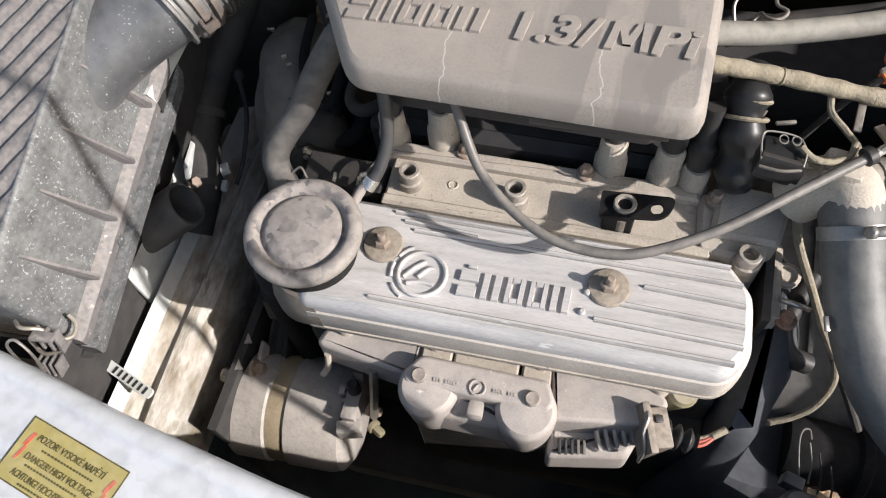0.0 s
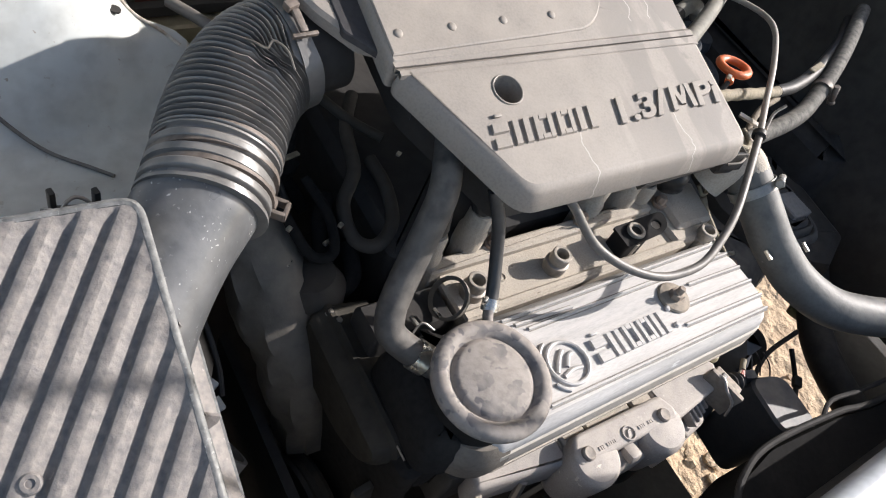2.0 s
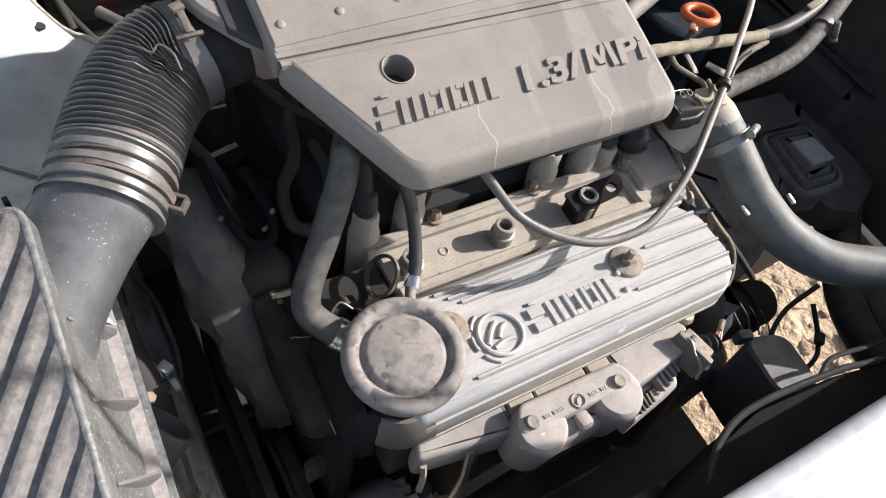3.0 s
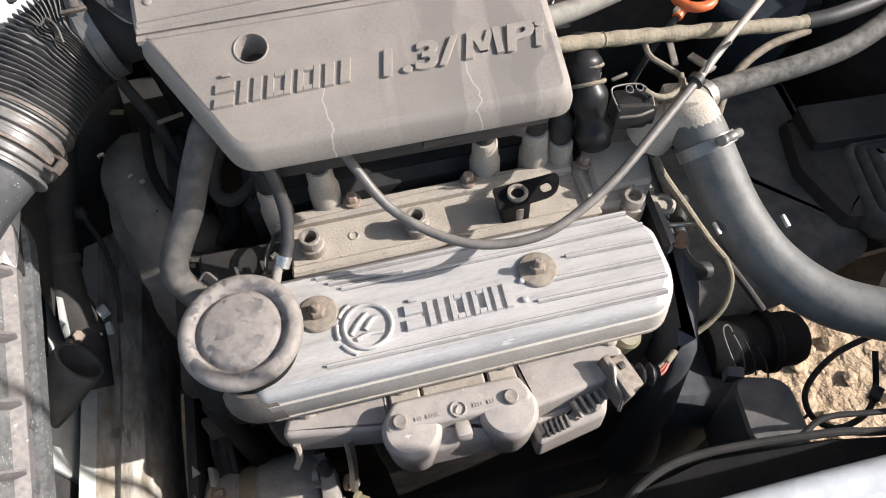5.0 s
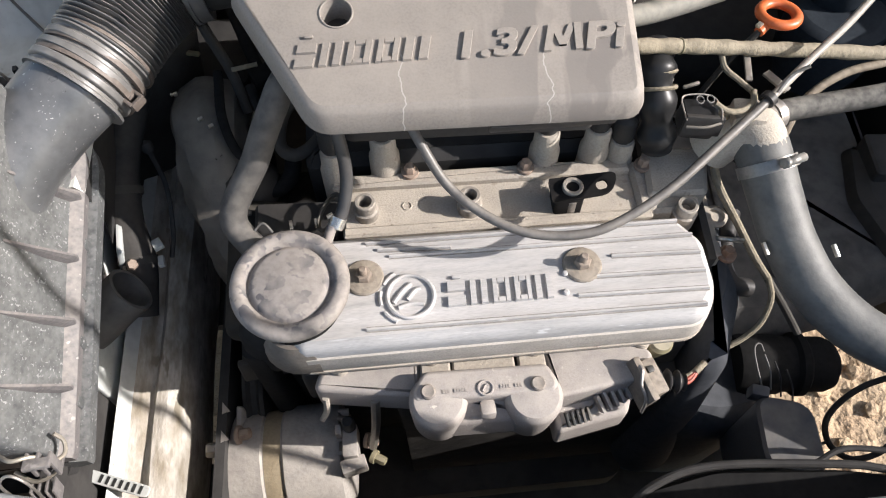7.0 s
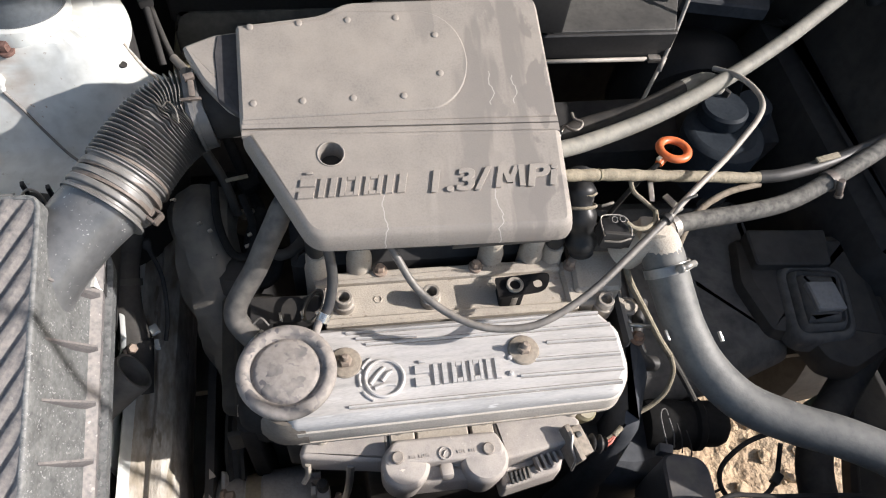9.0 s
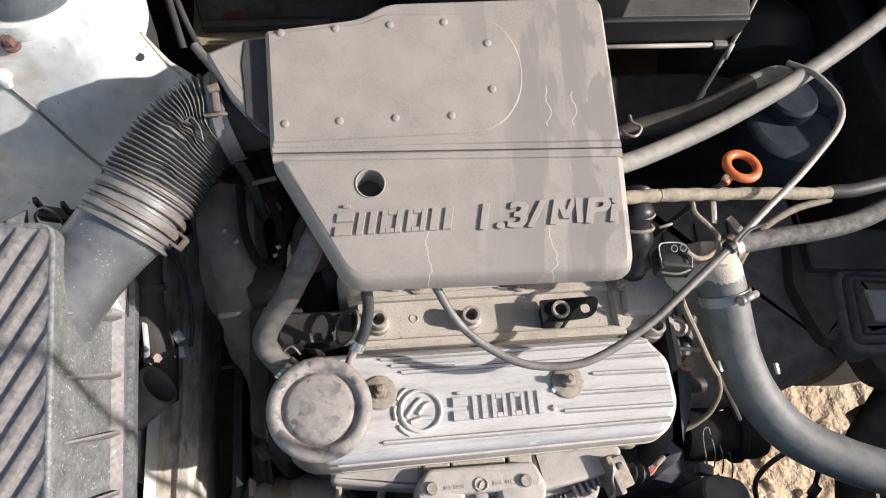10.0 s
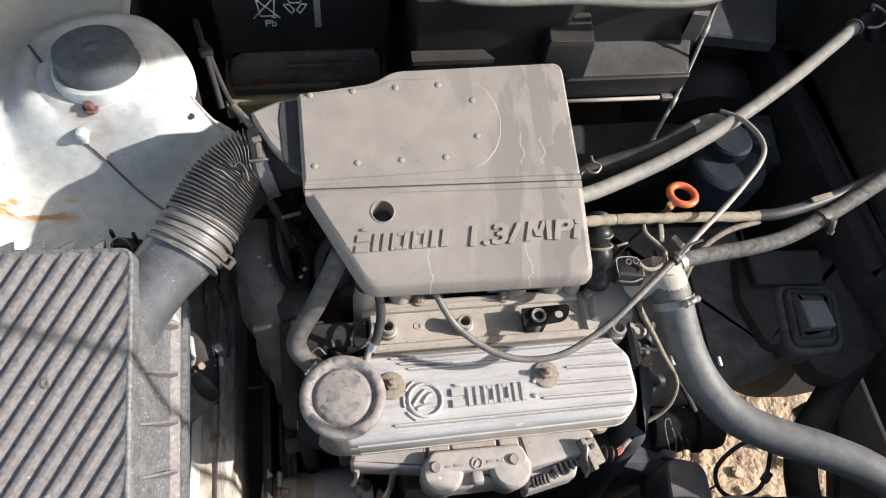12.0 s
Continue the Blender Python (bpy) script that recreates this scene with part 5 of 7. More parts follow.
def build_head():
    hd = thing("cylinder_head", (0, 0.05, 0.45), "dust-covered cast cylinder head and block", "engine")
    bm = slab(rounded([(-0.116, 0.060), (0.165, 0.055), (0.165, 0.112), (-0.116, 0.118)], 0.004, 3), [(0.700, 0), (0.7655, 0), (0.768, 0.0025)])
    part("deck", bm, M_HEAD, hd, "brown dusty deck with bolt bosses")
    # the shadow on the block is put into its near-black colour
    bm = slab(rounded([(-0.200, -0.014), (-0.090, -0.016), (-0.085, -0.078), (0.205, -0.078), (0.215, 0.115), (-0.195, 0.115)], 0.008, 3), [(0.28, 0.012), (0.56, 0.008), (0.640, 0.004), (0.650, 0.007)])
    part("block", bm, M_GRIME_SHADE, hd, "block coloured near-black for the shadow on it")
    bm = slab(rounded([(-0.125, 0.106), (0.160, 0.101), (0.160, 0.116), (-0.125, 0.121)], 0.002, 3), [(0.72, 0), (0.774, 0), (0.7765, 0.0025)])
    part("intake_flange", bm, M_HEAD, hd)
    bm = slab(rounded([(0.160, 0.054), (0.216, 0.052), (0.222, 0.085), (0.212, 0.112), (0.160, 0.114)], 0.006, 4), [(0.64, -0.004), (0.770, 0), (0.774, 0.004)])
    part("end_boss", bm, M_HEAD, hd)
    for k in range(6):
        part("cast_mark", block((0.182 + 0.0052 * k, 0.078 - 0.001 * k, 0.7755), (0.0026, 0.014, 0.004), (0, 0, 4), 0.0008), M_HEAD, hd)
    bm = slab(rounded([(-0.116, 0.0540), (0.172, 0.0500), (0.172, 0.0600), (-0.116, 0.0650)], 0.002, 3), [(0.70, 0), (0.7705, 0), (0.7725, 0.002)])
    part("rear_ledge", bm, M_HEAD, hd)
    part("deck_ring", ring((-0.0555, 0.0855, 0.7682), (0, 0, 1), 0.0042, 0.0008, 24, 6), M_HEAD, hd)
    # hollow hexagon rocker studs
    for x, y, z in ((-0.0938, 0.0807, 0.7895), (0.0028, 0.0776, 0.7912), (0.0963, 0.0736, 0.7984), (0.2018, 0.0523, 0.7840)):
        bm = lathe([(0.0118, z - 0.030), (0.0118, z - 0.012), (0.0098, z - 0.011), (0.0098, z - 0.001), (0.0090, z), (0.0066, z), (0.0060, z - 0.002), (0.0060, z - 0.016), (0, z - 0.016)], (x, y, 0), n=24)
        part("stud", bm, M_STUD, hd, "hollow cap-head bolt")
    # black slotted tab under the third stud
    tab = bmesh.new()
    out = rounded([(0.076, 0.0605, 0.003), (0.131, 0.0620, 0.011), (0.138, 0.0835, 0.012), (0.076, 0.0865, 0.003)], 0.004, 6)
    lo = [tab.verts.new((p.x, p.y, 0.7905 + max(0, p.x - 0.104) * 0.30)) for p in out]
    hi = [tab.verts.new((v.co.x, v.co.y, v.co.z + 0.003)) for v in lo]
    for i in range(len(out)):
        tab.faces.new((lo[i - 1], lo[i], hi[i], hi[i - 1]))
    sc, n = Vector((0.1222, 0.0722)), 20
    slot = []
    for i in range(n):
        a = 2 * math.pi * i / n
        q = sc + Vector(((0.0014 if math.cos(a) > 0 else -0.0014) + 0.0036 * math.cos(a), 0.0052 * math.sin(a)))
        slot.append((q.x, q.y))
    for ringv, dz in ((hi, 0.003), (lo, 0.0)):
        sv = [tab.verts.new((x, y, 0.7905 + max(0, x - 0.104) * 0.30 + dz)) for x, y in slot]
        ee = [tab.edges.get((ringv[i - 1], ringv[i])) for i in range(len(out))] + [tab.edges.new((sv[i - 1], sv[i])) for i in range(n)]
        bmesh.ops.triangle_fill(tab, use_beauty=True, use_dissolve=False, edges=ee)
    part("lifting_tab", tab, M_TAB, hd, "black slotted lifting tab")
    bm = slab(rounded([(0.080, 0.063), (0.106, 0.062), (0.106, 0.085), (0.080, 0.086)], 0.003), [(0.768, 0), (0.7903, 0)])
    part("tab_foot", bm, M_TAB, hd)
    # dark stretch with a clip at the timing end
    bm = slab(rounded([(-0.200, 0.066), (-0.118, 0.062), (-0.118, 0.102), (-0.200, 0.106)], 0.006), [(0.70, 0), (0.760, 0), (0.766, 0.004)])
    part("end_plate", bm, M_BLACK, hd, "black end plate")
    bm = lathe([(0.017, -0.001), (0.020, -0.001), (0.020, 0.0025), (0.017, 0.0025)], (-0.126, 0.076, 0.782), (-0.75, 0.15, 0.64), 30, close=False)
    part("plate_clip", bm, M_GRIME_LIGHT, hd, "thin dull ring clip")
    for x in (-0.163, -0.140):
        part("bright_clip", block((x, 0.070, 0.7755), (0.003, 0.010, 0.003), (0, 0, 8), 0.0006), M_BRIGHT, hd)
    # injector stubs and bolts behind the deck
    for x, y, top, m in ((-0.073, 0.128, 0.822, M_HEAD), (0.080, 0.126, 0.815, M_HEAD), (0.128, 0.124, 0.815, M_HEAD), (0.152, 0.120, 0.800, M_HEAD), (-0.120, 0.126, 0.810, M_HEAD)):
        part("injector_stub", lathe([(0.0150, 0.70), (0.0145, top - 0.028), (0.0125, top - 0.024), (0.0120, top - 0.004), (0.0100, top), (0.0, top)], (x, y, 0), n=22), m, hd, "dusty injector port")
        part("injector", lathe([(0.009, -0.002), (0.0115, 0.004), (0.0115, 0.022), (0.008, 0.026), (0.008, 0.06)], (x, y + 0.002, top), (0, 0.25, 1), 18), M_BLACK, hd)
    for x, y in ((-0.050, 0.117), (0.060, 0.112), (0.172, 0.104)):
        part("flange_bolt", bolt((x, y, 0.776), (0, 0, 1), 0.0055, 0.012), M_RUSTY_BOLT, hd)
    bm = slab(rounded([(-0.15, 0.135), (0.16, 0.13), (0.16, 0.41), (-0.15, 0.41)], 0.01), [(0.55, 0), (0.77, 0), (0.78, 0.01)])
    # black colour stands in for the shade between cover and heater box
    part("intake_manifold", bm, M_BLACK_SHADE, hd, "intake manifold coloured black for the shade behind the cover")
    # ledge blocks between valve cover and coil
    for a, b, z in ((-0.0565, -0.0285, 0.713), (-0.0270, 0.0310, 0.713), (0.0335, 0.0600, 0.714)):
        part("front_ledge", slab(rounded([(a, -0.072), (b, -0.074), (b, -0.045), (a, -0.043)], 0.003), [(0.655, 0), (z - 0.002, 0), (z, 0.002)]), M_HEAD, hd)
    for x, y in ((-0.129, -0.046), (-0.045, -0.046), (0.050, -0.046), (0.150, -0.048)):
        part("plug_boss", lathe([(0.0095, 0.65), (0.0095, 0.716), (0.008, 0.719), (0.0, 0.719)], (x, y, 0), n=16), M_HEAD, hd)
    part("oil_fitting", lathe([(0.014, -0.03), (0.014, 0.010), (0.011, 0.014), (0, 0.014)], (0.168, -0.046, 0.700), (0.2, -0.2, 1), 20), M_OCHRE, hd, "brown round fitting")
    bm = slab(rounded([(-0.168, -0.050), (0.200, -0.050), (0.208, 0.110), (-0.168, 0.110)], 0.006, 3), [(0.640, 0.0), (0.690, 0.0), (0.697, 0.003)])
    part("upper_block", bm, M_GRIME_SHADE, hd, "upper block coloured black for the shade")
    # gasket edge and end casting at the gearbox side
    bm = slab(rounded([(0.196, -0.085), (0.232, -0.084), (0.272, 0.000), (0.276, 0.095), (0.222, 0.110)], 0.016, 6), [(0.40, -0.02), (0.64, 0), (0.690, 0.004), (0.712, 0.014), (0.722, 0.026)])
    part("end_casting", bm, M_CASTING, hd, "blue-grey end casting, darkened for the shade")
    bm = slab(rounded([(0.220, 0.010), (0.227, 0.010), (0.231, 0.085), (0.224, 0.085)], 0.001), [(0.70, 0), (0.752, 0)])
    part("gasket_edge", bm, M_BLACK, hd)
    part("copper_bolt", bolt((0.243, 0.020, 0.738), (0, 0, 1), 0.006, 0.012), M_RUST, hd, "rusty orange bolt head")
    part("gasket_ledge", slab(rounded([(0.229, 0.018), (0.238, 0.018), (0.240, 0.088), (0.231, 0.088)], 0.002), [(0.71, 0), (0.741, 0), (0.743, 0.001)]), M_HEAD, hd, "rust-brown gasket ledge")
    part("core_plug", lathe([(0.012, 0), (0.012, 0.004), (0.009, 0.005), (0.008, 0.002), (0, 0.002)], (0.243, 0.062, 0.738), n=18), M_HEAD, hd)
    part("pin", tube([(0.236, 0.036, 0.744), (0.262, 0.032, 0.742)], 0.0025, 8, 1, smooth_path=False), M_BRIGHT, hd)


M_STUD = material("dusty_bolt_steel", (0.24, 0.215, 0.185), (0.38, 0.35, 0.31), 0.55, 0.35, 300, 60, 0.3, 0.45)
M_RUSTY_BOLT = material("rusty_flange_bolt", (0.22, 0.14, 0.10), (0.36, 0.28, 0.22), 0.8, 0.1, 300, 60, 0.4, 0.45)
build_head()


def build_timing_side():
    tc = thing("timing_cover", (-0.25, 0.05, 0.40), "dark grey grimy timing cover beside the engine", "timing cover")
    bm = bmesh.new()
    prof = rounded([(0.124, 0.744, 0.008), (0.128, 0.700, 0.020), (0.100, 0.672, 0.030), (0.040, 0.668, 0.030), (-0.004, 0.690, 0.020), (-0.018, 0.722, 0.010), (-0.010, 0.738, 0.006)], 0.01, 5)
    rings = [[bm.verts.new((x, p.x, p.y)) for p in inset(prof, d)] for x, d in ((-0.174, 0.004), (-0.206, -0.001), (-0.210, -0.004), (-0.214, -0.004), (-0.217, 0.0), (-0.226, 0.002), (-0.231, 0.007))]
    for r1, r2 in zip(rings, rings[1:]):
        for i in range(len(prof)):
            bm.faces.new((r1[i - 1], r1[i], r2[i], r2[i - 1]))
    bm.faces.new(rings[0])
    bm.faces.new(rings[-1])
    ec = part("end_cover", bm, M_GRIME_OLIVE, tc, "grimy olive-grey end casting")
    for x, y in ((-0.213, 0.116), (-0.210, 0.106), (-0.190, 0.104), (-0.186, 0.094)):
        part("glint_bolt", bolt((x, y, 0.742), (0.2, 0, 1), 0.0030, 0.006), M_STEEL, ec)
    # black here carries the shade on the valve cover's left end
    bm = slab(rounded([(-0.212, -0.034, 0.012), (-0.196, -0.046, 0.010), (-0.176, -0.046, 0.004), (-0.150, 0.040, 0.001), (-0.150, 0.058, 0.001), (-0.206, 0.060, 0.016)], 0.01, 6), [(0.690, 0.008), (0.738, 0.006), (0.740, 0.0), (0.762, 0.001), (0.776, 0.005), (0.784, 0.012), (0.788, 0.020)])
    fh = part("filler_housing", bm, M_MATTE_BLACK, tc, "filler housing coloured black for the shade on this end", smooth=50)
    part("gasket_edge", tube([(-0.2095, 0.040, 0.7395), (-0.2125, 0.010, 0.7395), (-0.2130, -0.024, 0.7395)], 0.0009, 6, 4), M_STEEL, fh, "bright gasket edge")
    skirt = [Vector((-0.158 + 0.042 * math.cos(a), -0.010 + 0.052 * math.sin(a))) for a in [radians(270 - 90 * i / 8) for i in range(9)]] + [Vector((-0.176, -0.010)), Vector((-0.140, -0.034)), Vector((-0.140, -0.0622))]
    part("front_skirt", slab(skirt, [(0.738, 0.002), (0.741, 0.0), (0.758, 0.0006), (0.770, 0.003), (0.778, 0.008)]), M_SKIRT, fh, "brown dusty front wall below the cap", smooth=50)
    # added upright block that keeps the sun off the rail behind
    bm = slab(rounded([(-0.216, -0.036), (-0.196, -0.038), (-0.196, 0.085), (-0.222, 0.080)], 0.008), [(0.35, 0), (0.725, 0), (0.732, 0.006)])
    part("rail_sun_blocker", bm, M_MATTE_BLACK, tc)
    # ribbed mount bracket reaching rearwards
    bm = bmesh.new()
    pts = [(-0.252, 0.245, 0.742), (-0.250, 0.200, 0.752), (-0.243, 0.150, 0.715), (-0.230, 0.105, 0.650), (-0.222, 0.08, 0.58)]
    tube(pts, lambda t: 0.040 - 0.010 * t, 20, 8, bm)
    for v in bm.verts:
        v.co.x += 0.004 * math.cos(v.co.x * 420)
    part("mount_bracket", bm, M_GRIME_LIGHT, tc, "ribbed dark grey mount bracket")
    part("pale_plate", slab(rounded([(-0.257, 0.270), (-0.226, 0.262), (-0.222, 0.267), (-0.212, 0.262), (-0.195, 0.266), (-0.193, 0.276), (-0.238, 0.276)], 0.001), [(0.690, 0), (0.696, 0)]), M_HEAD, tc, "pale dusty plate edge")
    for k in range(4):
        part("bracket_pin", block((-0.282 + 0.018 * k, 0.236 - 0.004 * k, 0.778), (0.007, 0.004, 0.004), (0, 0, 10), 0.001), M_BRIGHT, tc)
    bm = lathe([(0.07, 0.0), (0.072, 0.004), (0.066, 0.008), (0.066, 0.014), (0.072, 0.018), (0.070, 0.022), (0.03, 0.022), (0.02, 0.03), (0.0, 0.03)], (-0.228, 0.010, 0.52), (-1, 0, 0), 40)
    part("pulley", bm, M_GRIME_SHADE, tc, "black belt pulley")
    bm = slab(rounded([(-0.272, -0.14), (-0.262, -0.14), (-0.258, 0.20), (-0.268, 0.20)], 0.002), [(0.36, 0), (0.60, 0)])
    part("splash_guard", bm, M_BLACK_SHADE, tc)
    for y in (-0.045, -0.075):
        bm = bmesh.new()
        vs = [bm.verts.new(c) for c in ((-0.266, y, 0.6005), (-0.258, y + 0.003, 0.6005), (-0.266, y + 0.013, 0.6005), (-0.266, y, 0.598), (-0.258, y + 0.003, 0.598), (-0.266, y + 0.013, 0.598))]
        for f in ((0, 1, 2), (5, 4, 3), (0, 3, 4, 1), (1, 4, 5, 2), (2, 5, 3, 0)):
            bm.faces.new([vs[i] for i in f])
        part("notch_plate", bm, M_STEEL, tc, smooth=0)


build_timing_side()


def build_coil():
    co = thing("ignition_coil", (0.0, -0.08, 0.60), "dusty grey ignition coil pack with two round towers and a plug", "ignition coil")
    bm = slab(rounded([(-0.149, -0.047, 0.008), (-0.156, -0.066, 0.010), (-0.056, -0.082, 0.004), (-0.056, -0.044, 0.004)], 0.006, 5), edge_levels(0.674, 0.713, 0.006), (0.02, 0.02))
    part("arm", bm, M_COIL, co)
    bm = slab(rounded([(-0.054, -0.0640), (0.058, -0.0665), (0.066, -0.0840), (0.062, -0.0940), (-0.063, -0.0915), (-0.066, -0.082)], 0.006, 4), edge_levels(0.664, 0.7275, 0.004))
    part("bridge", bm, M_COIL, co)
    for x, y, top in ((-0.0425, -0.0905, 0.7262), (0.0430, -0.0940, 0.7262)):
        bm = lathe([(0.0215, -0.072), (0.0245, -0.066), (0.0262, -0.020), (0.0262, -0.010), (0.0248, -0.004), (0.0215, -0.0008), (0.010, 0.0006), (0, 0.0008)], (x, y, top), (0, -0.08, 1), 40)
        part("tower", bm, M_COIL, co)
    bm = slab(rounded([(-0.042, -0.080), (0.045, -0.083), (0.050, -0.109), (-0.040, -0.108)], 0.004, 4), edge_levels(0.725, 0.762, 0.006), (0, 0.55))
    part("web", bm, M_COIL, co)
    bm = slab(rounded([(0.058, -0.0460, 0.003), (0.150, -0.0510, 0.010), (0.160, -0.0640, 0.006), (0.139, -0.0860, 0.004), (0.066, -0.0960, 0.003)], 0.006, 5), edge_levels(0.676, 0.7150, 0.004))
    arm = part("arm", bm, M_COIL, co)
    bm = slab(rounded([(0.060, -0.062), (0.147, -0.074), (0.134, -0.1060), (0.066, -0.1180)], 0.005, 4), edge_levels(0.660, 0.696, 0.006), (0, 0.15))
    part("skirt", bm, M_COIL, co)
    for x, y in ((-0.0510, -0.0840), (0.0465, -0.0855)):
        part("screw", lathe([(0.0068, 0.0), (0.0068, 0.0035), (0.0055, 0.0050), (0.003, 0.0045), (0, 0.0045)], (x, y, 0.7265), (0.05, -0.1, 1), 18), M_COIL_DARK, co)
    part("emblem_ring", ring((0.0, -0.0850, 0.7282), (0, 0, 1), 0.0066, 0.0010, 24, 6), M_COIL, co)
    part("emblem_stroke", tube([(-0.003, -0.088, 0.7282), (0.0, -0.083, 0.7282), (0.003, -0.0825, 0.7282)], 0.0011, 6, 4), M_COIL, co)
    for a, b in ((-0.038, -0.030), (-0.028, -0.016), (0.013, 0.022), (0.026, 0.034)):
        bm = bmesh.new()
        x = a
        while x < b - 0.001:
            block((x + 0.0009, -0.0850, 0.7278), (0.0016, 0.0034, 0.0012), bevel=0, bm=bm)
            x += 0.0024
        part("text_bar", bm, M_COIL, co, smooth=0)
    part("spout", block((0.001, -0.1000, 0.7130), (0.014, 0.016, 0.012), (-12, 0, 0), 0.004), M_COIL, co)
    for k in range(5):
        part("slot", block((0.0755 + 0.0052 * k, -0.1075 + 0.0010 * k, 0.6815), (0.0024, 0.013, 0.007), (24, 0, 10), 0.0005), M_INK if k < 3 else M_GRIME_LIGHT, arm)
    for k in range(5):
        part("louvre", block((0.106 + 0.0068 * k, -0.0975 + 0.0026 * k, 0.690), (0.0034, 0.018, 0.010), (30, 0, 24), 0.001), M_COIL, arm)
    plug = part("plug", block((0.150, -0.0855, 0.7085), (0.018, 0.034, 0.026), (6, 10, 18), 0.003), M_PLUG, co, "brown dusty connector plug")
    part("plug_collar", block((0.1405, -0.0885, 0.7110), (0.007, 0.042, 0.033), (6, 10, 18), 0.002), M_PLUG, plug)
    part("plug_latch", block((0.1500, -0.0800, 0.7225), (0.007, 0.006, 0.004), (6, 10, 18), 0.001), M_INK, plug)
    part("plug_spring", tube([(0.137, -0.072, 0.724), (0.141, -0.082, 0.729), (0.139, -0.094, 0.724), (0.142, -0.106, 0.716), (0.140, -0.112, 0.700)], 0.0016, 6, 5), M_STEEL, plug)
    bm = tube([(0.157, -0.0855, 0.7070), (0.184, -0.0890, 0.7040)], lambda t: 0.0085 + 0.0035 * math.sin(t * 19) * (1 - 0.4 * t), 20, 26)
    part("rubber_boot", bm, M_BLACK, plug)
    for k, m in enumerate((M_RED, M_RED, M_TAPE)):
        dy = 0.003 * (k - 1)
        part("wire", tube([(0.183, -0.0885 + dy, 0.7045), (0.191, -0.0850 + dy, 0.705), (0.199, -0.0790 + dy * 0.3, 0.706)], 0.0017, 8, 4), m, plug)
    part("wire_sleeve", tube([(0.196, -0.0810, 0.7056), (0.207, -0.0730, 0.706)], 0.0032, 12, 1, smooth_path=False), M_TAPE, plug)
    # grubby lead going on to the gearbox side
    part("lead", tube([(0.206, -0.0737, 0.7055), (0.222, -0.064, 0.692), (0.240, -0.050, 0.668), (0.259, -0.038, 0.645)], 0.0032, 10, 6), M_GRIME_SHADE, plug)


M_COIL_DARK = material("dusty_screw_head", (0.18, 0.16, 0.145), (0.27, 0.245, 0.22), 0.75, 0.1, 300, 60, 0.3, 0.5)
M_PLUG = material("brown_dusty_plug", (0.12, 0.10, 0.08), (0.20, 0.17, 0.135), 0.7, 0, 300, 50, 0.2, 0.5)
build_coil()


def build_alternator():
    al = thing("alternator", (-0.19, -0.13, 0.42), "dusty silver alternator with a bracket and bolts", "alternator")
    c = Vector((-0.198, -0.083, 0.528))
    ax = (1, 0.03, 0.02)
    bm = lathe([(0.030, -0.082), (0.052, -0.078), (0.060, -0.068), (0.0605, -0.030), (0.0575, -0.028), (0.0575, -0.008), (0.0605, -0.006), (0.0605, 0.040), (0.057, 0.052), (0.045, 0.060), (0.02, 0.062)], c, ax, 48)
    part("body", bm, M_ALT, al, "silver body with a brown middle band")
    part("middle_band", lathe([(0.0578, -0.027), (0.0584, -0.020), (0.0584, -0.014), (0.0578, -0.009)], c, ax, 48, close=False), M_TAN, al)
    bm = slab(rounded([(-0.264, -0.125), (-0.256, -0.125), (-0.247, -0.034), (-0.255, -0.032)], 0.003), [(0.522, 0), (0.604, 0), (0.608, 0.002)], (0, 0.55))
    br = part("bracket", bm, M_ALT, al)
    part("bracket_bolt", bolt((-0.252, -0.065, 0.588), (1, 0, 0.2), 0.0065, 0.014), M_RUSTY_BOLT, br)
    part("bracket_bolt", bolt((-0.271, -0.077, 0.582), (-1, 0, 0.2), 0.008, 0.014), M_STEEL, br)
    # strap coloured dark for the shade behind the alternator
    bm = block((-0.196, -0.014, 0.648), (0.080, 0.008, 0.034), (-8, 0, 6), 0.003)
    part("strap", bm, M_GRIME_SHADE, al)
    part("tab", tube([(-0.146, -0.068, 0.690), (-0.147, -0.074, 0.672), (-0.153, -0.080, 0.662)], 0.0032, 8, 4), M_HEAD, al)
    bm = block((-0.134, -0.085, 0.587), (0.016, 0.034, 0.030), (0, 0, 0), 0.003)
    block((-0.132, -0.107, 0.582), (0.026, 0.014, 0.022), (0, 0, 14), 0.002, bm)
    block((-0.145, -0.075, 0.602), (0.006, 0.010, 0.016), (0, 0, 0), 0.001, bm)
    part("terminal_block", bm, M_ALT, al)
    part("terminal_cap", lathe([(0.007, 0), (0.007, 0.016), (0.005, 0.020), (0, 0.020)], (-0.134, -0.071, 0.600), n=14), M_BLACK, al)
    part("stay", tube([(-0.100, -0.074, 0.690), (-0.104, -0.084, 0.640), (-0.112, -0.088, 0.580)], 0.0045, 8, 4), M_STEEL, al)
    part("stay_bolt", bolt((-0.120, -0.079, 0.574), (1, -0.3, 0.2), 0.0055, 0.014), M_RUSTY_BOLT, al)
    part("stay_nut", bolt((-0.114, -0.095, 0.570), (1, -0.6, 0.1), 0.005, 0.016), M_OCHRE, al)
    for k in range(5):
        a = radians(80 + 13 * k)
        p = c + Vector((0.055, -0.055 * math.cos(a), 0.055 * math.sin(a)))
        part("vent_fin", block(tuple(p), (0.012, 0.004, 0.010), (math.degrees(-a) + 90, 0, 0), 0.001), M_ALT, al)


build_alternator()


# ---- hoses, cables and the parts round the engine ----
M_VENT = material("dark_vent_rubber", (0.030, 0.030, 0.032), (0.050, 0.049, 0.048), 0.45, 0, 220, 14, 0.1, 0.35, (0.16, 0.15, 0.135), shine=0.4)


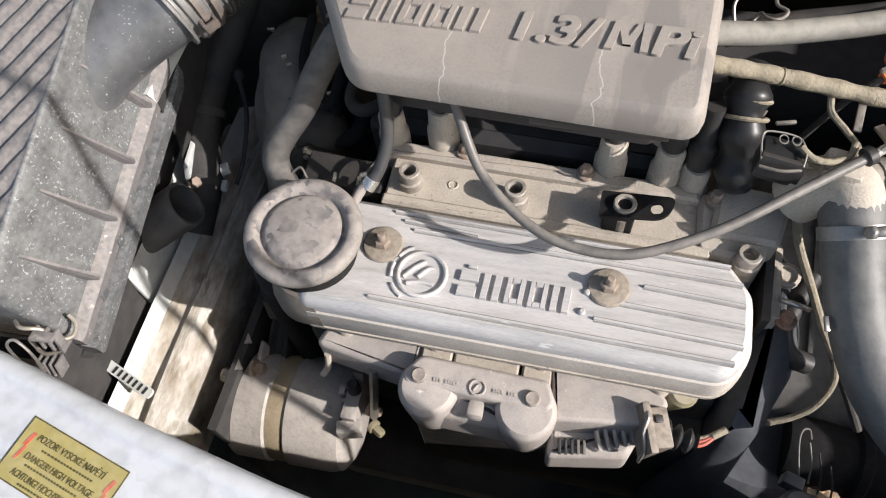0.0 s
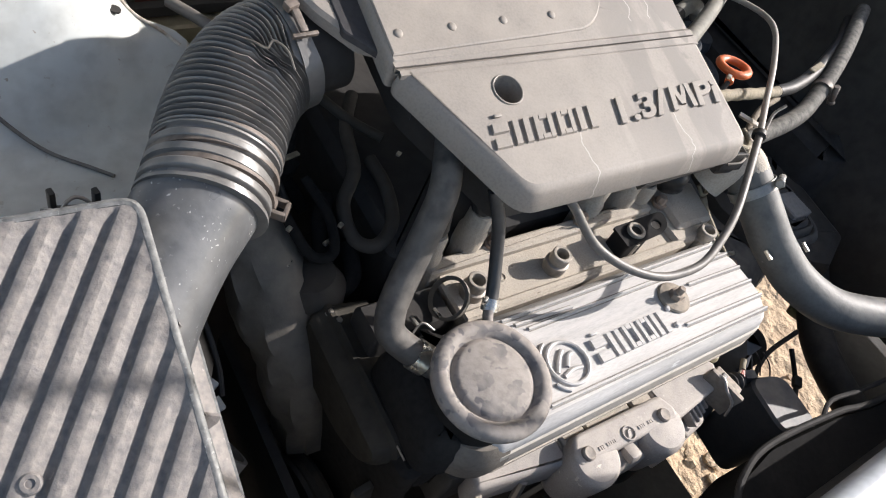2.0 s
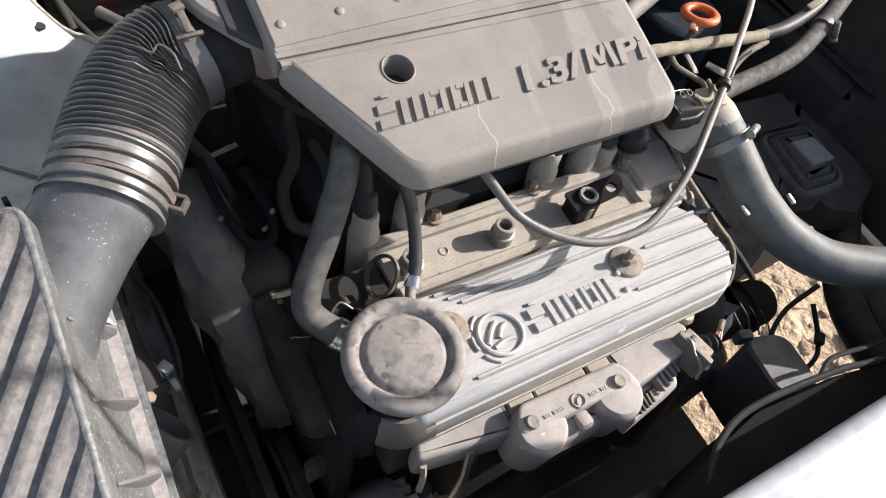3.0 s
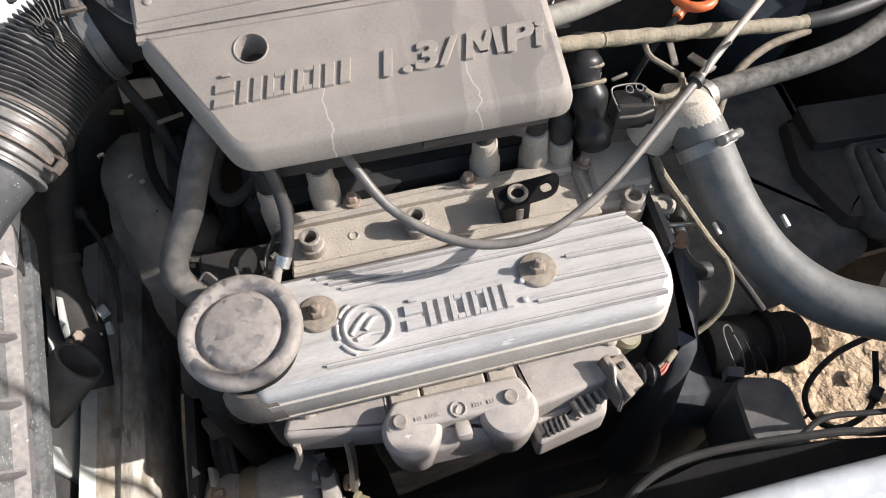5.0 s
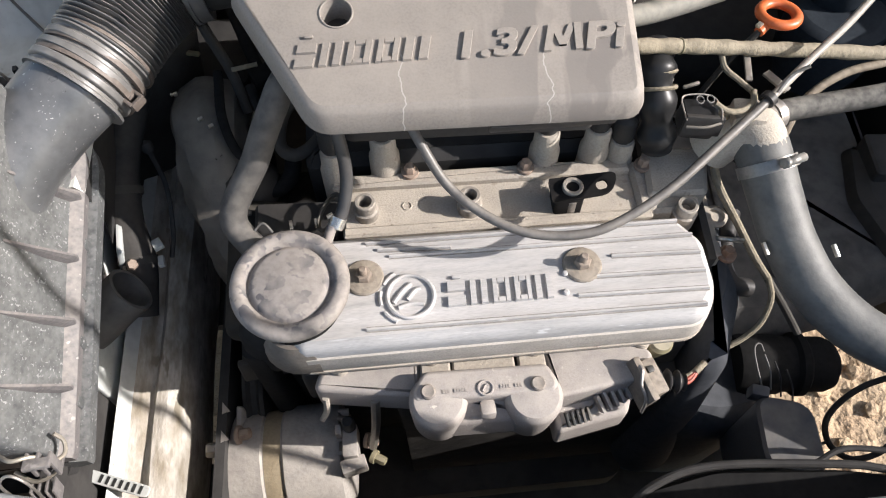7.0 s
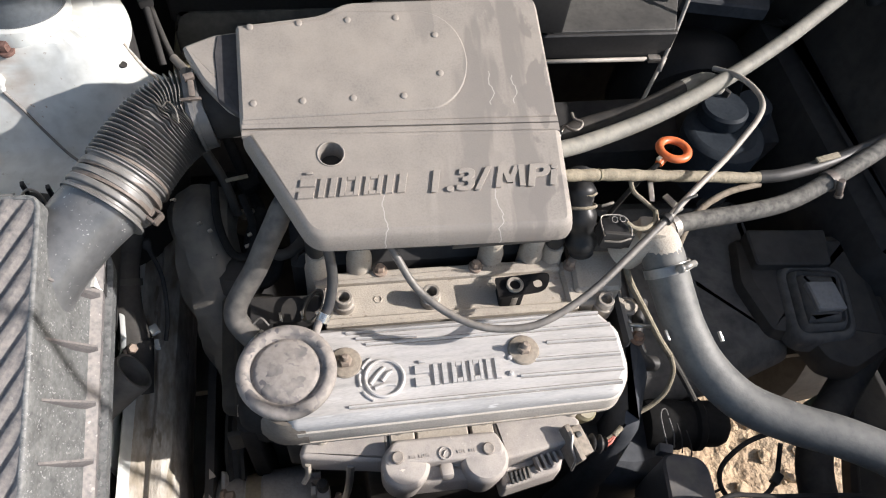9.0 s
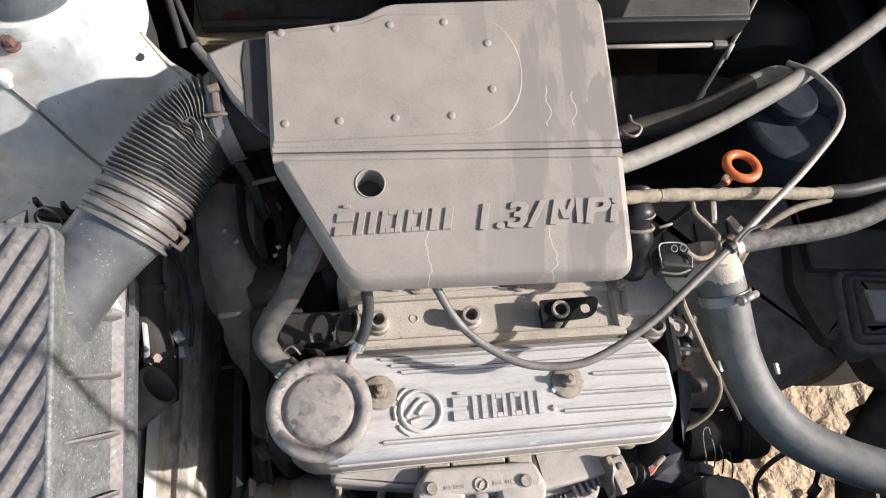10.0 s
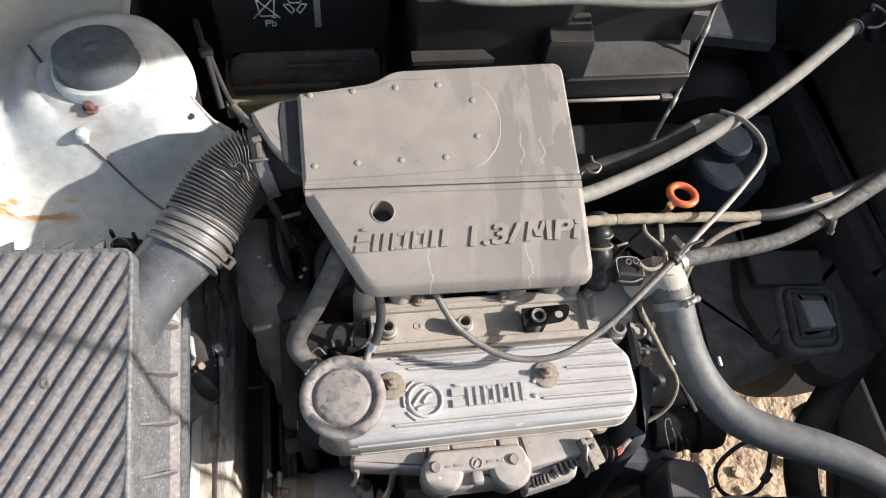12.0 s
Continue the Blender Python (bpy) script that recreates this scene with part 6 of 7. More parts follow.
def build_breather():
    hs = thing("breather_hose", (-0.19, 0.05, 0.78), "dusty rubber breather hose bending up from the oil filler neck", "hose")
    bm = tube([(-0.172, 0.018, 0.790), (-0.188, 0.034, 0.796), (-0.204, 0.052, 0.808), (-0.204, 0.062, 0.820), (-0.196, 0.072, 0.832), (-0.180, 0.086, 0.853), (-0.167, 0.097, 0.878), (-0.156, 0.108, 0.896), (-0.146, 0.124, 0.906), (-0.128, 0.150, 0.905)], 0.0118, 22, 10)
    part("hose", bm, M_HOSE, hs)
    bm = lathe([(0.0119, -0.006), (0.0132, -0.006), (0.0132, 0.006), (0.0119, 0.006)], (-0.186, 0.032, 0.7955), (-0.7, 0.65, 0.35), 28, close=False)
    part("clamp", bm, M_BRIGHT, hs, "bright wire clamp")
    part("clamp_ear", tube([(-0.190, 0.046, 0.807), (-0.180, 0.050, 0.815), (-0.172, 0.042, 0.812)], 0.0010, 6, 4), M_STEEL, hs)
    vh = thing("vent_hose", (-0.11, 0.06, 0.80), "thin black vent hose with a pale clip", "hose")
    part("hose", tube([(-0.1185, 0.041, 0.812), (-0.110, 0.055, 0.822), (-0.1045, 0.072, 0.842), (-0.106, 0.086, 0.870), (-0.112, 0.100, 0.895)], 0.0056, 14, 8), M_VENT, vh)
    part("clip", lathe([(0.0060, -0.005), (0.0070, -0.005), (0.0070, 0.005), (0.0060, 0.005)], (-0.1165, 0.045, 0.8145), (0.4, 0.6, 0.5), 18, close=False), M_BRIGHT, vh, "pale spring clip")
    part("clip_ear", block((-0.122, 0.048, 0.820), (0.006, 0.003, 0.006), (0, 0, 30), 0.0008), M_BRIGHT, vh)


build_breather()

CABLE = [(-0.062, 0.105, 0.898), (-0.050, 0.088, 0.893), (-0.041, 0.072, 0.882), (-0.022, 0.047, 0.857), (0.004, 0.026, 0.843), (0.034, 0.010, 0.8355), (0.064, 0.0040, 0.832), (0.098, 0.0045, 0.833), (0.132, 0.016, 0.838), (0.170, 0.036, 0.846), (0.215, 0.068, 0.855), (0.267, 0.106, 0.864)]


def build_cables():
    th = thing("throttle_cable", (0.1, 0.05, 0.82), "grey sheathed throttle cable looping over the valve cover", "cable")
    part("sheath", tube(CABLE, 0.0041, 14, 8), M_CABLE, th)
    part("thin_sheath", tube([(0.267, 0.106, 0.864), (0.310, 0.140, 0.869), (0.352, 0.172, 0.874), (0.388, 0.203, 0.878), (0.414, 0.228, 0.879), (0.429, 0.252, 0.877), (0.432, 0.280, 0.872), (0.422, 0.312, 0.865), (0.406, 0.338, 0.852)], 0.0036, 12, 8), M_CABLE_PALE, th, "pale thinner cable end")
    part("cable_tie", lathe([(0.0050, -0.004), (0.0075, -0.003), (0.0075, 0.003), (0.0050, 0.004)], (0.262, 0.103, 0.8635), (0.8, 0.58, 0.13), 14, close=False), M_BLACK, th)
    part("tie_tail", tube([(0.268, 0.104, 0.870), (0.278, 0.112, 0.882), (0.290, 0.112, 0.892)], 0.0018, 6, 4), M_STEEL, th)
    # brake servo hose
    sv = thing("brake_servo_hose", (0.4, 0.3, 0.82), "pale grey dusty vacuum hose from the cover to the brake servo", "hose")
    part("hose", tube([(0.118, 0.176, 0.893), (0.150, 0.190, 0.884), (0.200, 0.211, 0.872), (0.300, 0.257, 0.858), (0.410, 0.314, 0.854), (0.515, 0.377, 0.853), (0.605, 0.437, 0.853), (0.682, 0.490, 0.852)], 0.0100, 20, 8), M_HOSE_PALE, sv)
    part("elbow", tube([(0.684, 0.492, 0.852), (0.708, 0.510, 0.850), (0.730, 0.512, 0.840), (0.745, 0.500, 0.815)], 0.0135, 16, 6), M_BLACK_GLOSS, sv, "black end elbow")
    part("band", ring((0.682, 0.490, 0.852), (0.75, 0.62, 0), 0.0125, 0.0016, 22, 6), M_STEEL, sv)
    part("wire_loop", tube([(0.690, 0.476, 0.864), (0.706, 0.472, 0.869), (0.726, 0.488, 0.870), (0.730, 0.510, 0.866), (0.716, 0.520, 0.868), (0.708, 0.504, 0.872)], 0.0022, 8, 6), M_STEEL, sv)
    h2 = thing("return_hose", (0.28, 0.31, 0.79), "black hose with a worn pale end beside the servo", "hose")
    part("hose", tube([(0.165, 0.262, 0.812), (0.219, 0.280, 0.818), (0.262, 0.289, 0.822), (0.305, 0.300, 0.825), (0.340, 0.315, 0.828), (0.366, 0.327, 0.8305)], 0.0105, 18, 8), M_HOSE_DARK, h2)
    part("worn_end", tube([(0.360, 0.3245, 0.830), (0.371, 0.329, 0.831), (0.400, 0.338, 0.832), (0.418, 0.338, 0.826), (0.426, 0.334, 0.814)], 0.0100, 18, 8), M_HOSE_PALE, h2, "worn pale hose end")
    part("spring_clip", tube([(0.178, 0.246, 0.838), (0.186, 0.258, 0.846), (0.190, 0.250, 0.850), (0.198, 0.247, 0.851), (0.205, 0.252, 0.850), (0.208, 0.260, 0.850), (0.200, 0.266, 0.850), (0.198, 0.274, 0.852)], 0.0017, 8, 6), M_STEEL, h2)
    part("clip_stem", tube([(0.168, 0.250, 0.836), (0.164, 0.262, 0.846), (0.166, 0.270, 0.850)], 0.0016, 8, 4), M_STEEL, h2)
    # taped harness
    hn = thing("wiring_harness", (0.28, 0.16, 0.83), "wiring harness wrapped in dusty cloth tape", "wiring")
    hp = [(0.118, 0.148, 0.893), (0.160, 0.154, 0.885), (0.205, 0.160, 0.874), (0.262, 0.165, 0.861), (0.330, 0.170, 0.846), (0.395, 0.174, 0.832), (0.425, 0.178, 0.826)]
    bm = tube(hp, lambda t: 0.0068 + 0.0004 * math.sin(t * 75) + 0.0009 * noise.noise(Vector((t * 22, 0, 0))), 16, 20)
    part("taped_run", bm, M_TAPE, hn)
    for t in (0.30, 0.52):
        p = spline(hp, 20)
        q = p[int(t * (len(p) - 1))]
        part("tape_turn", ring(tuple(q), (1, 0.08, -0.22), 0.0066, 0.0009, 20, 6), M_OCHRE, hn)
    part("black_run", tube([(0.418, 0.177, 0.827), (0.454, 0.178, 0.828), (0.524, 0.195, 0.825), (0.640, 0.236, 0.820), (0.74, 0.285, 0.815)], 0.0080, 16, 8), M_BLACK, hn)
    part("branch", tube([(0.238, 0.160, 0.860), (0.240, 0.148, 0.855), (0.252, 0.136, 0.850), (0.262, 0.122, 0.846), (0.252, 0.108, 0.842), (0.236, 0.104, 0.840), (0.216, 0.106, 0.844)], 0.0028, 8, 8), M_TAPE, hn)
    part("lower_branch", tube([(0.420, 0.172, 0.820), (0.370, 0.160, 0.822), (0.330, 0.140, 0.815), (0.305, 0.112, 0.800), (0.298, 0.090, 0.780)], 0.0042, 12, 8), M_RUSTY_TAPE, hn)
    part("stay", block((0.262, 0.150, 0.852), (0.006, 0.028, 0.003), (10, 0, -8), 0.0008), M_STEEL, hn)
    part("stay", block((0.280, 0.128, 0.856), (0.008, 0.026, 0.003), (0, 0, 30), 0.0008), M_STEEL, hn)
    # coolant hose to the heater
    hh = thing("heater_hose", (0.45, 0.15, 0.80), "thick dusty grey heater hose with a clamp", "hose")
    part("hose", tube([(0.272, 0.112, 0.822), (0.300, 0.124, 0.818), (0.345, 0.131, 0.815), (0.394, 0.135, 0.816), (0.440, 0.143, 0.816), (0.478, 0.155, 0.818), (0.540, 0.180, 0.826), (0.618, 0.216, 0.833), (0.74, 0.278, 0.838)], 0.0108, 22, 8), M_HEATER_HOSE, hh)
    clamp_band((0.512, 0.168, 0.8225), (0.93, 0.36, 0.12), 0.0115, 0.010, hh, M_BRONZE, 120)
    part("clamp_tab", block((0.512, 0.192, 0.838), (0.034, 0.008, 0.003), (0, 0, 12), 0.001), M_TAPE, hh)
    part("end_clip", lathe([(0.0143, -0.005), (0.0158, -0.005), (0.0158, 0.005), (0.0143, 0.005)], (0.287, 0.120, 0.8185), (0.87, 0.45, -0.15), 24, close=False), M_STEEL, hh)
    # top radiator hose
    rh = thing("radiator_hose", (0.40, -0.05, 0.70), "large grey rubber radiator hose curving to the front", "hose")
    bm = tube([(0.262, 0.098, 0.826), (0.268, 0.080, 0.816), (0.277, 0.046, 0.794), (0.289, 0.012, 0.770), (0.310, -0.028, 0.748), (0.345, -0.068, 0.735), (0.395, -0.098, 0.732), (0.450, -0.124, 0.734), (0.505, -0.158, 0.732), (0.550, -0.205, 0.72), (0.57, -0.26, 0.69)], lambda t: 0.0245 - 0.0008 * smooth(0.05, 0.25, t), 32, 10)
    part("hose", bm, M_HOSE_GREY, rh)
    clamp_band((0.2715, 0.070, 0.8095), (0.2, -0.84, -0.5), 0.0252, 0.011, rh, M_CLAMP, 200)
    for p, a in (((0.262, 0.004, 0.776), 60), ((0.324, -0.004, 0.776), -40)):
        part("mark", block(p, (0.003, 0.012, 0.004), (20, 0, 12), 0.0006), M_BRIGHT, rh)
    # lower hose crossing under it
    lh = thing("lower_hose", (0.5, -0.06, 0.5), "dark rubber hose passing below the radiator hose", "hose")
    part("hose", tube([(0.745, 0.11, 0.56), (0.690, 0.060, 0.552), (0.633, 0.013, 0.55), (0.585, -0.028, 0.55), (0.542, -0.069, 0.55), (0.514, -0.125, 0.548), (0.510, -0.23, 0.53)], 0.0240, 22, 8), M_HOSE_DARK, lh)
    part("fitting", block((0.566, -0.022, 0.535), (0.030, 0.022, 0.018), (0, 0, 20), 0.005), M_GREEN, lh, "dark green plastic fitting")


M_HEATER_HOSE = material("dusty_heater_hose", (0.045, 0.044, 0.043), (0.07, 0.068, 0.065), 0.75, 0, 260, 40, 0.25, 0.8, (0.20, 0.19, 0.17), shine=0.15)
M_GREEN = material("dark_green_plastic", (0.03, 0.045, 0.018), (0.05, 0.07, 0.03), 0.6, 0, 200, 30, 0.1, 0.1)
M_RUSTY_TAPE = material("brown_stained_tape", (0.12, 0.095, 0.065), (0.19, 0.155, 0.11), 0.85, 0, 300, 40, 0.4, 0.3)
M_CABLE_PALE = material("pale_cable_sheath", (0.24, 0.225, 0.205), (0.32, 0.30, 0.27), 0.5, 0, 300, 30, 0.05, 0.4)
M_HOSE_PALE = material("pale_dusty_hose", (0.14, 0.136, 0.122), (0.20, 0.195, 0.175), 0.7, 0, 260, 24, 0.15, 0.7, (0.28, 0.265, 0.225), shine=0.3)
M_CLAMP = material("painted_clamp", (0.20, 0.205, 0.20), (0.28, 0.28, 0.27), 0.4, 0.5, 300, 30, 0.1, 0.3)
build_cables()


def build_thermostat():
    th = thing("thermostat_housing", (0.24, 0.10, 0.72), "dusty cast thermostat housing with a sensor plug", "thermostat housing")
    bm = tube([(0.232, 0.106, 0.796), (0.243, 0.104, 0.818), (0.260, 0.098, 0.828), (0.268, 0.082, 0.818)], 0.0235, 24, 8)
    part("casting", bm, M_HEAD, th)
    part("boss", block((0.250, 0.102, 0.846), (0.030, 0.026, 0.016), (0, 0, -12), 0.007), M_HEAD, th)
    part("spout", tube([(0.262, 0.108, 0.826), (0.285, 0.119, 0.819)], 0.0138, 18, 1, smooth_path=False), M_HEAD_DARK, th)
    part("base", slab(rounded([(0.170, 0.068), (0.226, 0.066), (0.238, 0.118), (0.176, 0.124)], 0.006), [(0.75, 0), (0.776, 0), (0.780, 0.004)]), M_HEAD, th)
    # black rubber elbow and the sensor connector
    part("rubber_elbow", tube([(0.178, 0.170, 0.862), (0.176, 0.156, 0.862), (0.176, 0.138, 0.846), (0.180, 0.122, 0.818), (0.184, 0.112, 0.792)], lambda t: 0.0165 + 0.0022 * math.sin(t * 24), 24, 14), M_BLACK_GLOSS, th, "black rubber elbow")
    for t, z in ((0.168, 0.868), (0.178, 0.858)):
        part("pale_band", ring((0.1765, 0.150 + (t - 0.168) * -1.0, z - 0.012), (0, 0.7, 0.7), 0.0175, 0.002, 26, 6), M_TAPE, th)
    plug = part("sensor_plug", block((0.2000, 0.0950, 0.8540), (0.030, 0.026, 0.024), (0, 6, -6), 0.004), M_BLACK_GLOSS, th, "black sensor connector")
    part("plug_rim", block((0.2000, 0.0835, 0.8600), (0.034, 0.005, 0.020), (-10, 6, -6), 0.0015), M_BLACK, plug)
    part("wire_bail", tube([(0.1840, 0.0830, 0.8690), (0.1845, 0.1040, 0.8705), (0.1920, 0.1085, 0.8710), (0.2110, 0.1060, 0.8700), (0.2160, 0.0930, 0.8690), (0.2140, 0.0810, 0.8680)], 0.0008, 8, 6), M_STEEL, plug, "thin dull wire bail")
    part("wire_bail", tube([(0.1840, 0.0800, 0.8640), (0.1990, 0.0765, 0.8660), (0.2140, 0.0810, 0.8640)], 0.0013, 8, 6), M_GRIME_LIGHT, plug)
    for x in (0.199, 0.208):
        part("wire_curl", ring((x, 0.101, 0.8725), (0.2, -0.3, 1), 0.0034, 0.0006, 20, 6), M_GREY_PANEL, plug)
    part("lead", tube([(0.212, 0.098, 0.870), (0.222, 0.092, 0.866), (0.236, 0.094, 0.862), (0.250, 0.104, 0.858), (0.256, 0.118, 0.858)], 0.0026, 10, 6), M_TAPE, plug)
    part("side_clip", block((0.208, 0.138, 0.848), (0.016, 0.003, 0.003), (0, 0, 14), 0.001), M_STEEL, th)
    part("side_clip", block((0.190, 0.142, 0.850), (0.009, 0.003, 0.003), (0, 0, 60), 0.001), M_STEEL, th)
    # earth lead down the end of the block
    ld = thing("earth_lead", (0.28, 0.02, 0.62), "thin dusty sheathed lead along the end of the engine", "cable")
    part("sheath", tube([(0.240, 0.096, 0.776), (0.247, 0.082, 0.760), (0.266, 0.056, 0.734), (0.285, 0.030, 0.708), (0.299, 0.014, 0.692)], 0.0040, 10, 8), M_TAPE, ld)
    part("dark_end", tube([(0.298, 0.0155, 0.693), (0.318, -0.008, 0.668), (0.335, -0.030, 0.645)], 0.0040, 10, 6), M_GRIME_SHADE, ld)
    part("branch", tube([(0.299, 0.014, 0.694), (0.302, -0.004, 0.680), (0.292, -0.022, 0.664), (0.276, -0.032, 0.652), (0.259, -0.038, 0.645)], 0.0032, 10, 8), M_TAPE, ld)
    part("curl", tube([(0.234, 0.106, 0.786), (0.238, 0.098, 0.778), (0.246, 0.098, 0.778), (0.250, 0.104, 0.782)], 0.0022, 8, 5), M_TAPE, ld)


build_thermostat()


def build_dipstick():
    ds = thing("dipstick", (0.29, 0.18, 0.80), "orange plastic dipstick ring handle", "dipstick")
    c = Vector((0.2925, 0.1872, 0.8775))
    part("ring_handle", ring(c, (0.05, 0.14, 1), 0.0165, 0.0050, 36, 12, squash=0.9), M_ORANGE, ds)
    part("handle_neck", tube([c + Vector((-0.0145, -0.010, -0.002)), c + Vector((-0.022, -0.016, -0.004))], 0.0048, 12, 1, smooth_path=False), M_ORANGE, ds)
    part("stem", tube([c + Vector((-0.021, -0.015, -0.004)), c + Vector((-0.045, -0.022, -0.040)), c + Vector((-0.075, -0.03, -0.12))], 0.003, 8, 4), M_GRIME_SHADE, ds)
    part("neck_clip", block(tuple(c + Vector((-0.022, -0.0125, 0.001))), (0.006, 0.005, 0.004), (0, 0, 35), 0.001), M_BRIGHT, ds)


build_dipstick()


# dusty black plastic, lifted to a paler grey for sunlight
M_SUNLIT_BLACK = material("sunlit_dusty_black_plastic", (0.055, 0.054, 0.052), (0.10, 0.097, 0.09), 0.6, 0, 160, 18, 0.1, 0.2, (0.14, 0.13, 0.12), shine=0.3)


def build_rear():
    # heater air intake box with its grille and seal
    hb = thing("heater_intake_box", (0.175, 0.47, 0.72), "black plastic heater intake box with a mesh grille and rubber seal", "air intake")
    out = rounded([(-0.026, 0.436), (0.180, 0.432), (0.212, 0.470), (0.412, 0.466), (0.420, 0.64), (-0.034, 0.64)], 0.006, 4)
    bm = slab(out, [(0.735, 0.010), (0.860, 0.004), (0.935, 0.0), (0.985, -0.006), (0.990, 0.006)])
    part("body", bm, M_BLACK_GLOSS, hb)
    bm = slab(rounded([(0.190, 0.405), (0.378, 0.403), (0.404, 0.50), (0.190, 0.50)], 0.003), [(0.815, 0.002), (0.853, 0), (0.855, 0.002)])
    part("lower_ledge", bm, M_BLACK, hb)
    # paler sheet over the black ledge, painting the sunlit part
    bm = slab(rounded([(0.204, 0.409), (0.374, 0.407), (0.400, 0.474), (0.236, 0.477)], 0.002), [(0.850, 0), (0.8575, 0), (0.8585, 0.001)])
    part("sunlit_panel", bm, M_SUNLIT_BLACK, hb, "dusty front panel made paler for the sun on it")
    bm = slab(rounded([(-0.030, 0.418), (0.085, 0.417), (0.070, 0.434), (-0.030, 0.436)], 0.002), [(0.842, 0), (0.850, 0)], (0, 0.1))
    part("ledge_strip", bm, M_BLACK, hb)
    part("lug", slab(rounded([(0.148, 0.402), (0.214, 0.400), (0.222, 0.460), (0.156, 0.470)], 0.004), [(0.865, 0), (0.926, 0), (0.931, 0.003)]), M_BLACK_GLOSS, hb)
    part("lug_top", slab(rounded([(0.152, 0.405), (0.211, 0.403), (0.219, 0.456), (0.159, 0.466)], 0.004), [(0.928, 0), (0.9325, 0), (0.933, 0.001)]), M_BLACK, hb)
    part("gusset", slab(rounded([(0.375, 0.462), (0.398, 0.456), (0.412, 0.478), (0.400, 0.484)], 0.002), [(0.870, 0), (0.918, 0)]), M_GREY_PANEL, hb)
    rim = [(-0.026, 0.640), (-0.020, 0.480), (0.017, 0.432), (0.080, 0.420), (0.175, 0.419), (0.288, 0.409), (0.359, 0.414), (0.404, 0.442), (0.424, 0.500), (0.430, 0.640)]
    rim = [(x, y, 0.990 + 0.10 * (y - 0.420)) for x, y in rim]
    part("rubber_seal", tube(rim, 0.0060, 12, 8), M_SEAL, hb, "pale rubber edge seal")
    part("inner_seal", tube([(x + (0.012 if x < 0.17 else -0.012) * (1 if abs(x - 0.175) > 0.1 else 0), y + 0.014, z + 0.002) for x, y, z in rim], 0.0040, 10, 8), M_SEAL, hb)
    mesh_bm = bmesh.new()
    for k in range(51):
        x = -0.004 + 0.0079 * k
        tube([(x, 0.436, 0.988), (x, 0.620, 1.006)], 0.0009, 4, 1, mesh_bm, smooth_path=False)
    for k in range(20):
        y = 0.442 + 0.0092 * k
        tube([(-0.010, y, 0.9885 + 0.1 * (y - 0.436)), (0.404, y, 0.9885 + 0.1 * (y - 0.436))], 0.0009, 4, 1, mesh_bm, smooth_path=False)
    part("wire_grille", mesh_bm, M_STEEL, hb, "fine steel wire grille", smooth=0)
    part("rod", tube([(0.150, 0.400, 0.816), (0.345, 0.400, 0.813)], 0.0030, 8, 1, smooth_path=False), M_CABLE_PALE, hb, "pale thin rod")
    part("rod_clip", block((0.356, 0.400, 0.8130), (0.018, 0.010, 0.008), (0, 0, 0), 0.0015), M_STEEL, hb)
    # bonnet cable clipped down the box's side
    rc = thing("release_cable", (0.36, 0.42, 0.74), "thin grey release cable hanging beside the intake box", "cable")
    part("sheath", tube([(0.430, 0.530, 0.985), (0.418, 0.490, 0.945), (0.404, 0.455, 0.890), (0.378, 0.410, 0.830), (0.352, 0.375, 0.790), (0.328, 0.345, 0.760)], 0.0028, 8, 8), M_CABLE_PALE, rc)
    for p in ((0.404, 0.455, 0.890), (0.366, 0.392, 0.810), (0.335, 0.352, 0.768)):
        part("bead", tube([Vector(p) + Vector((0.004, 0.006, 0.007)), Vector(p) - Vector((0.004, 0.006, 0.007))], 0.0036, 8, 1, smooth_path=False), M_CABLE_PALE, rc)
    # battery on its tray
    bt = thing("battery", (-0.165, 0.6100, 0.74), "black car battery with white recycling symbols", "battery")
    part("case", slab(rounded([(-0.292, 0.5200), (-0.048, 0.5200), (-0.048, 0.6900), (-0.292, 0.6900)], 0.006), [(0.800, 0), (0.930, 0), (0.950, 0.001), (0.953, 0.004)]), M_BATTERY, bt)
    part("foot", slab(rounded([(-0.288, 0.5040), (-0.060, 0.5040), (-0.060, 0.6900), (-0.288, 0.6900)], 0.006), [(0.748, 0), (0.795, 0), (0.815, 0.012)]), M_BATTERY_FOOT, bt, "grimy lower case")
    part("red_mark", block((-0.243, 0.5030, 0.772), (0.022, 0.002, 0.014), (0, 0, 0), 0.0008), M_DULL_RED, bt, "dull red mark")
    part("foot_ledge", block((-0.150, 0.5020, 0.800), (0.110, 0.006, 0.010), (0, 0, 0), 0.002), M_BATTERY_FOOT, bt)

    def ink(x0, z0, x1, z1, w=0.0022, name="symbol_bar"):
        return part(name, tube([(x0, 0.5195, z0), (x1, 0.5195, z1)], w / 2, 6, 1, smooth_path=False), M_WHITE_INK, bt)

    cx, cz = -0.2205, 0.905
    for seg in ((-0.019, 0.018, 0.017, -0.024), (0.017, 0.018, -0.019, -0.024), (-0.016, 0.016, 0.016, 0.016), (-0.013, 0.016, -0.009, -0.020), (0.013, 0.016, 0.009, -0.020), (-0.009, -0.020, 0.009, -0.020)):
        ink(cx + seg[0], cz + seg[1], cx + seg[2], cz + seg[3])
    part("symbol_wheel", ring((cx + 0.010, 0.5195, cz - 0.021), (0, 1, 0), 0.0026, 0.001, 14, 6), M_WHITE_INK, bt)
    rx, rz = -0.181, 0.902
    for k in range(3):
        a0 = radians(90 + 120 * k)
        p = [(rx + 0.016 * math.cos(a0 + t), rz + 0.015 * math.sin(a0 + t)) for t in (radians(-38), radians(38))]
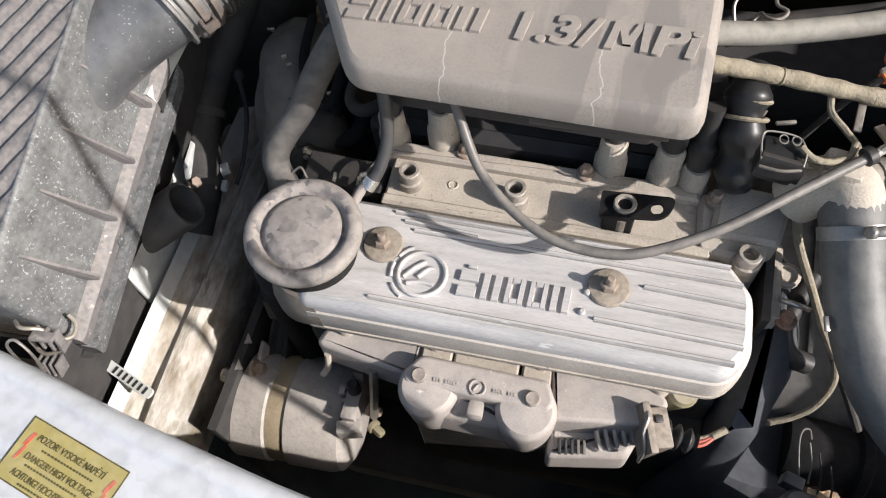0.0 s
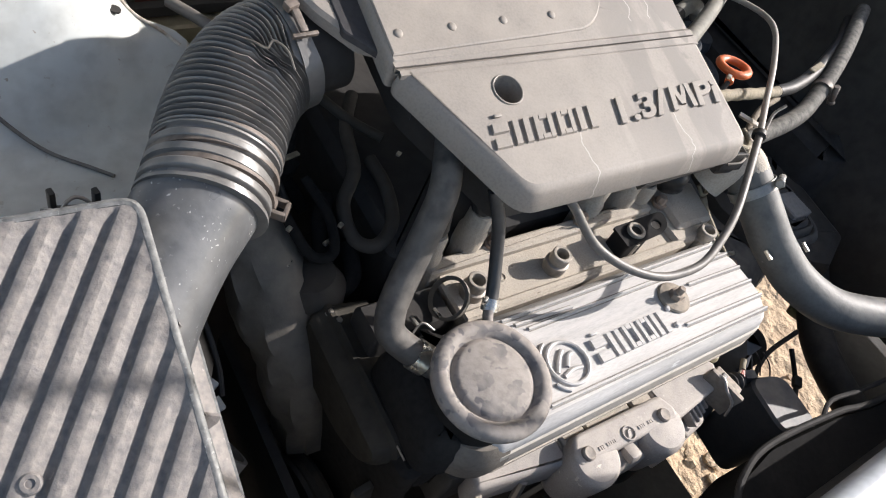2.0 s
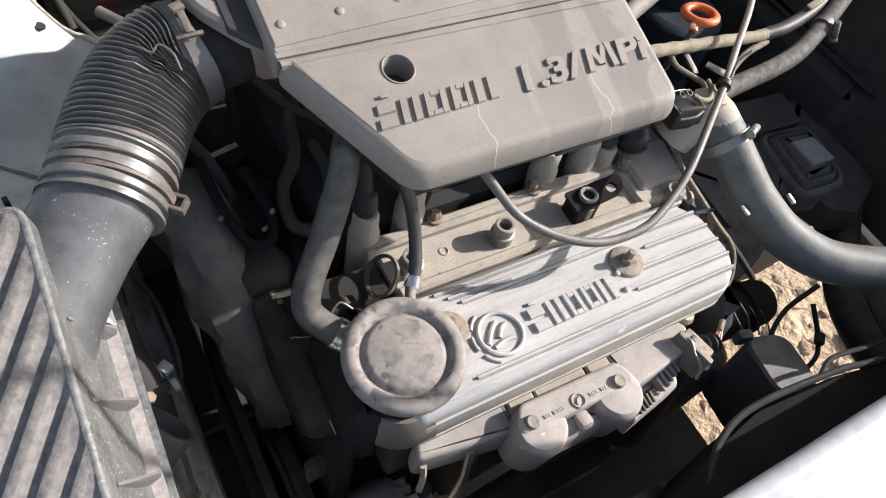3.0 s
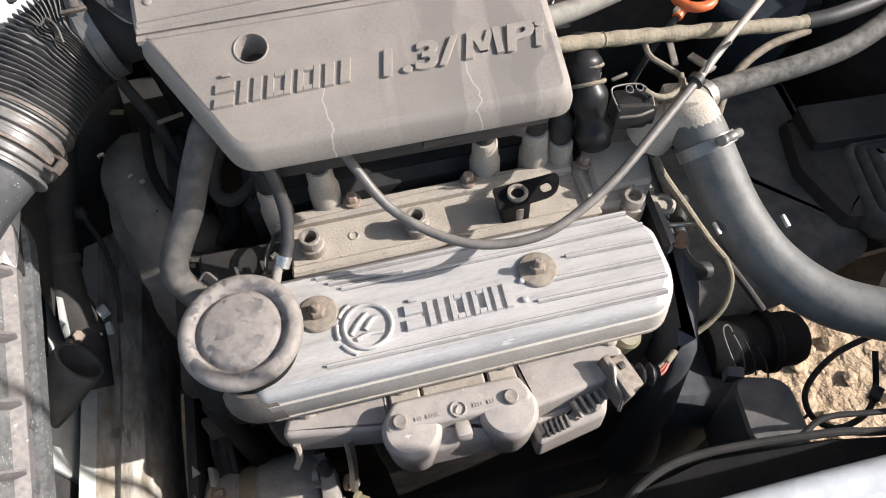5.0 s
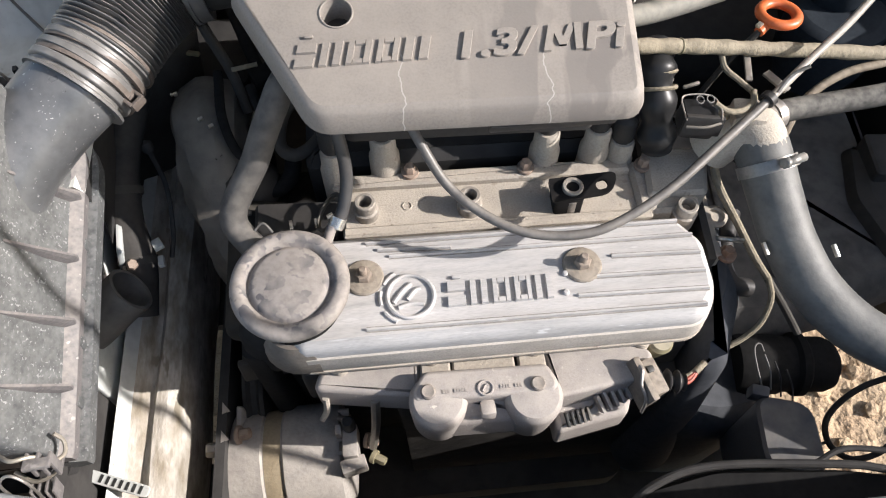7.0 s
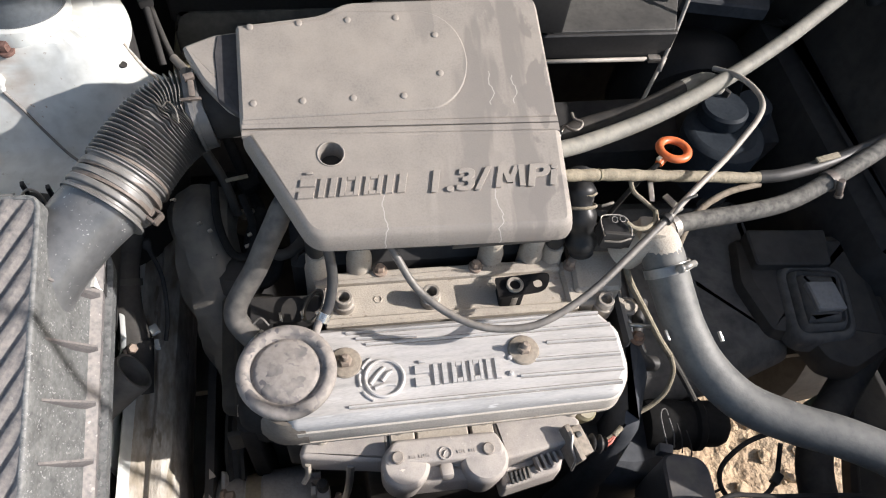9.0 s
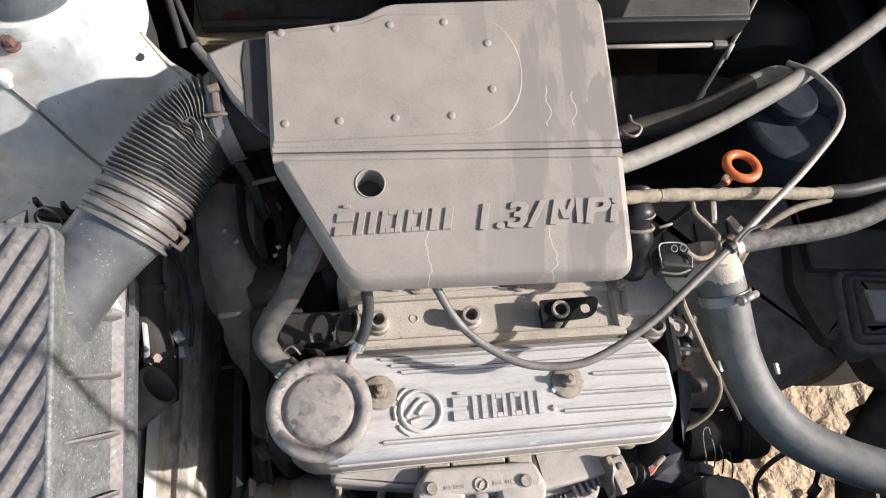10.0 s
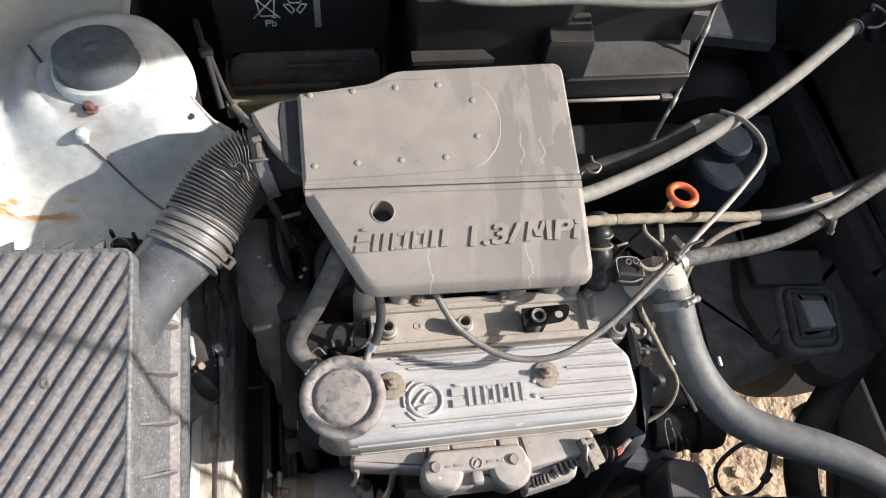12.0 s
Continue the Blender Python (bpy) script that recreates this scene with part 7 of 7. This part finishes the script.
        q = [(rx + 0.009 * math.cos(a0 + t), rz + 0.008 * math.sin(a0 + t)) for t in (radians(-50), radians(50))]
        ink(*p[0], *p[1])
        ink(*q[0], *q[1])
        ink(*p[0], *q[0])
        ink(*p[1], *q[1])
    cu = bpy.data.curves.new("mark", "FONT")
    cu.body, cu.size, cu.extrude = "Pb", 0.017, 0.0005
    tmp = new("tmp", cu)
    bpy.context.view_layer.update()
    me = bpy.data.meshes.new_from_object(tmp.evaluated_get(bpy.context.evaluated_depsgraph_get()))
    bpy.data.objects.remove(tmp)
    bpy.data.curves.remove(cu)
    bm = bmesh.new()
    bm.from_mesh(me)
    bpy.data.meshes.remove(me)
    bmesh.ops.transform(bm, matrix=pose(-0.2255, 0.5192, 0.866, 90, 0, 0), verts=bm.verts)
    part("lettering", bm, M_WHITE_INK, bt, "white letters Pb", smooth=0)
    part("pale_stripe", slab([Vector(p) for p in ((-0.156, 0.5185), (-0.147, 0.5185), (-0.147, 0.5220), (-0.156, 0.5220))], [(0.862, 0), (0.935, 0)]), M_PAD, bt, "pale sticker stripe")
    tr = thing("battery_tray", (-0.17, 0.5800, 0.70), "ochre painted battery tray", "tray")
    part("tray", slab(rounded([(-0.300, 0.4820), (-0.050, 0.4860), (-0.050, 0.7000), (-0.300, 0.7000)], 0.006), [(0.715, 0), (0.744, 0), (0.747, 0.003)]), M_OCHRE, tr)
    part("wear_plate", block((-0.205, 0.4960, 0.762), (0.16, 0.010, 0.016), (12, 0, 0), 0.003), M_GRIME_SHADE, tr)
    # hidden filler below the tray, black in place of shade
    part("tray_leg", block((-0.18, 0.5900, 0.60), (0.12, 0.12, 0.23), (0, 0, 0), 0.006), M_BLACK_SHADE, tr)
    # pipes between the tower and the tray
    pp = thing("brake_pipes", (-0.29, 0.36, 0.76), "two dusty brake pipes with a joint", "pipe")
    part("pipe", tube([(-0.318, 0.520, 0.880), (-0.306, 0.470, 0.880), (-0.296, 0.430, 0.850), (-0.290, 0.405, 0.830)], 0.0044, 12, 8), M_BLACK_SHADE, pp)
    part("pipe", tube([(-0.310, 0.50, 0.860), (-0.290, 0.450, 0.820), (-0.268, 0.405, 0.800)], 0.0040, 12, 8), M_BLACK_SHADE, pp)
    part("pale_pipe", tube([(-0.268, 0.372, 0.872), (-0.250, 0.345, 0.872), (-0.238, 0.325, 0.870)], 0.0050, 12, 4), M_CABLE, pp, "pale pipe end")
    part("joint", block((-0.303, 0.462, 0.880), (0.018, 0.012, 0.011), (0, 0, 20), 0.003), M_BLACK_SHADE, pp)
    # brake fluid reservoir
    br = thing("brake_fluid_reservoir", (0.43, 0.30, 0.70), "dark blue-grey brake fluid reservoir with a round cap", "reservoir")
    part("bowl", lathe([(0.045, -0.10), (0.056, -0.07), (0.060, -0.012), (0.059, -0.004), (0.054, 0.0), (0.046, 0.002)], (0.476, 0.336, 0.726), (0, 0.05, 1), 44), M_BLUE_DARK, br)
    part("cap", lathe([(0.034, 0.0), (0.036, 0.006), (0.035, 0.020), (0.031, 0.024), (0.0, 0.025)], (0.478, 0.364, 0.726), (0, 0.05, 1), 36), M_BLUE_DARK, br)
    part("side_bulge", lathe([(0.028, -0.02), (0.030, 0.0), (0.026, 0.012), (0.0, 0.014)], (0.533, 0.376, 0.728), (0.1, 0, 1), 28), M_BLUE_DARK, br)
    part("float_pin", block((0.484, 0.384, 0.752), (0.006, 0.010, 0.016), (0, 0, 30), 0.001), M_BLACK, br)
    part("servo_drum", lathe([(0.02, -0.02), (0.10, 0.0), (0.118, 0.03), (0.118, 0.06), (0.10, 0.09)], (0.51, 0.50, 0.600), (0, 1, 0.1), 48), M_BATTERY, br, "black brake servo drum")
    part("master_cylinder", tube([(0.50, 0.50, 0.625), (0.484, 0.29, 0.615)], 0.022, 20, 1, smooth_path=False), M_GRIME_SHADE, br)


M_SEAL = material("pale_rubber_seal", (0.10, 0.10, 0.088), (0.15, 0.15, 0.13), 0.6, 0, 200, 20, 0.1, 0.5, (0.22, 0.215, 0.185))
M_BATTERY_FOOT = material("dusty_battery_case", (0.04, 0.039, 0.036), (0.085, 0.082, 0.074), 0.7, 0, 120, 34, 0.3, 0.4, (0.15, 0.145, 0.125), shine=0.2)
M_DULL_RED = material("dull_red_print", (0.10, 0.025, 0.022), (0.14, 0.04, 0.033), 0.7, 0, 200, 60, 0.0)
M_BATTERY = material("battery_black", (0.016, 0.016, 0.017), (0.026, 0.026, 0.025), 0.5, 0, 200, 9, 0.05, 0.0, shine=0.2)
build_rear()


def build_gearbox_side():
    gb = thing("gearbox", (0.36, 0.05, 0.30), "grimy dark gearbox casing below the hoses", "gearbox")
    bm = slab(rounded([(0.235, 0.000), (0.330, -0.004), (0.415, 0.006), (0.545, 0.046), (0.560, 0.32), (0.26, 0.34)], 0.02, 5), [(0.40, 0.07), (0.50, 0.03), (0.555, 0.0), (0.575, 0.008), (0.590, 0.03)])
    part("casing", bm, M_GEARBOX, gb, "dust-dulled casing")
    bm = slab(rounded([(0.195, -0.088), (0.270, -0.100), (0.330, -0.088), (0.345, -0.030), (0.330, 0.000), (0.320, 0.04), (0.195, 0.06)], 0.02, 5), [(0.34, 0.01), (0.600, 0.0), (0.630, 0.006), (0.645, 0.022)], (-0.28, 0.10))
    part("bell_housing", bm, M_CASTING, gb, "dark blue-grey bell housing")
    bm = lathe([(0.032, 0.0), (0.034, 0.008), (0.034, 0.045), (0.031, 0.050), (0.031, 0.062), (0.036, 0.066), (0.036, 0.074), (0.031, 0.078), (0.031, 0.098), (0.027, 0.108), (0.018, 0.114), (0, 0.115)], (0.296, -0.028, 0.560), (1, -0.10, 0.0), 32)
    part("clutch_lobe", bm, M_MATTE_BLACK, gb)
    part("vent_pipe", tube([(0.274, 0.081, 0.712), (0.258, 0.048, 0.712), (0.249, 0.022, 0.710), (0.256, 0.005, 0.704), (0.275, 0.004, 0.694)], 0.0095, 14, 6), M_BLACK, gb, "black curved vent pipe")
    for k in range(4):
        part("rib", block((0.27 + 0.05 * k, 0.16, 0.580), (0.006, 0.20, 0.03), (0, 0, -4), 0.002), M_GEARBOX, gb)
    mt = thing("gearbox_mount", (0.57, 0.10, 0.40), "gearbox mount, darkened for shade, with a grey square pad", "engine mount")
    # bracket and plate are near-black in place of the shade on them
    bm = slab(rounded([(0.500, 0.066), (0.550, 0.056), (0.562, 0.016), (0.600, -0.004), (0.680, 0.030), (0.700, 0.220), (0.500, 0.230), (0.480, 0.150)], 0.012, 4), [(0.566, 0.0), (0.590, 0.0), (0.605, 0.006), (0.612, 0.020)])
    part("bracket", bm, M_GRIME_SHADE, mt)
    bm = slab(rounded([(0.526, 0.050), (0.616, 0.046), (0.641, 0.152), (0.546, 0.167)], 0.026, 6), [(0.59, -0.010), (0.612, -0.006), (0.619, 0.0), (0.619, 0.005), (0.614, 0.008), (0.624, 0.012), (0.626, 0.016), (0.621, 0.019), (0.629, 0.023), (0.631, 0.027)])
    part("rubber_body", bm, M_GEARBOX, mt, smooth=50)
    part("pad", slab(rounded([(0.563, 0.080), (0.605, 0.078), (0.603, 0.122), (0.561, 0.126)], 0.003), [(0.625, 0), (0.637, 0), (0.639, 0.002)]), M_PAD, mt, "grey square pad")
    part("plate", slab(rounded([(0.505, 0.165), (0.620, 0.155), (0.635, 0.215), (0.510, 0.225)], 0.006), [(0.60, 0), (0.628, 0), (0.630, 0.003)]), M_GRIME_SHADE, mt)
    part("arm", block((0.70, 0.10, 0.56), (0.08, 0.10, 0.05), (0, 0, 8), 0.006), M_GRIME_SHADE, mt)
    # ignition canister standing at the front
    cn = thing("canister", (0.28, -0.15, 0.52), "dark grey plastic canister with loose connectors on top", "canister")
    bm = slab(rounded([(0.278, -0.084), (0.334, -0.100), (0.328, -0.172), (0.270, -0.160)], 0.020, 6), [(0.50, 0.004), (0.627, 0.0), (0.631, 0.003)])
    part("body", bm, M_CANISTER, cn)
    part("top_tab", block((0.286, -0.082, 0.622), (0.018, 0.012, 0.020), (0, 0, -18), 0.003), M_CANISTER, cn)
    for x, y, m in ((0.297, -0.060, M_GREY_PANEL), (0.305, -0.068, M_BLACK_SHADE), (0.314, -0.078, M_BLACK_SHADE)):
        part("prong", tube([(x + 0.003, y - 0.020, 0.622), (x + 0.001, y - 0.006, 0.638), (x - 0.003, y + 0.010, 0.646)], 0.0009, 8, 4), m, cn)
    part("hook", tube([(0.292, -0.078, 0.622), (0.288, -0.050, 0.636), (0.290, -0.038, 0.640), (0.296, -0.036, 0.640), (0.298, -0.044, 0.638)], 0.0010, 8, 5), M_GREY_PANEL, cn)
    # loose loop of cable with a clip, above the ground
    lp = thing("loose_cable", (0.45, -0.11, 0.50), "loose black cable loop with a clip", "cable")
    part("loop", tube([(0.500, -0.055, 0.56), (0.450, -0.060, 0.530), (0.408, -0.085, 0.515), (0.400, -0.115, 0.510), (0.420, -0.135, 0.510), (0.455, -0.130, 0.515), (0.478, -0.108, 0.520), (0.490, -0.070, 0.54)], 0.0035, 8, 8), M_HOSE_DARK, lp)
    part("clip", block((0.476, -0.112, 0.521), (0.018, 0.012, 0.010), (0, 0, 40), 0.002), M_BLACK, lp)
    part("tail", tube([(0.402, -0.112, 0.511), (0.380, -0.118, 0.510), (0.350, -0.115, 0.51)], 0.0018, 6, 4), M_HOSE_DARK, lp)
    # radiator, fan shroud and its lip
    rd = thing("radiator", (0.1, -0.2, 0.35), "black radiator with a plastic fan shroud", "radiator")
    part("core", block((0.05, -0.235, 0.54), (0.86, 0.03, 0.36), bevel=0.006), M_GRIME_SHADE, rd)
    bm = slab(rounded([(-0.043, -0.232), (0.017, -0.197), (0.137, -0.172), (0.207, -0.160), (0.327, -0.170), (0.387, -0.182), (0.557, -0.197), (0.577, -0.26), (-0.043, -0.26)], 0.01, 4), [(0.56, 0), (0.650, 0), (0.660, 0.004)])
    part("shroud_lip", bm, M_MATTE_BLACK, rd, "black shroud lip")
    part("shroud_edge", tube([(0.107, -0.198, 0.656), (0.147, -0.170, 0.663), (0.207, -0.158, 0.664), (0.327, -0.168, 0.664), (0.387, -0.180, 0.664), (0.547, -0.194, 0.662)], 0.0040, 10, 8), M_BLACK_SHADE, rd)
    bm = lathe([(0.115, 0.0), (0.120, 0.0), (0.122, 0.05), (0.117, 0.05)], (0.02, -0.222, 0.50), (0, 1, 0), 48, close=False)
    part("fan_ring", bm, M_BLACK, rd)
    for k in range(6):
        a = 60 * k
        part("fan_blade", block((0.02 + 0.06 * math.cos(radians(a)), -0.19, 0.50 + 0.06 * math.sin(radians(a))), (0.085, 0.004, 0.036), (28, -a, 0), 0.001), M_BLACK, rd)
    part("fan_hub", lathe([(0.03, 0), (0.03, 0.03), (0.02, 0.036), (0, 0.036)], (0.02, -0.205, 0.50), (0, 1, 0), 24), M_BLACK, rd)
    # strap from the panel to the shroud
    part("latch_strap", tube([(0.302, -0.164, 0.664), (0.332, -0.154, 0.664), (0.387, -0.162, 0.664), (0.477, -0.172, 0.664), (0.557, -0.188, 0.662)], 0.003, 8, 4), M_BLACK_SHADE, rd)
    # unseen subframe and sump, added under the engine to keep the light out
    sf = thing("subframe", (0, 0.1, 0.16), "unseen black beam added under the engine to keep light out", "subframe")
    part("beam", block((-0.05, 0.10, 0.22), (0.62, 0.50, 0.10), bevel=0.02), M_GRIME_SHADE, sf)
    part("sump", slab(rounded([(-0.20, -0.10), (0.20, -0.10), (0.20, 0.14), (-0.20, 0.14)], 0.03), [(0.20, 0.03), (0.32, 0.0), (0.36, 0.0)]), M_GRIME_SHADE, sf)


M_CANISTER = material("dark_grey_canister", (0.045, 0.050, 0.058), (0.068, 0.074, 0.084), 0.5, 0, 200, 12, 0.08, 0.3)
build_gearbox_side()


def build_left_gap():
    # cold air tube with its open mouth
    sn = thing("air_tube", (-0.34, 0.04, 0.66), "grey open-ended air tube beside the chassis rail", "tube")
    part("tube", tube([(-0.392, 0.022, 0.676), (-0.372, 0.030, 0.686), (-0.350, 0.042, 0.699), (-0.329, 0.052, 0.712)], 0.0245, 28, 6, hollow=0.05), M_TUBE, sn)
    bg = thing("bypass_hose", (-0.34, 0.10, 0.62), "black hose running down behind the rail", "hose")
    for p, d in (((-0.3445, 0.160, 0.724), (0, -0.8, -0.45)), ((-0.3375, 0.100, 0.684), (0, -0.8, -0.5))):
        part("clip", lathe([(0.0188, -0.004), (0.0200, -0.004), (0.0200, 0.004), (0.0188, 0.004)], p, d, 24, close=False), M_GRIME_SHADE, bg)
    part("hose", tube([(-0.308, 0.330, 0.790), (-0.316, 0.285, 0.795), (-0.330, 0.228, 0.768), (-0.344, 0.185, 0.738), (-0.345, 0.135, 0.710), (-0.337, 0.097, 0.682), (-0.340, 0.05, 0.655)], 0.0185, 18, 8), M_HOSE_DARK, bg)
    lv = thing("linkage", (-0.32, 0.18, 0.68), "thin black linkage rod with a knob", "linkage")
    part("rod", tube([(-0.318, 0.200, 0.735), (-0.305, 0.170, 0.715), (-0.302, 0.130, 0.690), (-0.306, 0.105, 0.675)], 0.0026, 8, 6), M_BLACK_SHADE, lv)
    part("knob", lathe([(0.003, -0.008), (0.006, -0.004), (0.0065, 0.003), (0.004, 0.006), (0, 0.007)], (-0.320, 0.204, 0.738), (-0.3, 0.6, 0.6), 14), M_BLACK_SHADE, lv)
    bk = thing("bracket", (-0.35, 0.105, 0.66), "pale pressed bracket with a bolt beside the filter housing", "bracket")
    part("plate", block((-0.350, 0.108, 0.698), (0.006, 0.040, 0.050), (0, 15, 8), 0.002), M_PAINT, bk)
    part("tab", block((-0.338, 0.106, 0.700), (0.022, 0.006, 0.006), (0, 0, 20), 0.001), M_PAINT, bk)
    part("tab", block((-0.316, 0.112, 0.692), (0.010, 0.012, 0.006), (0, 0, 30), 0.001), M_PAINT, bk)
    part("tab", block((-0.313, 0.096, 0.684), (0.006, 0.012, 0.006), (0, 0, 10), 0.001), M_PAINT, bk)
    part("bolt", bolt((-0.341, 0.090, 0.690), (0.4, -0.3, 0.8), 0.006, 0.014), M_RUSTY_BOLT, bk)
    # slotted strap lying across the rail
    stp = thing("slotted_strap", (-0.355, -0.112, 0.645), "pale slotted strap lying across the chassis rail", "strap")
    m = pose(-0.345, -0.119, 0.652, 0, 4, -20)
    pts = rounded([(-0.031, -0.0055), (0.031, -0.0055), (0.031, 0.0055), (-0.031, 0.0055)], 0.005, 4)
    bm = slab(pts, [(-0.0015, 0), (0.0010, 0), (0.0015, 0.0005)])
    bmesh.ops.transform(bm, matrix=m, verts=bm.verts)
    part("strap", bm, M_PAINT, stp)
    for k in range(7):
        bm = block((-0.016 + 0.0065 * k, 0, 0.0016), (0.0028, 0.0075, 0.001), bevel=0)
        bmesh.ops.transform(bm, matrix=m, verts=bm.verts)
        part("slot", bm, M_INK, stp, smooth=0)
    # small dusty lumps and hoses, coloured near-black for the dark behind the filler neck
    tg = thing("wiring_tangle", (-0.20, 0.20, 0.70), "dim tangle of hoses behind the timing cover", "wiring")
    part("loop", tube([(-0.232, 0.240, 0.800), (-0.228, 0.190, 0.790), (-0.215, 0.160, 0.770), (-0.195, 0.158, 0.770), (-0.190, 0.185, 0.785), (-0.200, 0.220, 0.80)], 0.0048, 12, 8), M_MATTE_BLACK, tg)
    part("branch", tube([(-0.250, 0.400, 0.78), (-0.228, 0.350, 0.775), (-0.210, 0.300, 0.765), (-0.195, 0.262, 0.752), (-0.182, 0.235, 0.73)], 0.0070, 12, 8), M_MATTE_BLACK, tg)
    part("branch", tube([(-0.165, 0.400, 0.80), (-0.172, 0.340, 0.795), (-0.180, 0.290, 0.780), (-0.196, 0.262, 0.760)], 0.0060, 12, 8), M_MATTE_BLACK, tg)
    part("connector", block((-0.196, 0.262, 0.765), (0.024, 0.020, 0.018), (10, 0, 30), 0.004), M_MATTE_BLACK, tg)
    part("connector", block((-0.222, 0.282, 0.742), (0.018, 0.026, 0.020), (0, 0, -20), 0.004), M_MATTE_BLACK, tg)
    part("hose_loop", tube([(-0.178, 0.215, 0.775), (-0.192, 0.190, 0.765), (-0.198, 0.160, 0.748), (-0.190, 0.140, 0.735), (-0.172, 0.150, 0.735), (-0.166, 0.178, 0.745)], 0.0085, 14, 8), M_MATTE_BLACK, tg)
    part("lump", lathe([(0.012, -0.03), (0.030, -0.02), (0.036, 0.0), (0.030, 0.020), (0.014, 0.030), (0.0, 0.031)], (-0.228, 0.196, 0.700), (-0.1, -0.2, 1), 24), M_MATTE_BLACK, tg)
    part("branch", tube([(-0.105, 0.314, 0.790), (-0.132, 0.273, 0.792), (-0.147, 0.224, 0.790), (-0.170, 0.196, 0.782), (-0.174, 0.163, 0.775), (-0.158, 0.150, 0.775), (-0.135, 0.165, 0.780), (-0.124, 0.200, 0.785), (-0.124, 0.235, 0.787)], 0.0065, 12, 8), M_GRIME_SHADE, tg, "dusty black hose loop")
    part("branch", tube([(-0.160, 0.400, 0.800), (-0.150, 0.330, 0.800), (-0.130, 0.280, 0.798), (-0.105, 0.250, 0.795)], 0.0050, 12, 8), M_GRIME_SHADE, tg)
    part("paper_scrap", block((-0.206, 0.245, 0.800), (0.026, 0.005, 0.002), (0, 0, 12), 0.0005), M_TAPE, tg, "tan scrap")
    for p in ((-0.235, 0.173, 0.800), (-0.192, 0.164, 0.800), (-0.102, 0.224, 0.800), (-0.249, 0.191, 0.790)):
        part("glint", block(p, (0.005, 0.004, 0.003), (0, 0, 30), 0.0008), M_BRIGHT, tg)
    part("loop", tube([(-0.260, 0.330, 0.800), (-0.245, 0.290, 0.810), (-0.222, 0.250, 0.790), (-0.210, 0.22, 0.76)], 0.0055, 10, 8), M_GRIME_SHADE, tg)
    part("lump", lathe([(0.010, -0.03), (0.026, -0.02), (0.030, 0.0), (0.022, 0.018), (0.0, 0.024)], (-0.212, 0.150, 0.735), (-0.2, 0.2, 1), 22), M_GRIME_SHADE, tg)
    part("glint", block((-0.275, 0.300, 0.770), (0.026, 0.005, 0.004), (0, 0, -16), 0.001), M_OCHRE, tg)
    part("glint", block((-0.197, 0.168, 0.772), (0.008, 0.004, 0.003), (0, 0, 20), 0.001), M_BRIGHT, tg)
    part("glint", block((-0.236, 0.160, 0.768), (0.008, 0.004, 0.003), (0, 0, 40), 0.001), M_BRIGHT, tg)


M_TUBE = material("grey_air_tube", (0.055, 0.054, 0.053), (0.09, 0.088, 0.085), 0.55, 0, 200, 14, 0.1, 0.5, (0.25, 0.235, 0.21))
build_left_gap()
